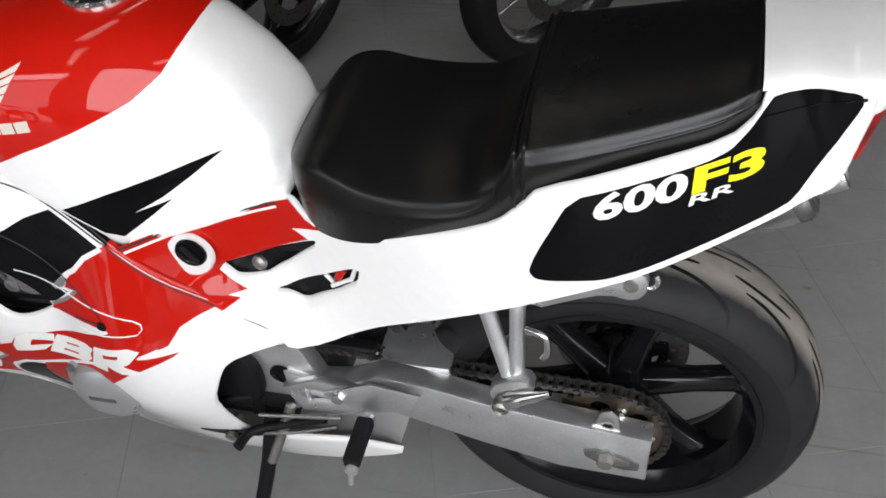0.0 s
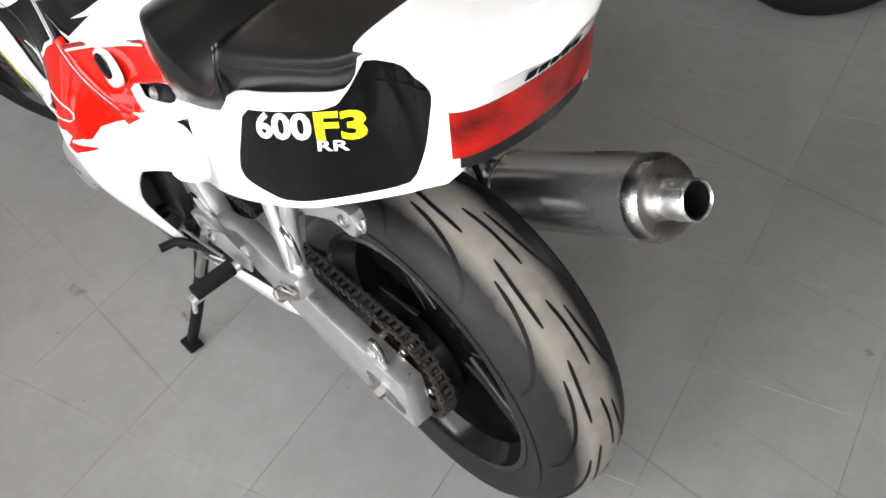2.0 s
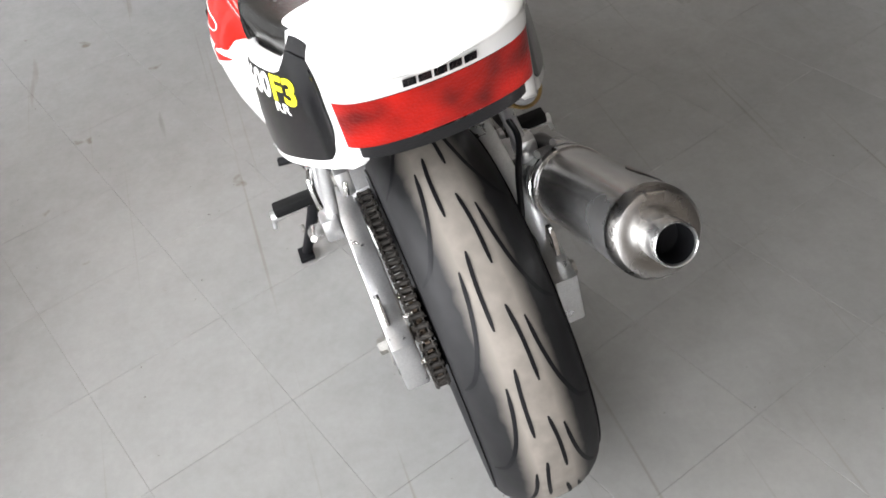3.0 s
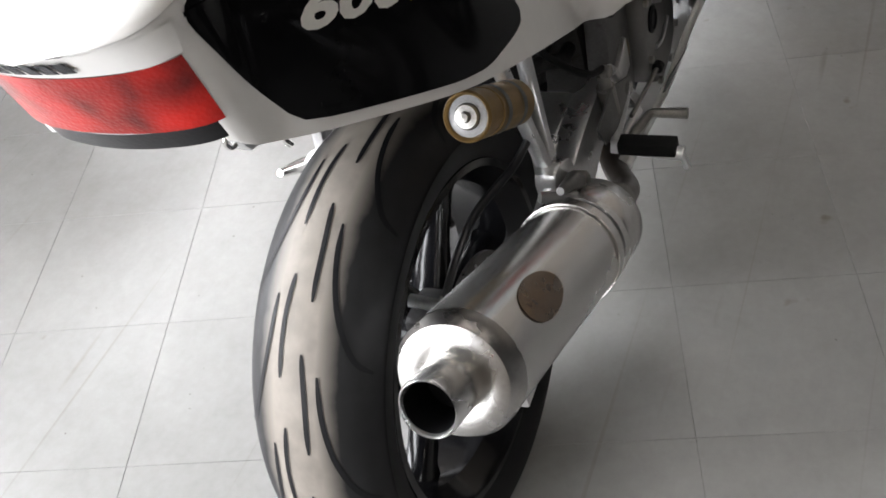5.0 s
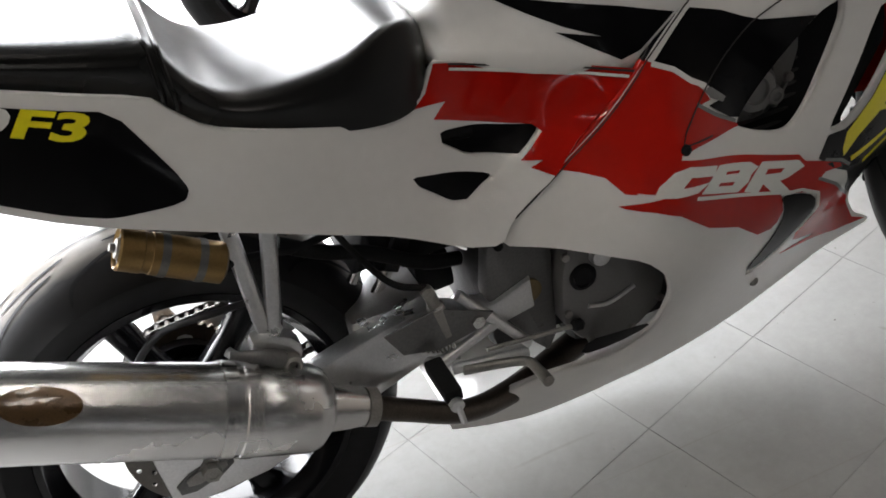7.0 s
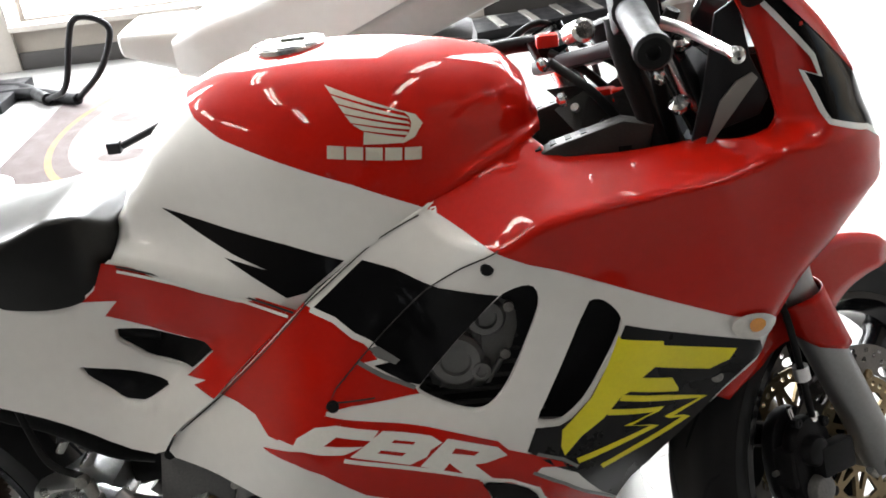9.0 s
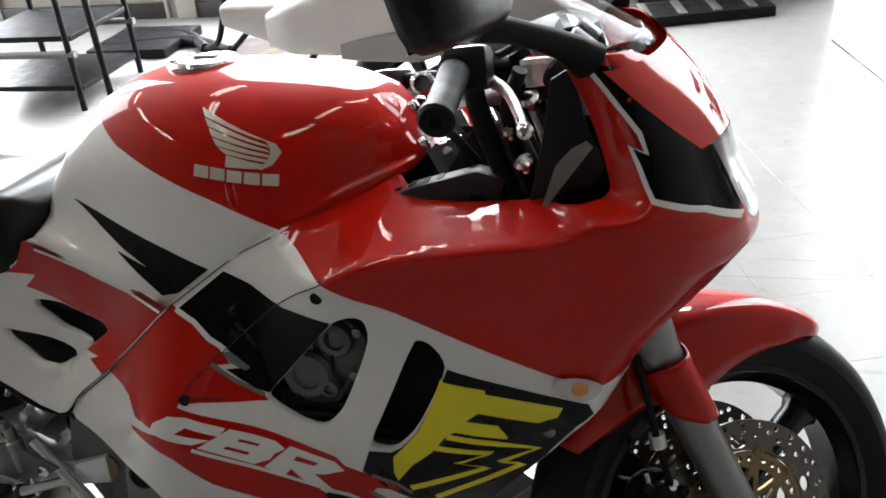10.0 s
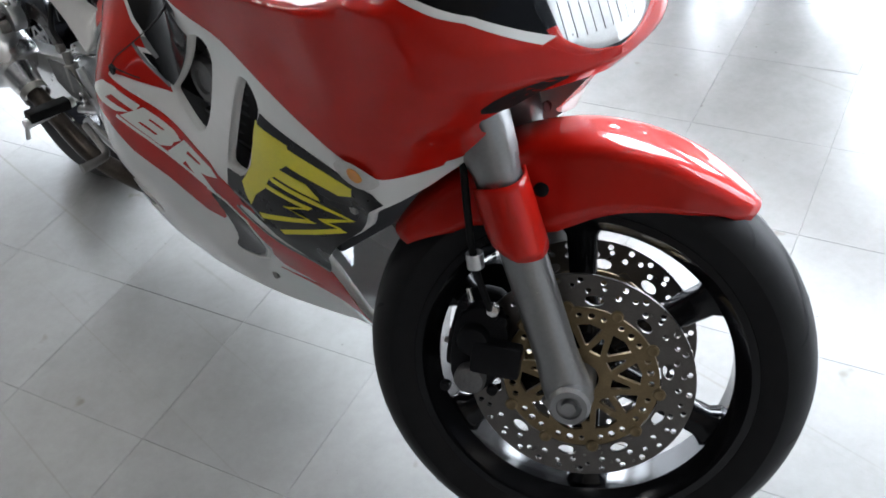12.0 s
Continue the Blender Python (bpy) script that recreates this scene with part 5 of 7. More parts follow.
for k in range(5):
    a = k * 2 * math.pi / 5 + .6
    ob = part("sprocket_nut", lathe([(0, .009), (.01, .009), (.011, .005), (.016, .005), (.016, 0)], (.062 * math.cos(a), .099, .062 * math.sin(a)), (.062 * math.cos(a), 1, .062 * math.sin(a)), 6), CHROME, rear)
    ob.location = REAR_C
ob = part("rear_disc", drilled_disc(.075, .110, .005, ((.085, 18, .004, 0), (.099, 18, .004, .5))), DISC, rear, "drilled rear brake disc")
ob.location = (0, -.075, .31)
ob = part("disc_carrier", carrier(.035, .078, 6, .006), WHEEL, rear)
ob.location = (0, -.072, .31)
part("axle", tube([(0, -.165, .31), (0, .168, .31)], .011), STEEL, rear)
for s in SIDES:
    part("axle_nut", lathe([(0, .018), (.003, .018), (.003, .014), (.016, .013), (.016, .008), (.006, .007), (.006, 0)], (0, s * .150, .31), (0, s, .31), 6), STEEL, rear, "large axle nut")

chain = new("drive_chain")
chain.parent = bike
tagged(chain, "oily black drive chain")
A, B, RA, RB = np.array((0, .31)), np.array((.555, .395)), .088, .036
d = B - A
L = np.hypot(*d)
base = math.atan2(d[1], d[0])
off = math.acos((RA - RB) / L)
path = []
for a in np.linspace(base + off, base + 2 * math.pi - off, 60):
    path.append(A + RA * np.array((math.cos(a), math.sin(a))))
for a in np.linspace(base - off, base + off, 30):
    path.append(B + RB * np.array((math.cos(a), math.sin(a))))
path.append(path[0])
seg = np.r_[0, np.cumsum([np.hypot(*(q - p)) for p, q in zip(path, path[1:])])]
count = int(seg[-1] / .0159)
plate = join(*[prism(rounded([(-.0125, -.0068), (-.004, -.0055), (.004, -.0055), (.0125, -.0068), (.0125, .0068), (.004, .0055), (-.004, .0055), (-.0125, .0068)], 1), y, y + .0022) for y in (-.0095, .0073)] + [tube([(-.0079, -.012, 0), (-.0079, .012, 0)], .0048, 8), tube([(.0079, -.012, 0), (.0079, .012, 0)], .0048, 8)])
link_mesh = mesh_of(plate, "chain_link", CHAIN)
for k in range(count):
    s = seg[-1] * k / count
    x, z = np.interp(s, seg, [p[0] for p in path]), np.interp(s, seg, [p[1] for p in path])
    x2, z2 = np.interp((s + .006) % seg[-1], seg, [p[0] for p in path]), np.interp((s + .006) % seg[-1], seg, [p[1] for p in path])
    ob = new("chain_link", link_mesh)
    ob.parent = chain
    ob.matrix_local = pose(x, .0955 + (.0015 if k % 2 else 0), z, 0, -math.degrees(math.atan2(z2 - z, x2 - x)), 0)

# swing arm
arm = new("swing_arm")
arm.parent = bike
tagged(arm, "brushed aluminium box-section swing arm")
ARM_LINE = [(.50, .415), (.44, .395), (.40, .402), (.345, .428), (.275, .420), (.183, .398), (.061, .377), (-.066, .360), (-.061, .259), (.07, .266), (.195, .301), (.33, .345), (.42, .352), (.50, .365)]
for s in SIDES:
    side_arm = part("arm", prism(ARM_LINE, s * .112, s * .150, .004), ALU, arm, "brushed aluminium arm")
    part("end_plate", prism(rounded([(.035, .332), (.030, .298), (-.048, .278), (-.052, .310)], 1), s * .150, s * .1525, .0005), ALU_DULL, side_arm)
    part("adjuster", prism(rounded([(.022, .322), (.022, .302), (-.036, .292), (-.036, .312)], 1), s * .1525, s * .155, .0008), STEEL, side_arm, "steel chain adjuster plate")
    part("lug", join(prism([(.018, .363), (.022, .374), (.008, .410), (-.006, .414), (-.016, .402), (-.020, .362), (-.026, .354), (.026, .358)], s * .136, s * .144, .001, (rounded([(.006, .372), (-.008, .372), (-.008, .384), (.006, .384)], 2),))), CHROME, side_arm, "polished stand lug")
part("cross_tube", block((.24, -.115, .36), (.36, .115, .425), .012), ALU, arm)
part("shock_mount", block((.36, -.05, .38), (.42, .05, .44), .01), DARK, arm)
part("chain_slider", block((.36, .085, .425), (.47, .105, .438), .003), PLASTIC, arm)
part("hugger", prism([(.30, .47), (.36, .55), (.34, .60), (.315, .57), (.27, .47)], -.07, .07, .006), PLASTIC, arm)
shock = part("shock_absorber", tube([(.38, 0, .40), (.44, 0, .70)], .022, 14), CHROME, bike, "steel shock absorber")
part("spring", tube([(.385 + .055 * t / 60 + .034 * math.sin(t * .75), .034 * math.cos(t * .75), .43 + .24 * t / 60) for t in range(61)], .006, 6, 2), WHITE_VINYL, shock)
part("linkage", tube([(.36, .03, .33), (.42, .03, .27), (.47, .03, .25)], .014), ALU_DULL, bike)
part("inner_fender", prism([(.33, .46), (.42, .60), (.40, .68), (.20, .73), (.0, .78), (-.16, .82), (-.16, .81), (.0, .765), (.19, .71), (.37, .655), (.385, .60), (.31, .47)], -.088, .088, .003), PLASTIC, bike, "black inner mudguard")

part("breather_hose", tube([(.18, -.10, .575), (.232, -.10, .542), (.293, -.10, .516), (.365, -.10, .471), (.42, -.09, .45)], .011, 12), RUBBER, bike, "black breather hose")
for p, q, r in (((.268, -.055, .452), (.296, -.055, .492), .008), ((.286, -.055, .405), (.326, -.055, .457), .009), ((.295, -.05, .500), (.322, -.05, .512), .011), ((.385, -.05, .458), (.412, -.05, .463), .010), ((.430, -.06, .462), (.456, -.06, .440), .011)):
    part("shock_linkage", tube([p, q], r, 12), CHROME, bike, "bright shock linkage arm")
# added block that keeps the space behind the shock dark
part("dark_backing_block", block((.30, -.075, .46), (.44, .075, .63), .012), DARK, bike, "dark block added for the shade behind the shock")

# foot pegs and their hangers
for s in SIDES:
    hang = new("peg_hanger")
    hang.parent = bike
    tagged(hang, "polished passenger peg hanger")
    y = s * .150
    for a, b in (((.180, s * .135, .655), (.135, s * .158, .470)), ((.125, s * .125, .668), (.128, s * .158, .470))):
        part("strut", tube([a, b], .0125, 8, flat=.8), ALU, hang)
    part("foot", prism(rounded([(.155, .485), (.11, .50), (.098, .475), (.118, .440), (.155, .435), (.168, .46)], 1), s * .148, s * .176, .004), ALU, hang)
    peg = part("folded_peg", tube([(.135, s * .185, .462), (.118, s * .190, .476), (.075, s * .192, .500)], [.013, .011, .005], 10), CHROME if s > 0 else ALU_DULL, hang, "folded passenger peg")
    part("peg_end", lathe([(0, .013), (.014, .013), (.018, .009), (.016, .006), (.010, .005), (.010, 0)], (.146, s * .180, .452), (.146, s, .452), 14), STEEL, hang)
    if s > 0:
        part("side_bracket", prism(rounded([(.125, .645), (.02, .665), (-.038, .688), (-.046, .655), (-.03, .630), (.01, .638), (.05, .622), (.11, .592)], 1), .108, .128, .004), ALU, hang, "aluminium side bracket")
        part("bracket_bolt", lathe([(0, .010), (.004, .010), (.004, .006), (.002, .005), (.002, 0)], (-.022, .128, .662), (-.022, 1, .662), 16), STEEL, hang)
        part("hook", tube([(.112, .16, .59), (.085, .165, .585), (.082, .165, .555), (.088, .165, .540)], .005, 8), CHROME, hang)
    hk = new("rider_peg")
    hk.parent = bike
    tagged(hk, "folding rider foot peg with black rubber")
    if s > 0:
        part("plate", prism([(.50, .392), (.445, .418), (.335, .404), (.328, .384), (.395, .345), (.475, .340)], s * .150, s * .164, .002, ([(.462, .395), (.365, .393), (.402, .364), (.462, .358)],)), ALU, hk, "open aluminium peg plate")
    else:
        for p, q, r in (((.387, -.160, .440), (.478, -.160, .316), .009), ((.432, -.163, .374), (.344, -.163, .343), .008), ((.357, -.163, .324), (.474, -.160, .302), .008)):
            part("strut", tube([p, q], r, 10, flat=.7), ALU, hk, "bright aluminium peg strut")
    part("heel_guard", prism([(.43, .400), (.35, .438), (.272, .425), (.292, .385), (.345, .372), (.40, .380)], s * .172, s * .168, .001), ALU_DULL if s < 0 else ALU, hk, "aluminium heel guard")
    px, pz = (.006, -.022) if s > 0 else (-.032, -.018)
    part("peg_bar", tube([(.358 + px, s * .165, .372 + pz), (.360 + px, s * .264, .362 + pz)], .010, 10), ALU, hk)
    part("peg_rubber", block((.347 + px, min(s * .175, s * .256), .364 + pz), (.373 + px, max(s * .175, s * .256), .384 + pz), .004), RUBBER, hk, "black peg rubber")
    part("feeler", tube([(.361 + px, s * .260, .362 + pz), (.363 + px, s * .266, .335 + pz)], .0045, 8), ALU, hk)
    part("lever_rod", tube([(.41, s * .17, .34), (.55, s * .175, .325)], .0035, 8), STEEL, hk)
    if s > 0:
        for bx, bz in ((.637, .320), (.593, .268)):
            part("ball_joint", lathe([(-.014, .006), (-.010, .012), (.0, .015), (.010, .012), (.014, .006)], (bx, s * .176, bz), (bx, s, bz - .02), 14), DARK, hk, "black rubber ball joint")
        part("lever_arm", tube([(.637, .172, .320), (.602, .168, .345), (.560, .160, .352)], [.006, .008, .007], 10), DARK, hk)
        part("lever_rod", tube([(.593, .176, .268), (.50, .176, .290), (.42, .172, .318)], .0035, 8), STEEL, hk)
    else:
        part("ball_joint", lathe([(-.010, .005), (-.006, .009), (.006, .009), (.010, .005)], (.55, s * .175, .325), (.60, s * .176, .320), 12), DARK, hk, "dark ball joint")
    pedal_line = [(.44, .165, .325), (.50, .17, .305), (.56, .19, .30), (.575, .225, .30)] if s > 0 else [(.37, -.172, .322), (.43, -.178, .312), (.462, -.184, .304), (.468, -.208, .301), (.470, -.236, .300)]
    part("pedal", tube(pedal_line, [.007, .007, .008, .009], 10), STEEL if s < 0 else DARK, hk, "foot lever")
    part("bolt", lathe([(0, .010), (.008, .010), (.010, 0)], (.405, s * .17, .395), (.405, s, .395), 6), CHROME, hk)

# brake master cylinder behind the right peg
mc = part("master_cylinder", lathe([(0, .013), (.05, .013), (.052, .009), (.075, .009), (.077, 0)], (.415, -.176, .395), (.400, -.178, .49), 18), STEEL, bike, "dull steel rear brake master cylinder")
mc.location = (-.055, .016, -.008)
part("push_rod", tube([(.417, -.176, .395), (.425, -.176, .345)], .004, 8), CHROME, mc)
part("banjo", lathe([(0, .009), (.012, .009), (.014, .005), (.014, 0)], (.400, -.178, .475), (.400, -1, .475), 12), STEEL, mc)
part("fluid_hose", tube([(.400, -.180, .480), (.36, -.175, .50), (.33, -.15, .54), (.30, -.12, .60)], .005, 8), RUBBER, mc)
part("return_spring", tube([(.43 - .0012 * t, -.172 + .006 * math.cos(t * 1.1), .355 + .006 * math.sin(t * 1.1) + .0006 * t) for t in range(50)], .0014, 5, 2), STEEL, mc)

# side stand, on the left
stand = new("side_stand")
stand.parent = bike
tagged(stand, "black side stand, folded out to the floor")
part("bracket", block((.50, .10, .285), (.58, .15, .345), .006), DARK, stand)
part("leg", tube([(.535, .15, .315), (.555, .185, .21), (.58, .225, .105), (.596, .252, .042)], [.017, .013, .012, .011], 10), DARK, stand)
part("foot", block((.574, .240, .030), (.618, .272, .040), .003, pose(0, 0, 0)), DARK, stand)
part("spring", tube([(.50, .155, .335), (.545, .19, .22)], .009, 8), STEEL, stand)
part("tang", tube([(.585, .235, .09), (.61, .24, .085), (.615, .24, .10)], .004, 6), STEEL, stand)

# exhaust, on the right
ex = new("exhaust")
ex.parent = bike
tagged(ex, "polished aftermarket exhaust can with a round outlet")
E0, E1 = Vector((-.2405, -.208, .5715)), Vector((.068, -.199, .420))
ax = (E1 - E0).normalized()
length = (E1 - E0).length
part("can", lathe([(0, .056), (.004, .060), (length, .060), (length + .002, .056)], E0, E1, 56), CANMETAL, ex, "polished metal can")
part("end_cap", lathe([(.006, .0605), (-.008, .060), (-.018, .054), (-.022, .042), (-.020, .034), (-.020, .020)], E0, E1, 56), SPUN, ex, "bright spun end cap")
tip = E0 - ax * .072
part("outlet", lathe([(0, .0265), (.003, .0285), (.058, .0285), (.058, .024), (.003, .0245), (0, .0265)], tip, E0, 40), CANMETAL, ex, "polished outlet pipe")
part("outlet_bore", lathe([(.004, .0240), (.050, .0235), (.050, 0)], tip, E0, 32), DARK, ex)
part("front_band", lathe([(length - .010, .0605), (length - .008, .0625), (length + .008, .0625), (length + .010, .060), (length + .012, .061), (length + .085, .059), (length + .10, .053), (length + .115, .034), (length + .115, .02)], E0, E1, 56), CANMETAL, ex, "polished front collar")
P0 = E0 + ax * (length + .11)
part("link_pipe", tube([P0, P0 + ax * .05, (.275, -.185, .305), (.36, -.165, .245), (.46, -.11, .20), (.60, -.05, .19)], [.024, .018, .017, .017, .020, .024], 18), DARK_PIPE, ex, "steel link pipe")
part("cone", lathe([(-.004, .034), (.03, .030), (.065, .024), (.066, .018)], P0, P0 + ax, 28), CANMETAL, ex, "tapered end of the can")
part("pipe_clamp", lathe([(0, .027), (.016, .027)], P0 + ax * .056, P0 + ax * .2, 24), STEEL, ex, "steel clamp")
part("strap", lathe([(length - .036, .0612), (length - .036, .0628), (length - .018, .0628), (length - .018, .0612)], E0, E1, 48), CHROME, ex)
part("hanger_bolt", tube([(.075, -.165, .488), (.10, -.20, .470)], .007, 10), ENGINE_COVER, ex)
up = Vector((0, -.70, .71))
badge_c = E0 + ax * (length * .28)
nrm = (up - ax * up.dot(ax)).normalized()
tang = ax.cross(nrm)
bm = bmesh.new()
rows = []
for r in np.linspace(0, 1, 6):
    ring = []
    for a in np.linspace(0, 2 * math.pi, 33)[:-1]:
        u, v = .046 * r * math.cos(a), .023 * r * math.sin(a)
        th = v / .0605
        ring.append(bm.verts.new(badge_c + ax * u + (nrm * math.cos(th) + tang * math.sin(th)) * .0612))
    rows.append(ring)
for a, b in zip(rows, rows[1:]):
    for k in range(32):
        bm.faces.new((a[k], a[(k + 1) % 32], b[(k + 1) % 32], b[k]))
bmesh.ops.remove_doubles(bm, verts=bm.verts[:], dist=1e-6)
bmesh.ops.recalc_face_normals(bm, faces=bm.faces[:])
badge = part("badge", bm, TAN, ex, "oval brown maker's badge")

# gold damper reservoir and brake parts on the right
res = new("damper_reservoir")
res.parent = bike
tagged(res, "gold cylindrical damper reservoir")
R0, R1 = Vector((-.004, -.148, .669)), Vector((.105, -.146, .602))
ln = (R1 - R0).length
part("body", lathe([(.010, .0262), (.030, .0262), (.031, .0250), (.040, .0250), (.041, .0262), (ln, .0262), (ln + .004, .020), (ln + .004, 0)], R0, R1, 36), GOLD, res)
part("rim", lathe([(.012, .0262), (.004, .0266), (.001, .0245), (.003, .0225), (.006, .0215)], R0, R1, 36), GOLD, res)
part("end_cap", lathe([(.006, .0218), (.005, .014), (.003, .0135)], R0, R1, 36), ALU_DULL, res, "dull steel end cap")
part("valve", lathe([(.004, .0135), (.000, .012), (-.001, .006), (-.007, .005), (-.008, 0)], R0, R1, 24), STEEL, res, "bright round valve")
for t in (.05, .095):
    p = R0 + (R1 - R0) * (t / ln)
    part("clamp", lathe([(0, .0272), (.010, .0272)], p, R1, 30), ALU_DULL, res)
part("hose", tube([(.105, -.15, .60), (.15, -.12, .58), (.22, -.10, .56), (.32, -.06, .56)], .006), RUBBER, res)
part("fluid_line", tube([(.12, -.145, .535), (.07, -.142, .535), (.01, -.116, .520), (-.03, -.098, .485), (-.052, -.082, .445)], .005, 8), PLASTIC, bike, "black brake hose")
cal = part("rear_caliper", join(block((-.088, -.100, .368), (-.028, -.036, .432), .010), block((-.078, -.094, .355), (-.040, -.060, .375), .006)), ENGINE, bike, "dull rear brake caliper")
part("bracket", prism(rounded([(-.01, .425), (-.03, .44), (-.055, .435), (-.04, .38), (.0, .33), (.03, .33), (.02, .38)], 1), -.108, -.101, .002), ALU_DULL, cal)
part("pin", tube([(-.062, -.040, .442), (-.062, -.078, .438)], .008, 12), ALU, cal, "pale slide pin")
for y in (-.050, -.086):
    part("caliper_bolt", lathe([(0, .007), (.008, .007), (.010, .004), (.010, 0)], (-.088, y, .405), (-1, y, .405), 8), STEEL, cal)
part("banjo_bolt", lathe([(0, .008), (.010, .008), (.012, 0)], (-.052, -.082, .432), (-.052, -.082, 1), 8), STEEL, cal)

# choke knob, on the left
knob = new("fuel_tap")
knob.parent = bike
tagged(knob, "white ringed black fuel tap")
h = float(tail_form(np.array([.576]), np.array([.668]))[0])
part("cup", lathe([(-.004, .036), (.004, .036), (.009, .033), (.010, .028), (.0098, 0)], (.584, h + .004, .662), (.578, 1, .70), 36), WHITE, knob, "white plastic cup")
part("dial", lathe([(0, .0235), (.0035, .0225), (.004, .018), (.002, .016), (.002, 0)], (.575, h + .0135, .674), (.569, 1, .712), 28), BLACK_PAINT, knob, "black dial")
part("grip_bar", block((-.004, 0, -.017), (.004, .006, .017), .002, Matrix.Translation((.575, h + .0150, .674)) @ Matrix.Rotation(radians(35), 4, "Y")), PLASTIC, knob)

# ---- steered front end: built straight, then turned to full left lock ----
STEER = 36.0
RAKE = 25.0
foot = Vector((1.50, 0, 0))
lean_back = Vector((-math.sin(radians(RAKE)), 0, math.cos(radians(RAKE))))
TURN = Matrix.Translation(foot) @ Matrix.Rotation(radians(STEER), 4, lean_back) @ Matrix.Translation(-foot)
FRONT_C = (1.411, 0, .297)


def steered(name, label):
    ob = new(name)
    ob.parent = bike
    ob.matrix_local = TURN
    return tagged(ob, label)


front = steered("front_wheel", "black cast front wheel turned to the left")
FT = tyre_profile(.299, .061, .222, .042)
ftyre = ring_of(FT, "tyre", FRONT_TYRE, front, FRONT_C, "black front tyre", 96)
gs = []
for k in range(12):
    a = k * 30
    for s, o in ((1, 0), (-1, 15)):
        gs.append(groove([(a + o, s * .008), (a + o - 8, s * .020), (a + o - 20, s * .036), (a + o - 24, s * .050)], .004, .299, .061, .042))
tagged(part("tread_groove", join(*gs), DARK, ftyre, "dark tread grooves"), kind="stuff")
spoke_wheel(front, FRONT_C, .226, .052, .045, 6, 20)
for s in SIDES:
    ob = part("brake_disc", drilled_disc(.104, .148, .005, ((.1135, 10, .0085, .5), (.126, 20, .0042, .25), (.1325, 20, .0036, .75), (.140, 30, .0042, .25))), DISC, front, "drilled steel front brake disc")
    ob.location = (FRONT_C[0], s * .060, FRONT_C[2])
    ob2 = part("disc_carrier", carrier(.030, .102, 10, .006), BRONZE, ob, "bronze disc carrier")
    for k in range(10):
        a = k * 2 * math.pi / 10
        part("button", lathe([(-.005, .0085), (.005, .0085), (.006, .006), (.005, .003), (.005, 0)], (.103 * math.cos(a), 0, .103 * math.sin(a)), (.103 * math.cos(a), s, .103 * math.sin(a)), 12), BRONZE, ob)
part("axle", tube([(1.405, -.12, .295), (1.405, .12, .295)], .012), STEEL, front)

fork = steered("front_fork", "grey telescopic front fork")


def leg_at(s, z):
    """A point on the fork leg at that height."""
    return Vector((1.398, s * .100, .300)) + lean_back * ((z - .300) / lean_back.z)


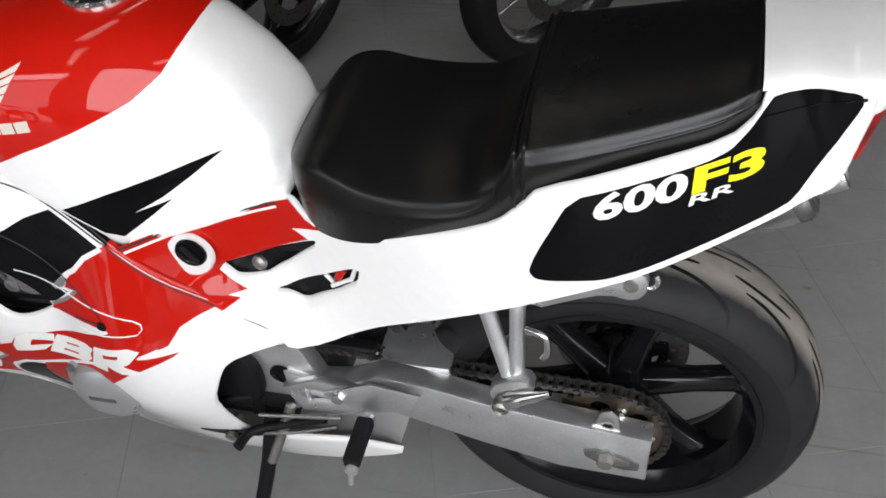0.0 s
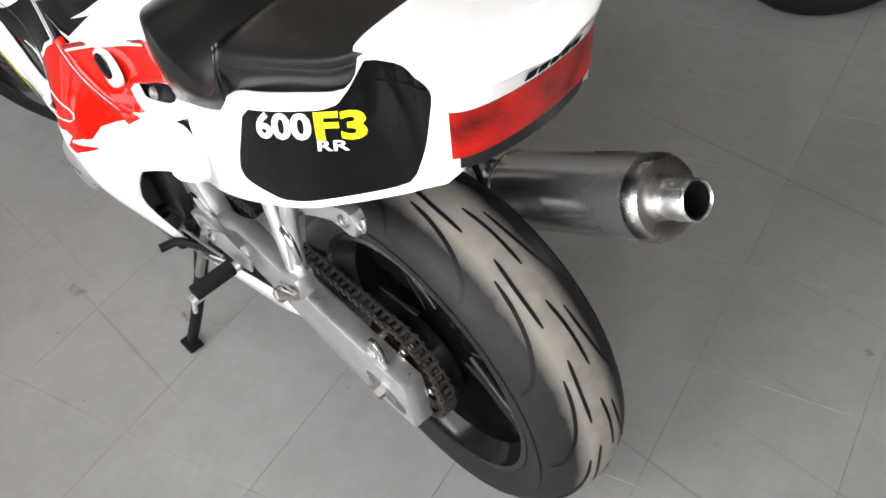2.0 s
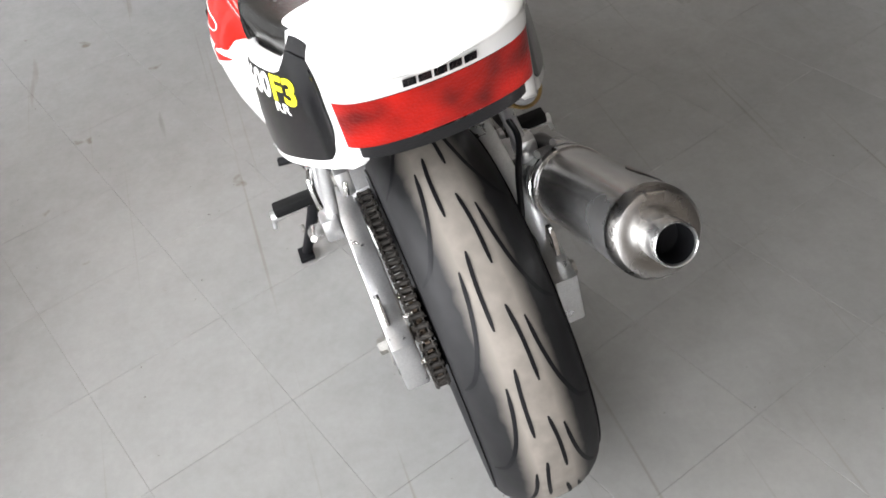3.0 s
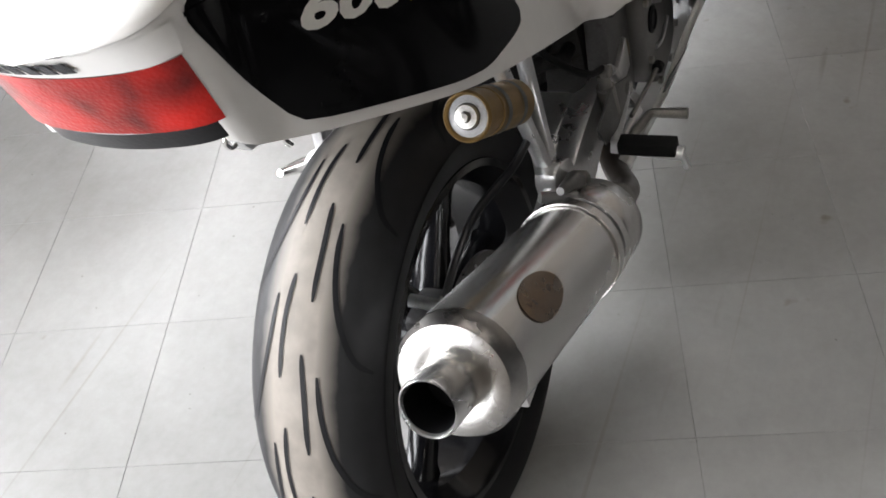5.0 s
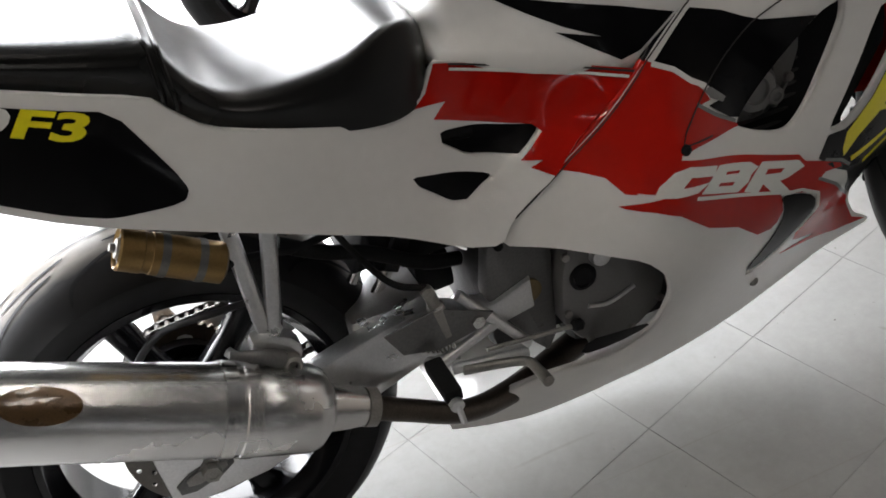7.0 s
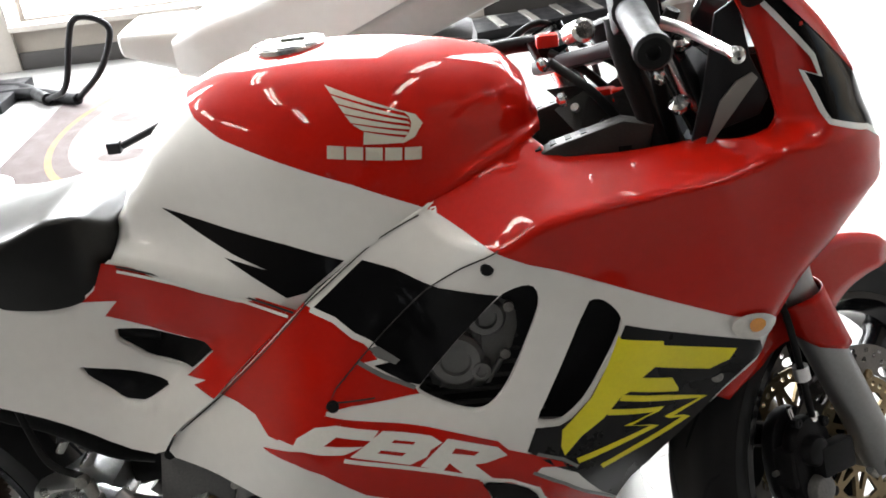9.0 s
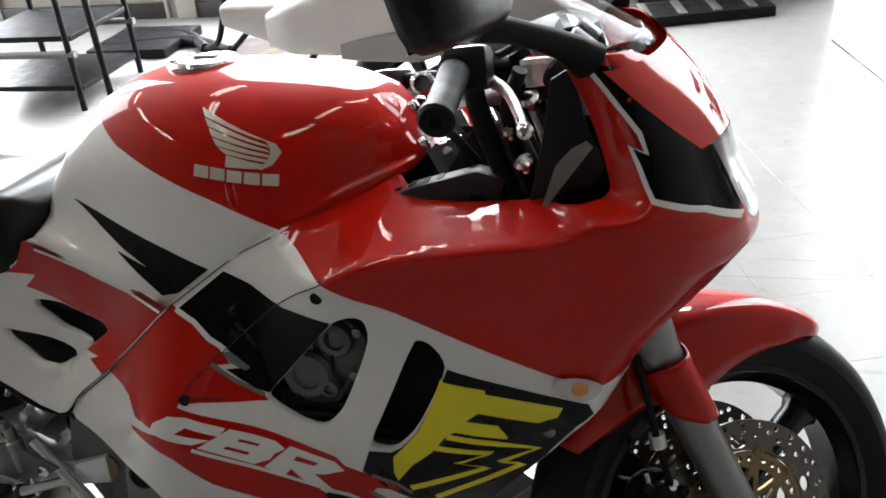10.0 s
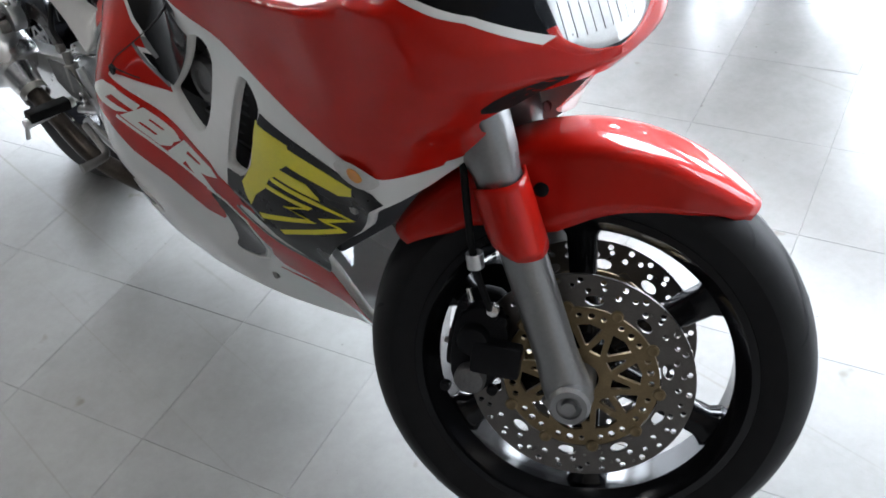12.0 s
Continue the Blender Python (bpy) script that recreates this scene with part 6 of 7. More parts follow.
for s in SIDES:
    lower = part("slider", lathe([(-.03, .020), (-.022, .029), (.012, .031), (.05, .0275), (.30, .0290), (.325, .034), (.378, .038), (.386, .036), (.387, .024)], leg_at(s, .300), leg_at(s, .9), 32), FORK, fork, "grey painted fork slider")
    p = leg_at(s, .295)
    part("axle_clamp", lathe([(-.034, .027), (.046, .027), (.051, .023), (.051, .016), (.048, .015), (.047, .010), (.054, .009), (.054, 0)], (1.405, s * .088, .295), (1.405, s, .295), 28), FORK, lower)
    part("clamp_bolt", tube([(1.372, s * .10, .28), (1.385, s * .10, .268)], .007, 8), STEEL, lower)
    part("stanchion", lathe([(.29, .0205), (.74, .0205)], leg_at(s, .300), leg_at(s, .9), 24), CHROME, fork, "chromed fork tube")
    part("dust_seal", lathe([(.387, .033), (.400, .033), (.406, .024)], leg_at(s, .300), leg_at(s, .9), 28), RUBBER, fork)
    part("sleeve", lathe([(.40, .030), (.56, .030), (.56, .022)], leg_at(s, .300), leg_at(s, .9), 24), DARK, fork)
    body = part("caliper", join(prism(rounded([(1.322, .352), (1.300, .392), (1.262, .394), (1.236, .368), (1.230, .318), (1.238, .266), (1.262, .246), (1.300, .256), (1.316, .296)], 1), s * .034, s * .058, .006),
                                prism(rounded([(1.318, .348), (1.296, .384), (1.264, .386), (1.242, .362), (1.238, .318), (1.244, .272), (1.264, .254), (1.296, .264), (1.310, .300)], 1), s * .064, s * .092, .008),
                                block((1.234, min(s * .040, s * .088), .290), (1.262, max(s * .040, s * .088), .346), .008), block((1.27, s * .1 - .012, .30), (1.335, s * .1 + .012, .345), .006)), DARK, fork, "dark front brake caliper")
    for x, z, r, paint in ((1.272, .284, .021, ALU_DULL), (1.270, .340, .022, DARK)):
        part("piston_housing", lathe([(0, r), (.012, r), (.017, r * .86), (.020, r * .5), (.020, 0)], (x, s * .090, z), (x, s, z), 26), paint, body, "grey caliper piston cap" if paint is ALU_DULL else "dark caliper piston cap")
    for x, z in ((1.250, .384), (1.302, .372), (1.240, .262), (1.302, .270)):
        part("caliper_bolt", lathe([(0, .0075), (.008, .0075), (.009, .004), (.007, 0)], (x, s * .088, z), (x, s, z), 8), DARK, body)
    part("pad_pin", tube([(1.240, s * .060, .312), (1.226, s * .060, .312)], .004, 8), STEEL, body)
    part("bleed_nipple", tube([(1.258, s * .078, .384), (1.252, s * .080, .404)], .004, 8), CHROME, body, "bright bleed nipple")
    part("hose_clamp", lathe([(0, .011), (.020, .011)], (1.262, s * .104, .445), (1.250, s * .108, .50), 14), ALU, fork, "bright hose clamp")
    part("banjo_bolt", lathe([(0, .008), (.010, .008), (.012, 0)], (1.288, s * .082, .382), (1.288, s, .40), 8), CHROME, fork)
    part("brake_hose", tube([(1.29, s * .085, .37), (1.26, s * .105, .45), (1.235, s * .11, .56), (1.20, s * .08, .70)], .005, 8), RUBBER, fork)
    part("cap_nut", lathe([(0, .022), (.012, .022), (.014, .012), (.024, .011), (.024, 0)], leg_at(s, .945), leg_at(s, 1.2), 12), ALU, fork)
for z, t in ((.755, .028), (.925, .022)):
    c = leg_at(1, z)
    part("triple_clamp", block((c.x - .035, -.128, z - t / 2), (c.x + .030, .128, z + t / 2), .008), PLASTIC, fork, "cast triple clamp")
part("ignition_lock", lathe([(0, .022), (.03, .022), (.034, .015), (.034, 0)], (1.115, 0, .935), (1.10, 0, 1), 20), DARK, fork)
for s in SIDES:
    c = leg_at(s, .958)
    inner_end, outer_end = Vector((.987, s * .191, .953)), Vector((.929, s * .282, .894))
    bar = part("clip_on_bar", tube([c, c + Vector((-.045, s * .045, .004)), inner_end, inner_end.lerp(outer_end, .9)], .011, 12), DARK, fork, "black clip-on handlebar")
    part("bar_clamp", lathe([(-.016, .030), (.016, .030)], c, leg_at(s, 1.2), 24), BLACK_PAINT, bar)
    part("switch_box", block((-.026, -.022, -.024), (.026, .022, .026), .009, Matrix.Translation(c.lerp(inner_end, .78)) @ Matrix.Rotation(radians(s * 32), 4, "Z")), PLASTIC, bar, "black switch housing")
    along_grip = (outer_end - inner_end).normalized()
    part("grip", lathe([(0, .0175), (.004, .021), (.007, .0175), (.100, .0170), (.106, .0205), (.114, .0205), (.118, .017), (.117, .008), (.112, .007), (.112, 0)], inner_end, inner_end + along_grip, 22), RUBBER, bar, "black rubber grip with an end ring")
    ball = Vector((1.020, s * .301, .881))
    part("lever", tube([Vector((1.035, s * .150, .945)), Vector((1.040, s * .205, .925)), Vector((1.030, s * .262, .898)), ball], [.009, .0065, .006, .006], 10), ALU, bar, "polished hand lever")
    part("lever_ball", lathe([(-.009, .002), (-.006, .0075), (0, .0095), (.006, .0075), (.009, .002)], ball, ball + along_grip, 14), CHROME, bar, "polished lever end")
    part("cable", tube([c + Vector((-.04, s * .05, .01)), c + Vector((.03, s * .04, .03)), c + Vector((.09, s * .02, -.04)), c + Vector((.06, 0, -.16))], .005, 8), RUBBER, bar)
part("master_cylinder", lathe([(0, .010), (.004, .014), (.046, .014), (.050, .011), (.060, .010), (.060, 0)], (.962, -.140, .943), (.985, -.080, .944), 18), CHROME, fork, "bright brake master cylinder")
resv = part("brake_reservoir", lathe([(0, .014), (.022, .017), (.026, .020), (.032, .020), (.034, .016), (.034, 0)], leg_at(-1, .93) + Vector((.0, -.045, .0)), leg_at(-1, .93) + Vector((.0, -.045, 1)), 24), PEARL, fork, "pale brake fluid reservoir")
part("lid_mark", block((-.012, -.006, 0), (.012, .006, .002), 0, Matrix.Translation(leg_at(-1, .93) + Vector((0, -.045, .0345)))), RED, resv)
for k in range(3):
    part("wiring", tube([(1.12, -.06 + k * .02, .90), (1.17, -.05 + k * .03, .93 + k * .01), (1.20, .02, .90), (1.21, .04, .84)], .005, 8), RUBBER, fork)

# front fender
fender = steered("front_fender", "glossy red front fender")
bm = bmesh.new()
rows = []
for a in np.linspace(56, 150, 44):
    drop = float(np.interp(a, (56, 62, 68, 74, 81, 88, 94, 100, 106, 113, 119, 126, 132, 137, 147, 150), (.002, .008, .024, .036, .049, .060, .070, .080, .088, .088, .078, .056, .043, .037, .012, .004)))
    w = float(np.interp(a, (56, 61, 72, 100, 140, 150), (.024, .046, .067, .075, .071, .060)))
    rad = .312 + .010 * math.sin(radians((a - 56) * 180 / 94))
    row = []
    for u in np.linspace(-1, 1, 25):
        k = min(abs(u) / .66, 1)
        y = math.copysign(w * math.sin(k * math.pi / 2), u)
        r = rad - .022 * k ** 3 - drop * max(0, (abs(u) - .66) / .34)
        row.append(bm.verts.new((FRONT_C[0] + r * math.cos(radians(a)), y, FRONT_C[2] + r * math.sin(radians(a)))))
    rows.append(row)
for a, b in zip(rows, rows[1:]):
    for k in range(24):
        bm.faces.new((a[k], a[k + 1], b[k + 1], b[k]))
bmesh.ops.recalc_face_normals(bm, faces=bm.faces[:])
bmesh.ops.solidify(bm, geom=bm.faces[:], thickness=-.003)
shell = part("shell", bm, RED, fender, "glossy red fender shell")
for s in SIDES:
    bm = bmesh.new()
    rows = []
    for v in np.linspace(0, 1, 10):
        row = []
        for u in np.linspace(-1, 1, 17):
            low, high = np.interp(u, (-1, -.5, 0, .5, 1), (.512, .486, .476, .482, .498)), np.interp(u, (-1, -.5, 0, .5, 1), (.540, .552, .562, .572, .584))
            z = low + (high - low) * v
            c = leg_at(s, z)
            a = radians(105 * u)
            row.append(bm.verts.new((c.x + .0385 * math.sin(a), c.y + s * .0385 * math.cos(a), z)))
        rows.append(row)
    for a, b in zip(rows, rows[1:]):
        for k in range(16):
            bm.faces.new((a[k], a[k + 1], b[k + 1], b[k]))
    bmesh.ops.recalc_face_normals(bm, faces=bm.faces[:])
    bmesh.ops.solidify(bm, geom=bm.faces[:], thickness=.003)
    part("stay", bm, RED, fender, "red fender stay wrapped round the fork")
    part("stay_bolt", lathe([(0, .010), (.004, .010), (.006, .006), (.006, 0)], (1.325, s * .073, .550), (1.325, s, .550), 14), DARK, fender)

# ---- the room ----


def floor_vinyl():
    """Pale grey vinyl: marbled grain, a slight shade of its own for each tile, worn patches, thin scuffs and small brown stains."""
    m, n, l, b = principled("vinyl_floor_tile")
    geo = n.new("ShaderNodeNewGeometry")
    oi = n.new("ShaderNodeObjectInfo")

    def noise(scale, detail, rough=0.55, stretch=None):
        t = n.new("ShaderNodeTexNoise")
        t.inputs["Scale"].default_value, t.inputs["Detail"].default_value, t.inputs["Roughness"].default_value = scale, detail, rough
        if stretch:
            mp = n.new("ShaderNodeMapping")
            mp.inputs["Rotation"].default_value, mp.inputs["Scale"].default_value = (0, 0, stretch[2]), (stretch[0], stretch[1], 1)
            l.new(geo.outputs["Position"], mp.inputs["Vector"])
            l.new(mp.outputs[0], t.inputs["Vector"])
        else:
            l.new(geo.outputs["Position"], t.inputs["Vector"])
        return t.outputs["Fac"]

    def ranged(value, a, z, lo, hi):
        r = n.new("ShaderNodeMapRange")
        for k, v in (("From Min", a), ("From Max", z), ("To Min", lo), ("To Max", hi)):
            r.inputs[k].default_value = v
        l.new(value, r.inputs["Value"])
        return r.outputs[0]

    def times(a, c):
        x = n.new("ShaderNodeMath")
        x.operation = "MULTIPLY"
        l.new(a, x.inputs[0])
        l.new(c, x.inputs[1])
        return x.outputs[0]

    shade = times(ranged(noise(55, 6, 0.7), 0.0, 1.0, 0.88, 1.12), ranged(noise(1.3, 1), 0.0, 1.0, 0.84, 1.16))
    shade = times(shade, ranged(oi.outputs["Random"], 0, 1, 0.985, 1.015))
    shade = times(shade, ranged(noise(13, 3, 0.6), 0.2, 0.8, 0.92, 1.08))
    mul = n.new("ShaderNodeMix")
    mul.data_type, mul.blend_type = "RGBA", "MULTIPLY"
    mul.inputs["Factor"].default_value = 1
    mul.inputs["A"].default_value = (0.29, 0.286, 0.278, 1)
    l.new(shade, mul.inputs["B"])
    out = mul.outputs["Result"]
    for value, a, z, most, colour in ((noise(9, 3), 0.70, 0.76, 0.55, (0.12, 0.075, 0.045)), (noise(7, 2, 0.5, (0.25, 2.6, 0.7)), 0.72, 0.80, 0.45, (0.10, 0.085, 0.07)),
                                      (noise(6, 2, 0.5, (0.22, 2.6, -0.9)), 0.72, 0.80, 0.45, (0.16, 0.105, 0.085)), (noise(5, 2, 0.5, (0.10, 9.0, 0.45)), 0.68, 0.76, 0.40, (0.15, 0.11, 0.08)), (noise(4, 2, 0.5, (0.12, 10.0, -0.5)), 0.68, 0.76, 0.35, (0.14, 0.115, 0.095)), (noise(60, 2), 0.735, 0.79, 0.7, (0.07, 0.055, 0.045))):
        mx = n.new("ShaderNodeMix")
        mx.data_type = "RGBA"
        l.new(ranged(value, a, z, 0, most), mx.inputs["Factor"])
        l.new(out, mx.inputs["A"])
        mx.inputs["B"].default_value = (*colour, 1)
        out = mx.outputs["Result"]
    l.new(out, b.inputs["Base Color"])
    b.inputs["Roughness"].default_value = 0.27
    b.inputs["Specular IOR Level"].default_value = 0.35
    bp = n.new("ShaderNodeBump")
    bp.inputs["Strength"].default_value, bp.inputs["Distance"].default_value = 0.02, 0.002
    l.new(noise(2.5, 1), bp.inputs["Height"])
    l.new(bp.outputs[0], b.inputs["Normal"])
    return m


FLOOR_TILE = floor_vinyl()
FLOOR_BASE = surface("dirty_tile_joint", (0.20, 0.18, 0.16), 0.7, vary=0.2, scale=9)
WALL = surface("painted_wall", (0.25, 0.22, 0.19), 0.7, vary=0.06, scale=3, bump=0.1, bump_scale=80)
# unseen south wall: darker copy of the wall paint that holds back bounce light
LOW_BOUNCE_WALL = surface("low_bounce_wall", (0.035, 0.034, 0.032), 0.7, vary=0.1, scale=3, bump=0.1, bump_scale=80)
CEIL = surface("ceiling_board", (0.05, 0.05, 0.05), 0.8, vary=0.05, scale=4)
floor = tagged(part("floor", block((-4.6, -9.2, -.10), (6.2, 4.2, -.0035)), FLOOR_BASE, None), "grey vinyl tiled shop floor", "floor", kind="structure")
T = .2975
ANG = 19.0
TP = Vector((.125, -.292, 0))
tb = bmesh.new()
bmesh.ops.create_cube(tb, size=1)
for v in tb.verts:
    v.co = Vector((v.co.x * (T - .0004), v.co.y * (T - .0004), -.0035 + (v.co.z + .5) * .0035))
bmesh.ops.bevel(tb, geom=[e for e in tb.edges if all(v.co.z > -.001 for v in e.verts)], offset=.0005, segments=1, affect="EDGES")
tile_mesh = mesh_of(tb, "floor_tile", FLOOR_TILE, False)
far = []
rot = Matrix.Rotation(radians(ANG), 4, "Z")
rng = random.Random(4)
for i in range(-30, 31):
    for j in range(-30, 31):
        c = TP + rot @ Vector(((i + .5) * T, (j + .5) * T, 0))
        if not (-4.45 < c.x < 6.05 and -5.6 < c.y < 4.05):
            continue
        if (c.x - .75) ** 2 / 2.6 ** 2 + c.y ** 2 / 2.45 ** 2 < 1:
            ob = new("floor_tile", tile_mesh)
            ob.parent = floor
            ob.matrix_local = Matrix.Translation(c + Vector((0, 0, rng.uniform(-.0003, 0)))) @ rot @ Matrix.Rotation(math.pi / 2 * rng.randrange(4), 4, "Z")
        else:
            far.append(c)
verts, faces = [], []
for c in far:
    k = len(verts)
    for dx, dy in ((-1, -1), (1, -1), (1, 1), (-1, 1)):
        verts.append(tuple(c + rot @ Vector((dx * (T / 2 - .0005), dy * (T / 2 - .0005), -.0002))))
    faces.append((k, k + 1, k + 2, k + 3))
me = bpy.data.meshes.new("far_tiles")
me.from_pydata(verts, [], faces)
me.materials.append(FLOOR_TILE)
ob = tagged(new("far_floor_tiles", me), kind="stuff")
ob.parent = floor


def wall(name, lo, hi, openings, axis, paint=WALL):
    """A wall box with rectangular openings (from, to, bottom, top) along its length."""
    a = 0 if axis == "x" else 1
    cuts = sorted(openings)
    pieces = []
    at = lo[a]
    for f, t, b, h in cuts:
        pieces.append((at, f, lo[2], hi[2]))
        pieces += [(f, t, lo[2], b), (f, t, h, hi[2])]
        at = t
    pieces.append((at, hi[a], lo[2], hi[2]))
    bms = []
    for p0, p1, z0, z1 in pieces:
        if p1 - p0 < .01 or z1 - z0 < .01:
            continue
        l, u = list(lo), list(hi)
        l[a], u[a], l[2], u[2] = p0, p1, z0, z1
        bms.append(block(l, u))
    return tagged(part(name, join(*bms), paint, None, smooth=False), "plain painted shop wall", "wall", kind="structure")


wall("wall_north", (-4.8, 3.95, 0), (6.2, 4.15, 5.0), [(-4.45, -2.78, .22, 4.30), (-1.40, .90, .22, 4.30), (1.95, 4.4, .02, 4.30)], "x")
# openings for the added east and west window lights, out of view
wall("wall_east", (6.0, -9.2, 0), (6.2, 3.95, 5.0), [(-.9, 2.7, .60, 2.70)], "y")
wall("wall_west", (-4.8, -9.2, 0), (-4.6, 3.95, 5.0), [(1.15, 3.88, .22, 4.30)], "y")
# out of view, near black to dim reflections and side light on the motorcycle
wall("wall_south", (-4.8, -9.4, 0), (6.2, -9.2, 5.0), [], "x", LOW_BOUNCE_WALL)
tagged(part("ceiling", block((-4.8, -9.4, 5.0), (6.2, 4.15, 5.1)), CEIL, None, smooth=False), "dark shop ceiling", "ceiling", kind="structure")


tagged(part("backdrop", block((-6.0, 4.9, -.5), (9.0, 4.95, 6.0)), OUTSIDE, None, smooth=False), "overexposed daylight outside the shop window", "backdrop", kind="structure")


FRAME_PAINT = surface("pale_frame_paint", (0.42, 0.39, 0.35), 0.5, vary=0.06, scale=6)
frame_1 = tagged(new("window_1"), "tall bright shop window in a pale painted frame", "window", kind="structure")
part("window_frame", block((-1.52, 3.925, .0), (-1.40, 3.948, 4.38), .004), FRAME_PAINT, frame_1)
part("window_frame", block((-1.60, 3.938, .0), (-1.575, 3.948, 4.38), .002), FRAME_PAINT, frame_1)
part("window_frame", block((.90, 3.925, .0), (1.02, 3.948, 4.38), .004), FRAME_PAINT, frame_1)
part("window_frame", block((-1.40, 3.925, 4.28), (.90, 3.948, 4.38), .004), FRAME_PAINT, frame_1)
part("window_sill", block((-1.40, 3.90, .205), (.90, 3.948, .235), .004), FRAME_PAINT, frame_1)
# unseen window, added so that the bodywork reflects more daylight
frame_2 = tagged(new("window_2"), "tall bright shop window in a pale painted frame", "window", kind="structure")
for x in (-4.57, -2.78):
    part("window_frame", block((x, 3.925, .0), (x + .12, 3.948, 4.38), .004), FRAME_PAINT, frame_2)
part("window_frame", block((-4.45, 3.925, 4.28), (-2.78, 3.948, 4.38), .004), FRAME_PAINT, frame_2)
part("window_sill", block((-4.45, 3.90, .205), (-2.78, 3.948, .235), .004), FRAME_PAINT, frame_2)
door = tagged(new("door_1"), "wide open shop doorway in a pale painted frame", "door", kind="structure")
part("door_frame", block((1.83, 3.925, .0), (1.95, 3.948, 4.38), .004), FRAME_PAINT, door)
part("door_frame", block((4.40, 3.925, .0), (4.52, 3.948, 4.38), .004), FRAME_PAINT, door)
# frame of the transom added for its light on the seat
part("added_transom_frame", block((1.95, 3.925, 4.28), (4.40, 3.948, 4.38), .004), FRAME_PAINT, door)
part("door_frame", block((1.95, 3.925, 3.40), (4.40, 3.948, 3.50), .004), FRAME_PAINT, door)
BASE_PAINT = surface("dark_baseboard", (0.03, 0.027, 0.025), 0.5, vary=0.2)
for x0, x1 in ((-2.66, -1.60), (-4.45, -2.78), (-1.40, .90), (1.02, 1.83), (4.52, 6.0)):
    tagged(part("baseboard", block((x0, 3.935, 0), (x1, 3.949, .09), .003), BASE_PAINT, None), "dark rubber baseboard", "trim", kind="structure")


def tube_light(at, turn):
    ob = tagged(new("ceiling_light"), "long fluorescent ceiling light", "light", "ceiling lights")
    part("housing", block((-.62, -.09, .0), (.62, .09, .05), .008), WHITE, ob)
    for y in (-.04, .04):
        part("tube", tube([(-.60, y, -.012), (.60, y, -.012)], .013, 10), TUBE_GLOW, ob, "lit fluorescent tube")
    for x in (-.5, .5):
        part("hanger", tube([(x, 0, .05), (x, 0, 1.46)], .004, 6), STEEL, ob)
    ob.matrix_world = pose(*at, 0, 0, turn)
    return ob


first = tube_light((-.6, -1.7, 3.54), 84)
for x, y in ((1.6, -1.7), (-2.8, -1.7), (-.6, .0), (1.6, .0), (-2.8, .0), (-.6, 1.7), (1.6, 1.7), (-2.8, 1.7)):
    copy_thing(first, pose(x, y, 3.54, 0, 0, 84))

# ---- other motorcycles and shop things round about ----


def wire_wheel(parent, c, radius, half, tyre_mat, rim_mat, spokes=18):
    """A wheel with crossed wire spokes about an axle along y."""
    ring_of(tyre_profile(radius, half, radius - .085, .035), "tyre", tyre_mat, parent, c, "black tyre", 64)
    rr = radius - .082
    ring_of([(half * .7, rr), (half * .7, rr - .012), (half * .3, rr - .022), (-half * .3, rr - .022), (-half * .7, rr - .012), (-half * .7, rr), (0, rr - .008)], "rim", rim_mat, parent, c, "bright rim", 64)
    ob = part("hub", lathe([(-.05, .03), (-.045, .045), (.045, .045), (.05, .03), (.05, 0), (-.05, 0)], (0, 0, 0), (0, 1, 0), 24, closed=True), rim_mat, parent)
    ob.location = c
    for k in range(spokes):
        a = 2 * math.pi * k / spokes
        b = a + (.5 if k % 2 else -.5)
        s = 1 if k % 4 < 2 else -1
        ob = part("spoke", tube([(.042 * math.cos(a), s * .04, .042 * math.sin(a)), ((rr - .018) * math.cos(b), 0, (rr - .018) * math.sin(b))], .0022, 6), rim_mat, parent)
        ob.location = c


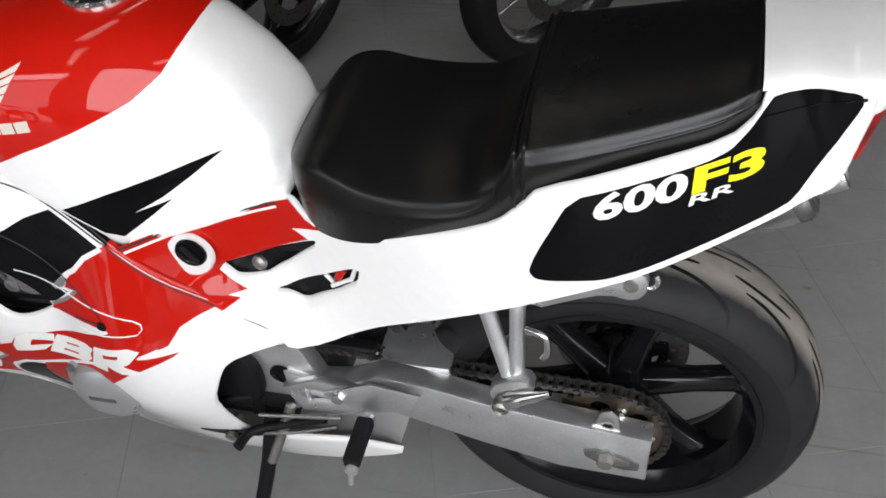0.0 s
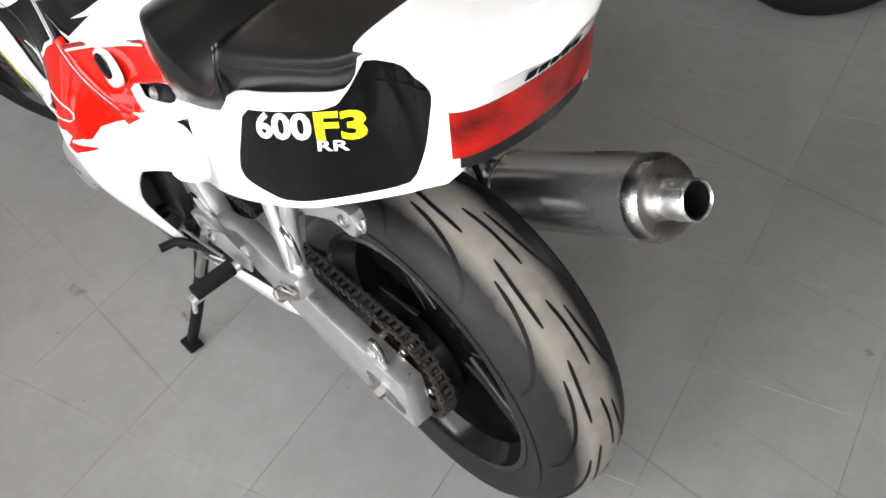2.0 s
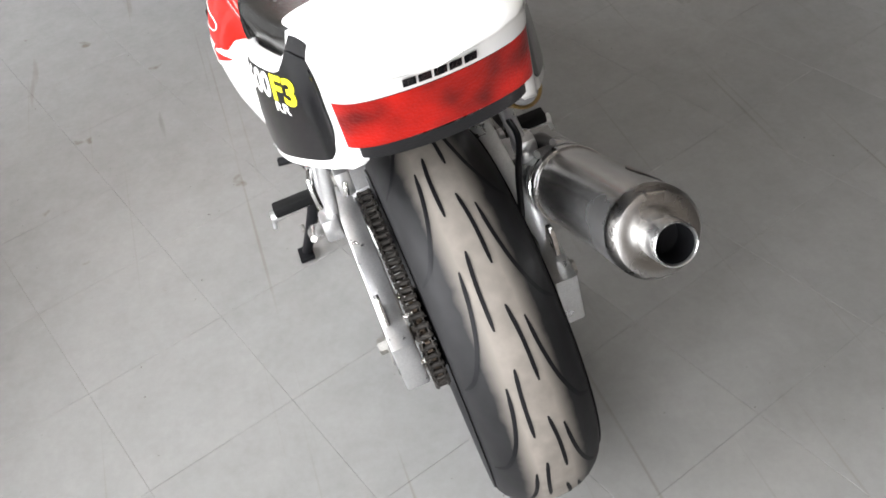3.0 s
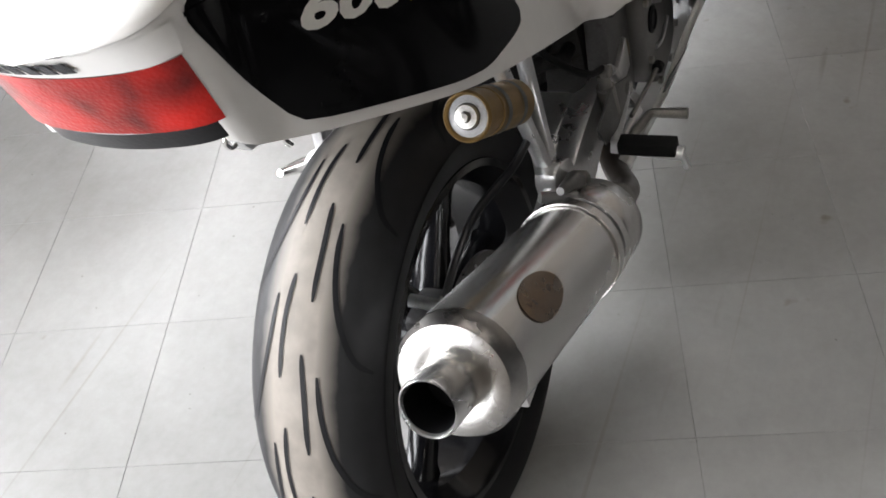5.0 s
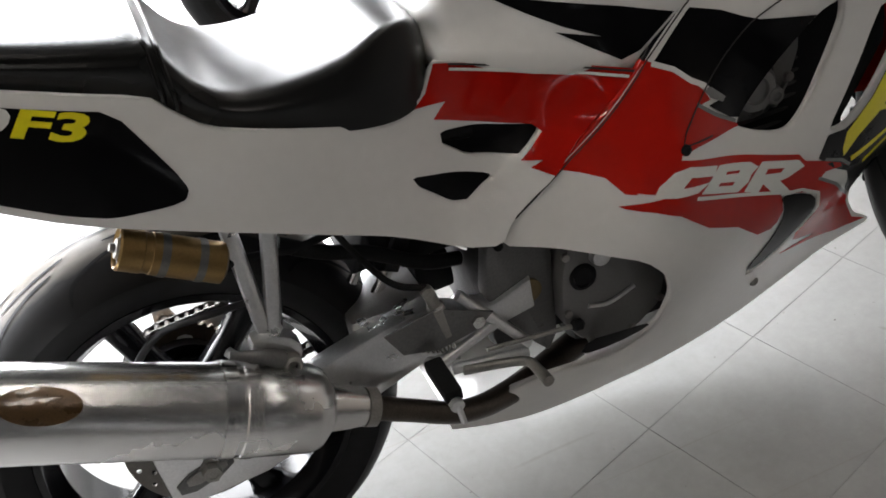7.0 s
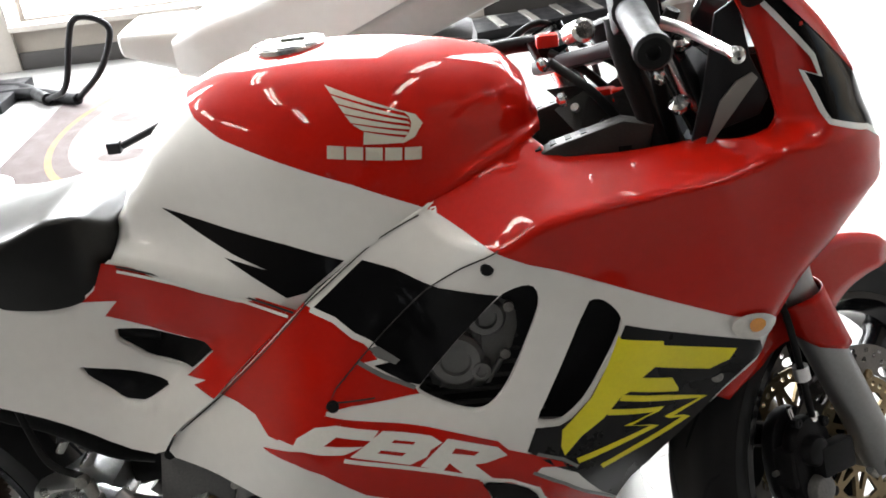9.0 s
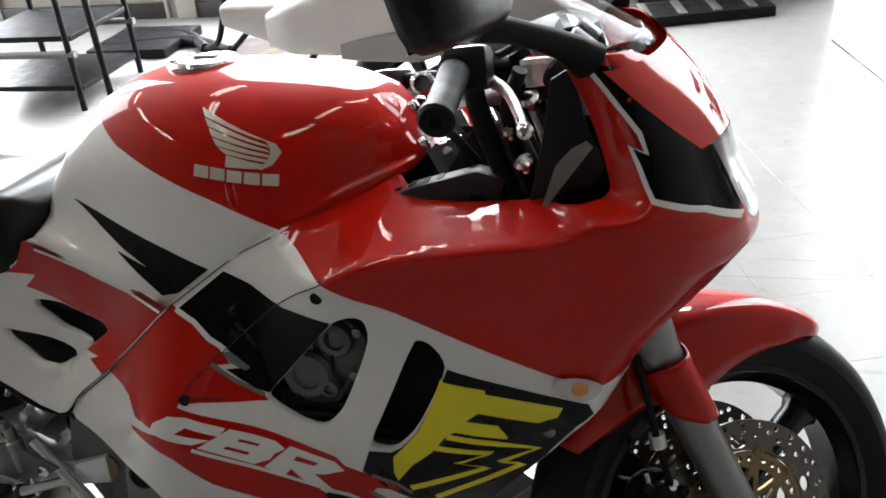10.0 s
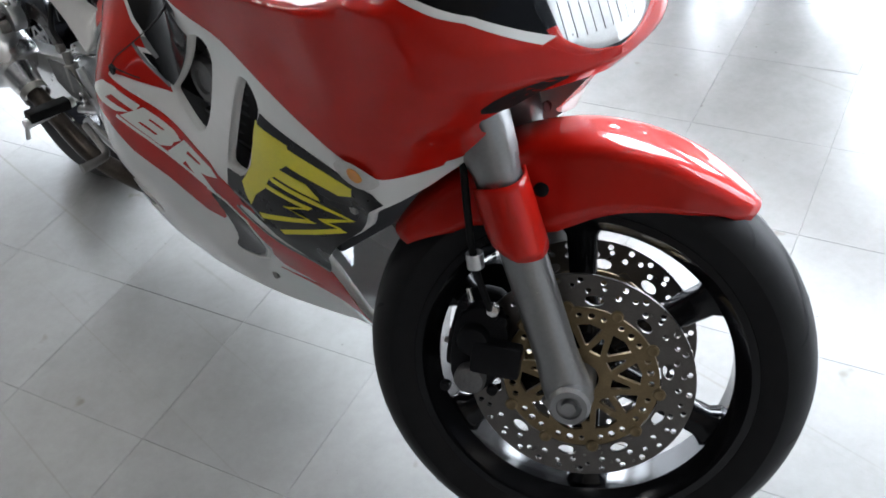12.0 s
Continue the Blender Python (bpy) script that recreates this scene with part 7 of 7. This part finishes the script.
def cruiser(at, turn, name_label, body, spoked):
    """A parked motorcycle seen only in part: wheels, fork, tank, seat, bars; x is ahead."""
    ob = tagged(new("parked_motorcycle"), name_label, "motorcycle", "parked motorcycles")
    for x, nm in ((0.75, "front_wheel"), (-.72, "rear_wheel")):
        w = new(nm)
        w.parent = ob
        if spoked:
            wire_wheel(w, (x, 0, .32), .32, .055, RUBBER, CHROME)
        else:
            ring_of(tyre_profile(.31, .06, .222, .04), "tyre", RUBBER, w, (x, 0, .31), "black tyre", 64)
            spoke_wheel(w, (x, 0, .31), .226, .05, .045, 6, 10)
        d = part("brake_disc", drilled_disc(.09, .14, .005, ((.105, 16, .004, 0), (.125, 16, .004, .5))), DISC, w, "drilled brake disc")
        d.location = (x, .062, .31)
    for s in SIDES:
        part("fork_leg", tube([(.75, s * .09, .32), (.55, s * .09, .80)], .026, 14), FORK if spoked else DARK, ob)
        part("rear_arm", tube([(-.72, s * .10, .32), (-.10, s * .10, .40)], .022, 10), DARK, ob)
        part("handlebar", tube([(.52, 0, .92), (.50, s * .15, .96), (.40, s * .33, .98)], .012, 10), CHROME, ob)
    bm = bmesh.new()
    bmesh.ops.create_uvsphere(bm, u_segments=24, v_segments=14, radius=1)
    for v in bm.verts:
        v.co = Vector((v.co.x * .30 + .18, v.co.y * .15 * (1 - .25 * v.co.x * -1), v.co.z * .13 + .80))
    part("tank", bm, body, ob, "painted tank")
    part("saddle", tube([(-.10, 0, .76), (-.35, 0, .74), (-.68, 0, .82)], [.11, .13, .09], 16, flat=.45), SEAT, ob)
    part("engine_block", block((-.22, -.17, .26), (.30, .17, .62), .05), ENGINE, ob)
    ring_of([(-.06, .335), (.06, .335), (.055, .342), (-.055, .342)], "mudguard", body, ob, (-.72, 0, .32), "rear mudguard")
    part("battery_box", block((-.30, -.10, .62), (-.10, .10, .72), .03), DARK, ob)
    ob.matrix_world = pose(*at, 0, 0, turn) @ pose(0, 0, 0, -8)
    return ob


cruiser((.963, -2.225, 0), 70, "black sports motorcycle parked across the aisle", BLACK_PAINT, False)
cruiser((-.08, -2.225, 0), 50, "dark cruiser with wire wheels parked across the aisle", BLACK_PAINT, True)

# white motorcycle behind, its tail rising ahead
tour = tagged(new("touring_motorcycle"), "white touring motorcycle with a black lever beside the window", "motorcycle")
w = new("rear_wheel")
w.parent = tour
ring_of(tyre_profile(.29, .06, .20, .045), "tyre", RUBBER, w, (.56, 1.74, .29), "black tyre", 64)
spoke_wheel(w, (.56, 1.74, .29), .205, .05, .05, 6, 10)


def tail_body(x0, x1, low, high, y0, y1, square):
    """A long body panel from x0 to x1; low and high are heights at even steps, square its corners' firmness."""
    bm = bmesh.new()
    rows = []
    for t in np.linspace(0, 1, 30):
        k = np.linspace(0, 1, len(low))
        lo, hi = np.interp(t, k, low), np.interp(t, k, high)
        end = min(1, .82 + t * 3, .80 + (1 - t) * 3)
        cy, cz, ry, rz = (y0 + y1) / 2, (lo + hi) / 2, (y1 - y0) / 2 * end, (hi - lo) / 2 * end
        rows.append([bm.verts.new((x0 + (x1 - x0) * t, cy + ry * math.copysign(abs(math.cos(a)) ** square, math.cos(a)), cz + rz * math.copysign(abs(math.sin(a)) ** square, math.sin(a)))) for a in np.linspace(0, 2 * math.pi, 41)[:-1]])
    for a, b in zip(rows, rows[1:]):
        for k in range(40):
            bm.faces.new((a[k], a[(k + 1) % 40], b[(k + 1) % 40], b[k]))
    bm.faces.new(rows[0])
    bm.faces.new(rows[-1])
    bmesh.ops.recalc_face_normals(bm, faces=bm.faces[:])
    return sharpen(bm, 40)


part("side_case", tail_body(.10, 1.30, (.515, .50, .50, .57, .66, .76), (.66, .72, .80, .88, .94, .96), 1.55, 1.92, .42), GLOSS_GREY, tour, "large white body panel")
part("tail_tip", tail_body(-.06, .13, (.60, .56, .525), (.665, .665, .665), 1.60, 1.86, .4), GLOSS_GREY, tour, "white tail tip")
# grey strip puts the shade of the white body's lower half into colour
part("underside_shade_panel", tail_body(.34, 1.28, (.505, .495, .57, .66, .75), (.56, .60, .70, .79, .86), 1.535, 1.60, .5), PANEL_GREY, tour, "grey panel for the shaded underside of the body")
part("lever", tube([(.32, 1.62, .455), (.20, 1.60, .465), (.10, 1.60, .43), (-.05, 1.60, .372), (-.12, 1.60, .345)], .011, 10), DARK, tour, "black lever")
part("lever", tube([(.20, 1.60, .465), (.25, 1.62, .54)], .010, 10), DARK, tour)
part("lever_end", block((-.165, 1.585, .325), (-.125, 1.615, .36), .005), DARK, tour)
part("engine_block", block((.60, 1.62, .20), (.95, 1.88, .55), .05), ENGINE, tour)
part("tail_lamp", lathe([(0, .055), (.03, .05), (.05, 0)], (.22, 1.80, .83), (.22, 1.0, .86), 20), RED, tour, "red round lamp")
part("lamp_stalk", tube([(.24, 1.80, .83), (.30, 1.78, .72)], .012, 8), DARK, tour)

# paddock stand on the floor by the window
pad = tagged(new("paddock_stand"), "black tubular paddock stand lying on the floor", "stand")
part("handle", tube([(-1.02, 3.25, .03), (-.86, 3.10, .12), (-.77, 3.06, .33), (-.73, 3.05, .41), (-.68, 3.05, .425), (-.61, 3.05, .40), (-.585, 3.05, .34), (-.68, 3.08, .18), (-.86, 3.20, .03)], .014, 10), DARK, pad, "bent black handle")
part("foot_tube", tube([(-1.62, 3.30, .03), (-1.20, 3.40, .03), (-.86, 3.20, .03)], .028, 10), DARK, pad)
part("foot_tube", tube([(-1.55, 3.55, .03), (-1.25, 3.50, .03), (-1.02, 3.25, .03)], .028, 10), DARK, pad)
part("foot_plate", block((-1.66, 3.20, .0), (-1.22, 3.62, .05), .01), DARK, pad)

# dirt bike at the door
dirt = tagged(new("dirt_bike"), "dirt bike with white wheels standing by the open door", "motorcycle")
for x in (0, 1.35):
    w = new("wheel")
    w.parent = dirt
    c = (x, 0, .34)
    wire_wheel(w, c, .335, .045, RUBBER, WHITE_VINYL, 24)
    kn = bmesh.new()
    bmesh.ops.create_cube(kn, size=1)
    for v in kn.verts:
        v.co = Vector((v.co.x * .016, v.co.y * .022, v.co.z * .018))
    kme = mesh_of(kn, "knob", RUBBER, False)
    for k in range(40):
        for y, o in ((-.028, 0), (.0, .5), (.028, 0)):
            ko = new("knob", kme)
            ko.parent = w
            ko.matrix_local = Matrix.Translation(c) @ pose(0, 0, 0, 0, (k + o) * 9, 0) @ pose(.338 - abs(y) * .35, y, 0, 0, 90, 0)
part("frame_tube", tube([(0, .07, .34), (.25, .08, .85), (.6, .08, .88), (1.35, .06, .36)], .02, 10), WHITE, dirt)
part("saddle", tube([(.45, 0, .92), (.85, 0, .92), (1.25, 0, .98)], [.07, .10, .06], 12, flat=.5), SEAT, dirt)
part("engine_block", block((.40, -.11, .32), (.85, .11, .70), .04), ENGINE, dirt)
dirt.matrix_world = pose(2.43, 3.50, 0, 0, 0, 24)

# rug with a round emblem, stand and rack by the window
RUG = surface("worn_rug", (0.05, 0.035, 0.033), 0.95, vary=0.12, scale=14, bump=0.4, bump_scale=700)
RUG_MARK = surface("rug_emblem_weave", (0.115, 0.085, 0.078), 0.95, vary=0.12, scale=14, bump=0.4, bump_scale=700)
RUG_RING = surface("rug_gold_weave", (0.13, 0.075, 0.022), 0.95, vary=0.12, scale=14, bump=0.4, bump_scale=700)
rug = tagged(new("rug"), "brown rug with a round pale emblem on the floor", "rug")
part("field", block((-.95, 2.08, .0), (.03, 3.50, .006), .002), RUG, rug)
for r0, r1, m, z in ((.47, .50, RUG_RING, .0068), (.0, .40, RUG_MARK, .0068)):
    bm = bmesh.new()
    n = 48
    vs = [[bm.verts.new((-.40 + r * .84 * math.cos(2 * math.pi * k / n), 2.80 + r * 1.38 * math.sin(2 * math.pi * k / n), z)) for k in range(n)] for r in (max(r0, .001), r1)]
    for k in range(n):
        bm.faces.new((vs[0][k], vs[0][(k + 1) % n], vs[1][(k + 1) % n], vs[1][k]))
    part("emblem_ring" if r0 else "emblem", bm, m, rug, "woven emblem in plain rings")
for dx, dy, rr in ((-.10, .10, .14), (.14, -.05, .11), (-.05, -.20, .10)):
    bm = bmesh.new()
    bm.faces.new([bm.verts.new((-.40 + dx + rr * math.cos(a), 2.78 + dy * 1.6 + rr * .6 * math.sin(a), .0076)) for a in np.linspace(0, 2 * math.pi, 21)[:-1]])
    part("emblem_shape", bm, RUG, rug, "plain dark shape in the emblem")

pole = tagged(new("display_stand"), "thin black pole on a round metal base", "stand")
part("base", lathe([(0, .12), (.015, .12), (.03, .10), (.032, .02), (.032, 0)], (-.93, 2.25, 0), (-.93, 2.25, 1), 32), STEEL, pole)
part("pole", tube([(-.93, 2.25, .02), (-.97, 2.28, 1.25)], .014, 10), DARK, pole)
rack = tagged(new("metal_rack"), "low dark rack with steel bars against the wall", "rack")
for y in (2.5, 3.0):
    for x in (-1.75, -1.25):
        part("post", tube([(x, y, 0), (x, y, .62)], .014, 8), DARK, rack)
    for z in (.25, .60):
        part("rail", tube([(-1.78, y, z), (-1.22, y, z)], .016, 8), ALU_DULL, rack)
for x in (-1.75, -1.25):
    part("end_rail", tube([(x, 2.5, .60), (x, 3.0, .60)], .014, 8), ALU_DULL, rack)
part("shelf", block((-1.76, 2.52, .30), (-1.24, 2.98, .325), .004), DARK, rack, "dark shelf")
part("shelf", block((-1.76, 2.52, .08), (-1.24, 2.98, .105), .004), DARK, rack, "dark shelf")
ramp = tagged(new("loading_ramp"), "black folded loading ramp lying on the floor", "ramp")
part("plank", block((-.5, -.12, .0), (.5, .12, .05), .01), DARK, ramp)
for k in range(6):
    part("rung", block((-.42 + k * .16, -.11, .05), (-.38 + k * .16, .11, .058), .003), STEEL, ramp)
ramp.matrix_world = pose(1.15, 3.62, 0, 0, 0, 14)
strip = part("door_track", block((-.55, -.012, 0), (.9, .012, .006), .002), STEEL, None)
tagged(strip, "worn metal threshold strip on the floor", "trim", kind="structure")
strip.matrix_world = pose(2.02, 2.72, 0.0, 0, 0, -75)
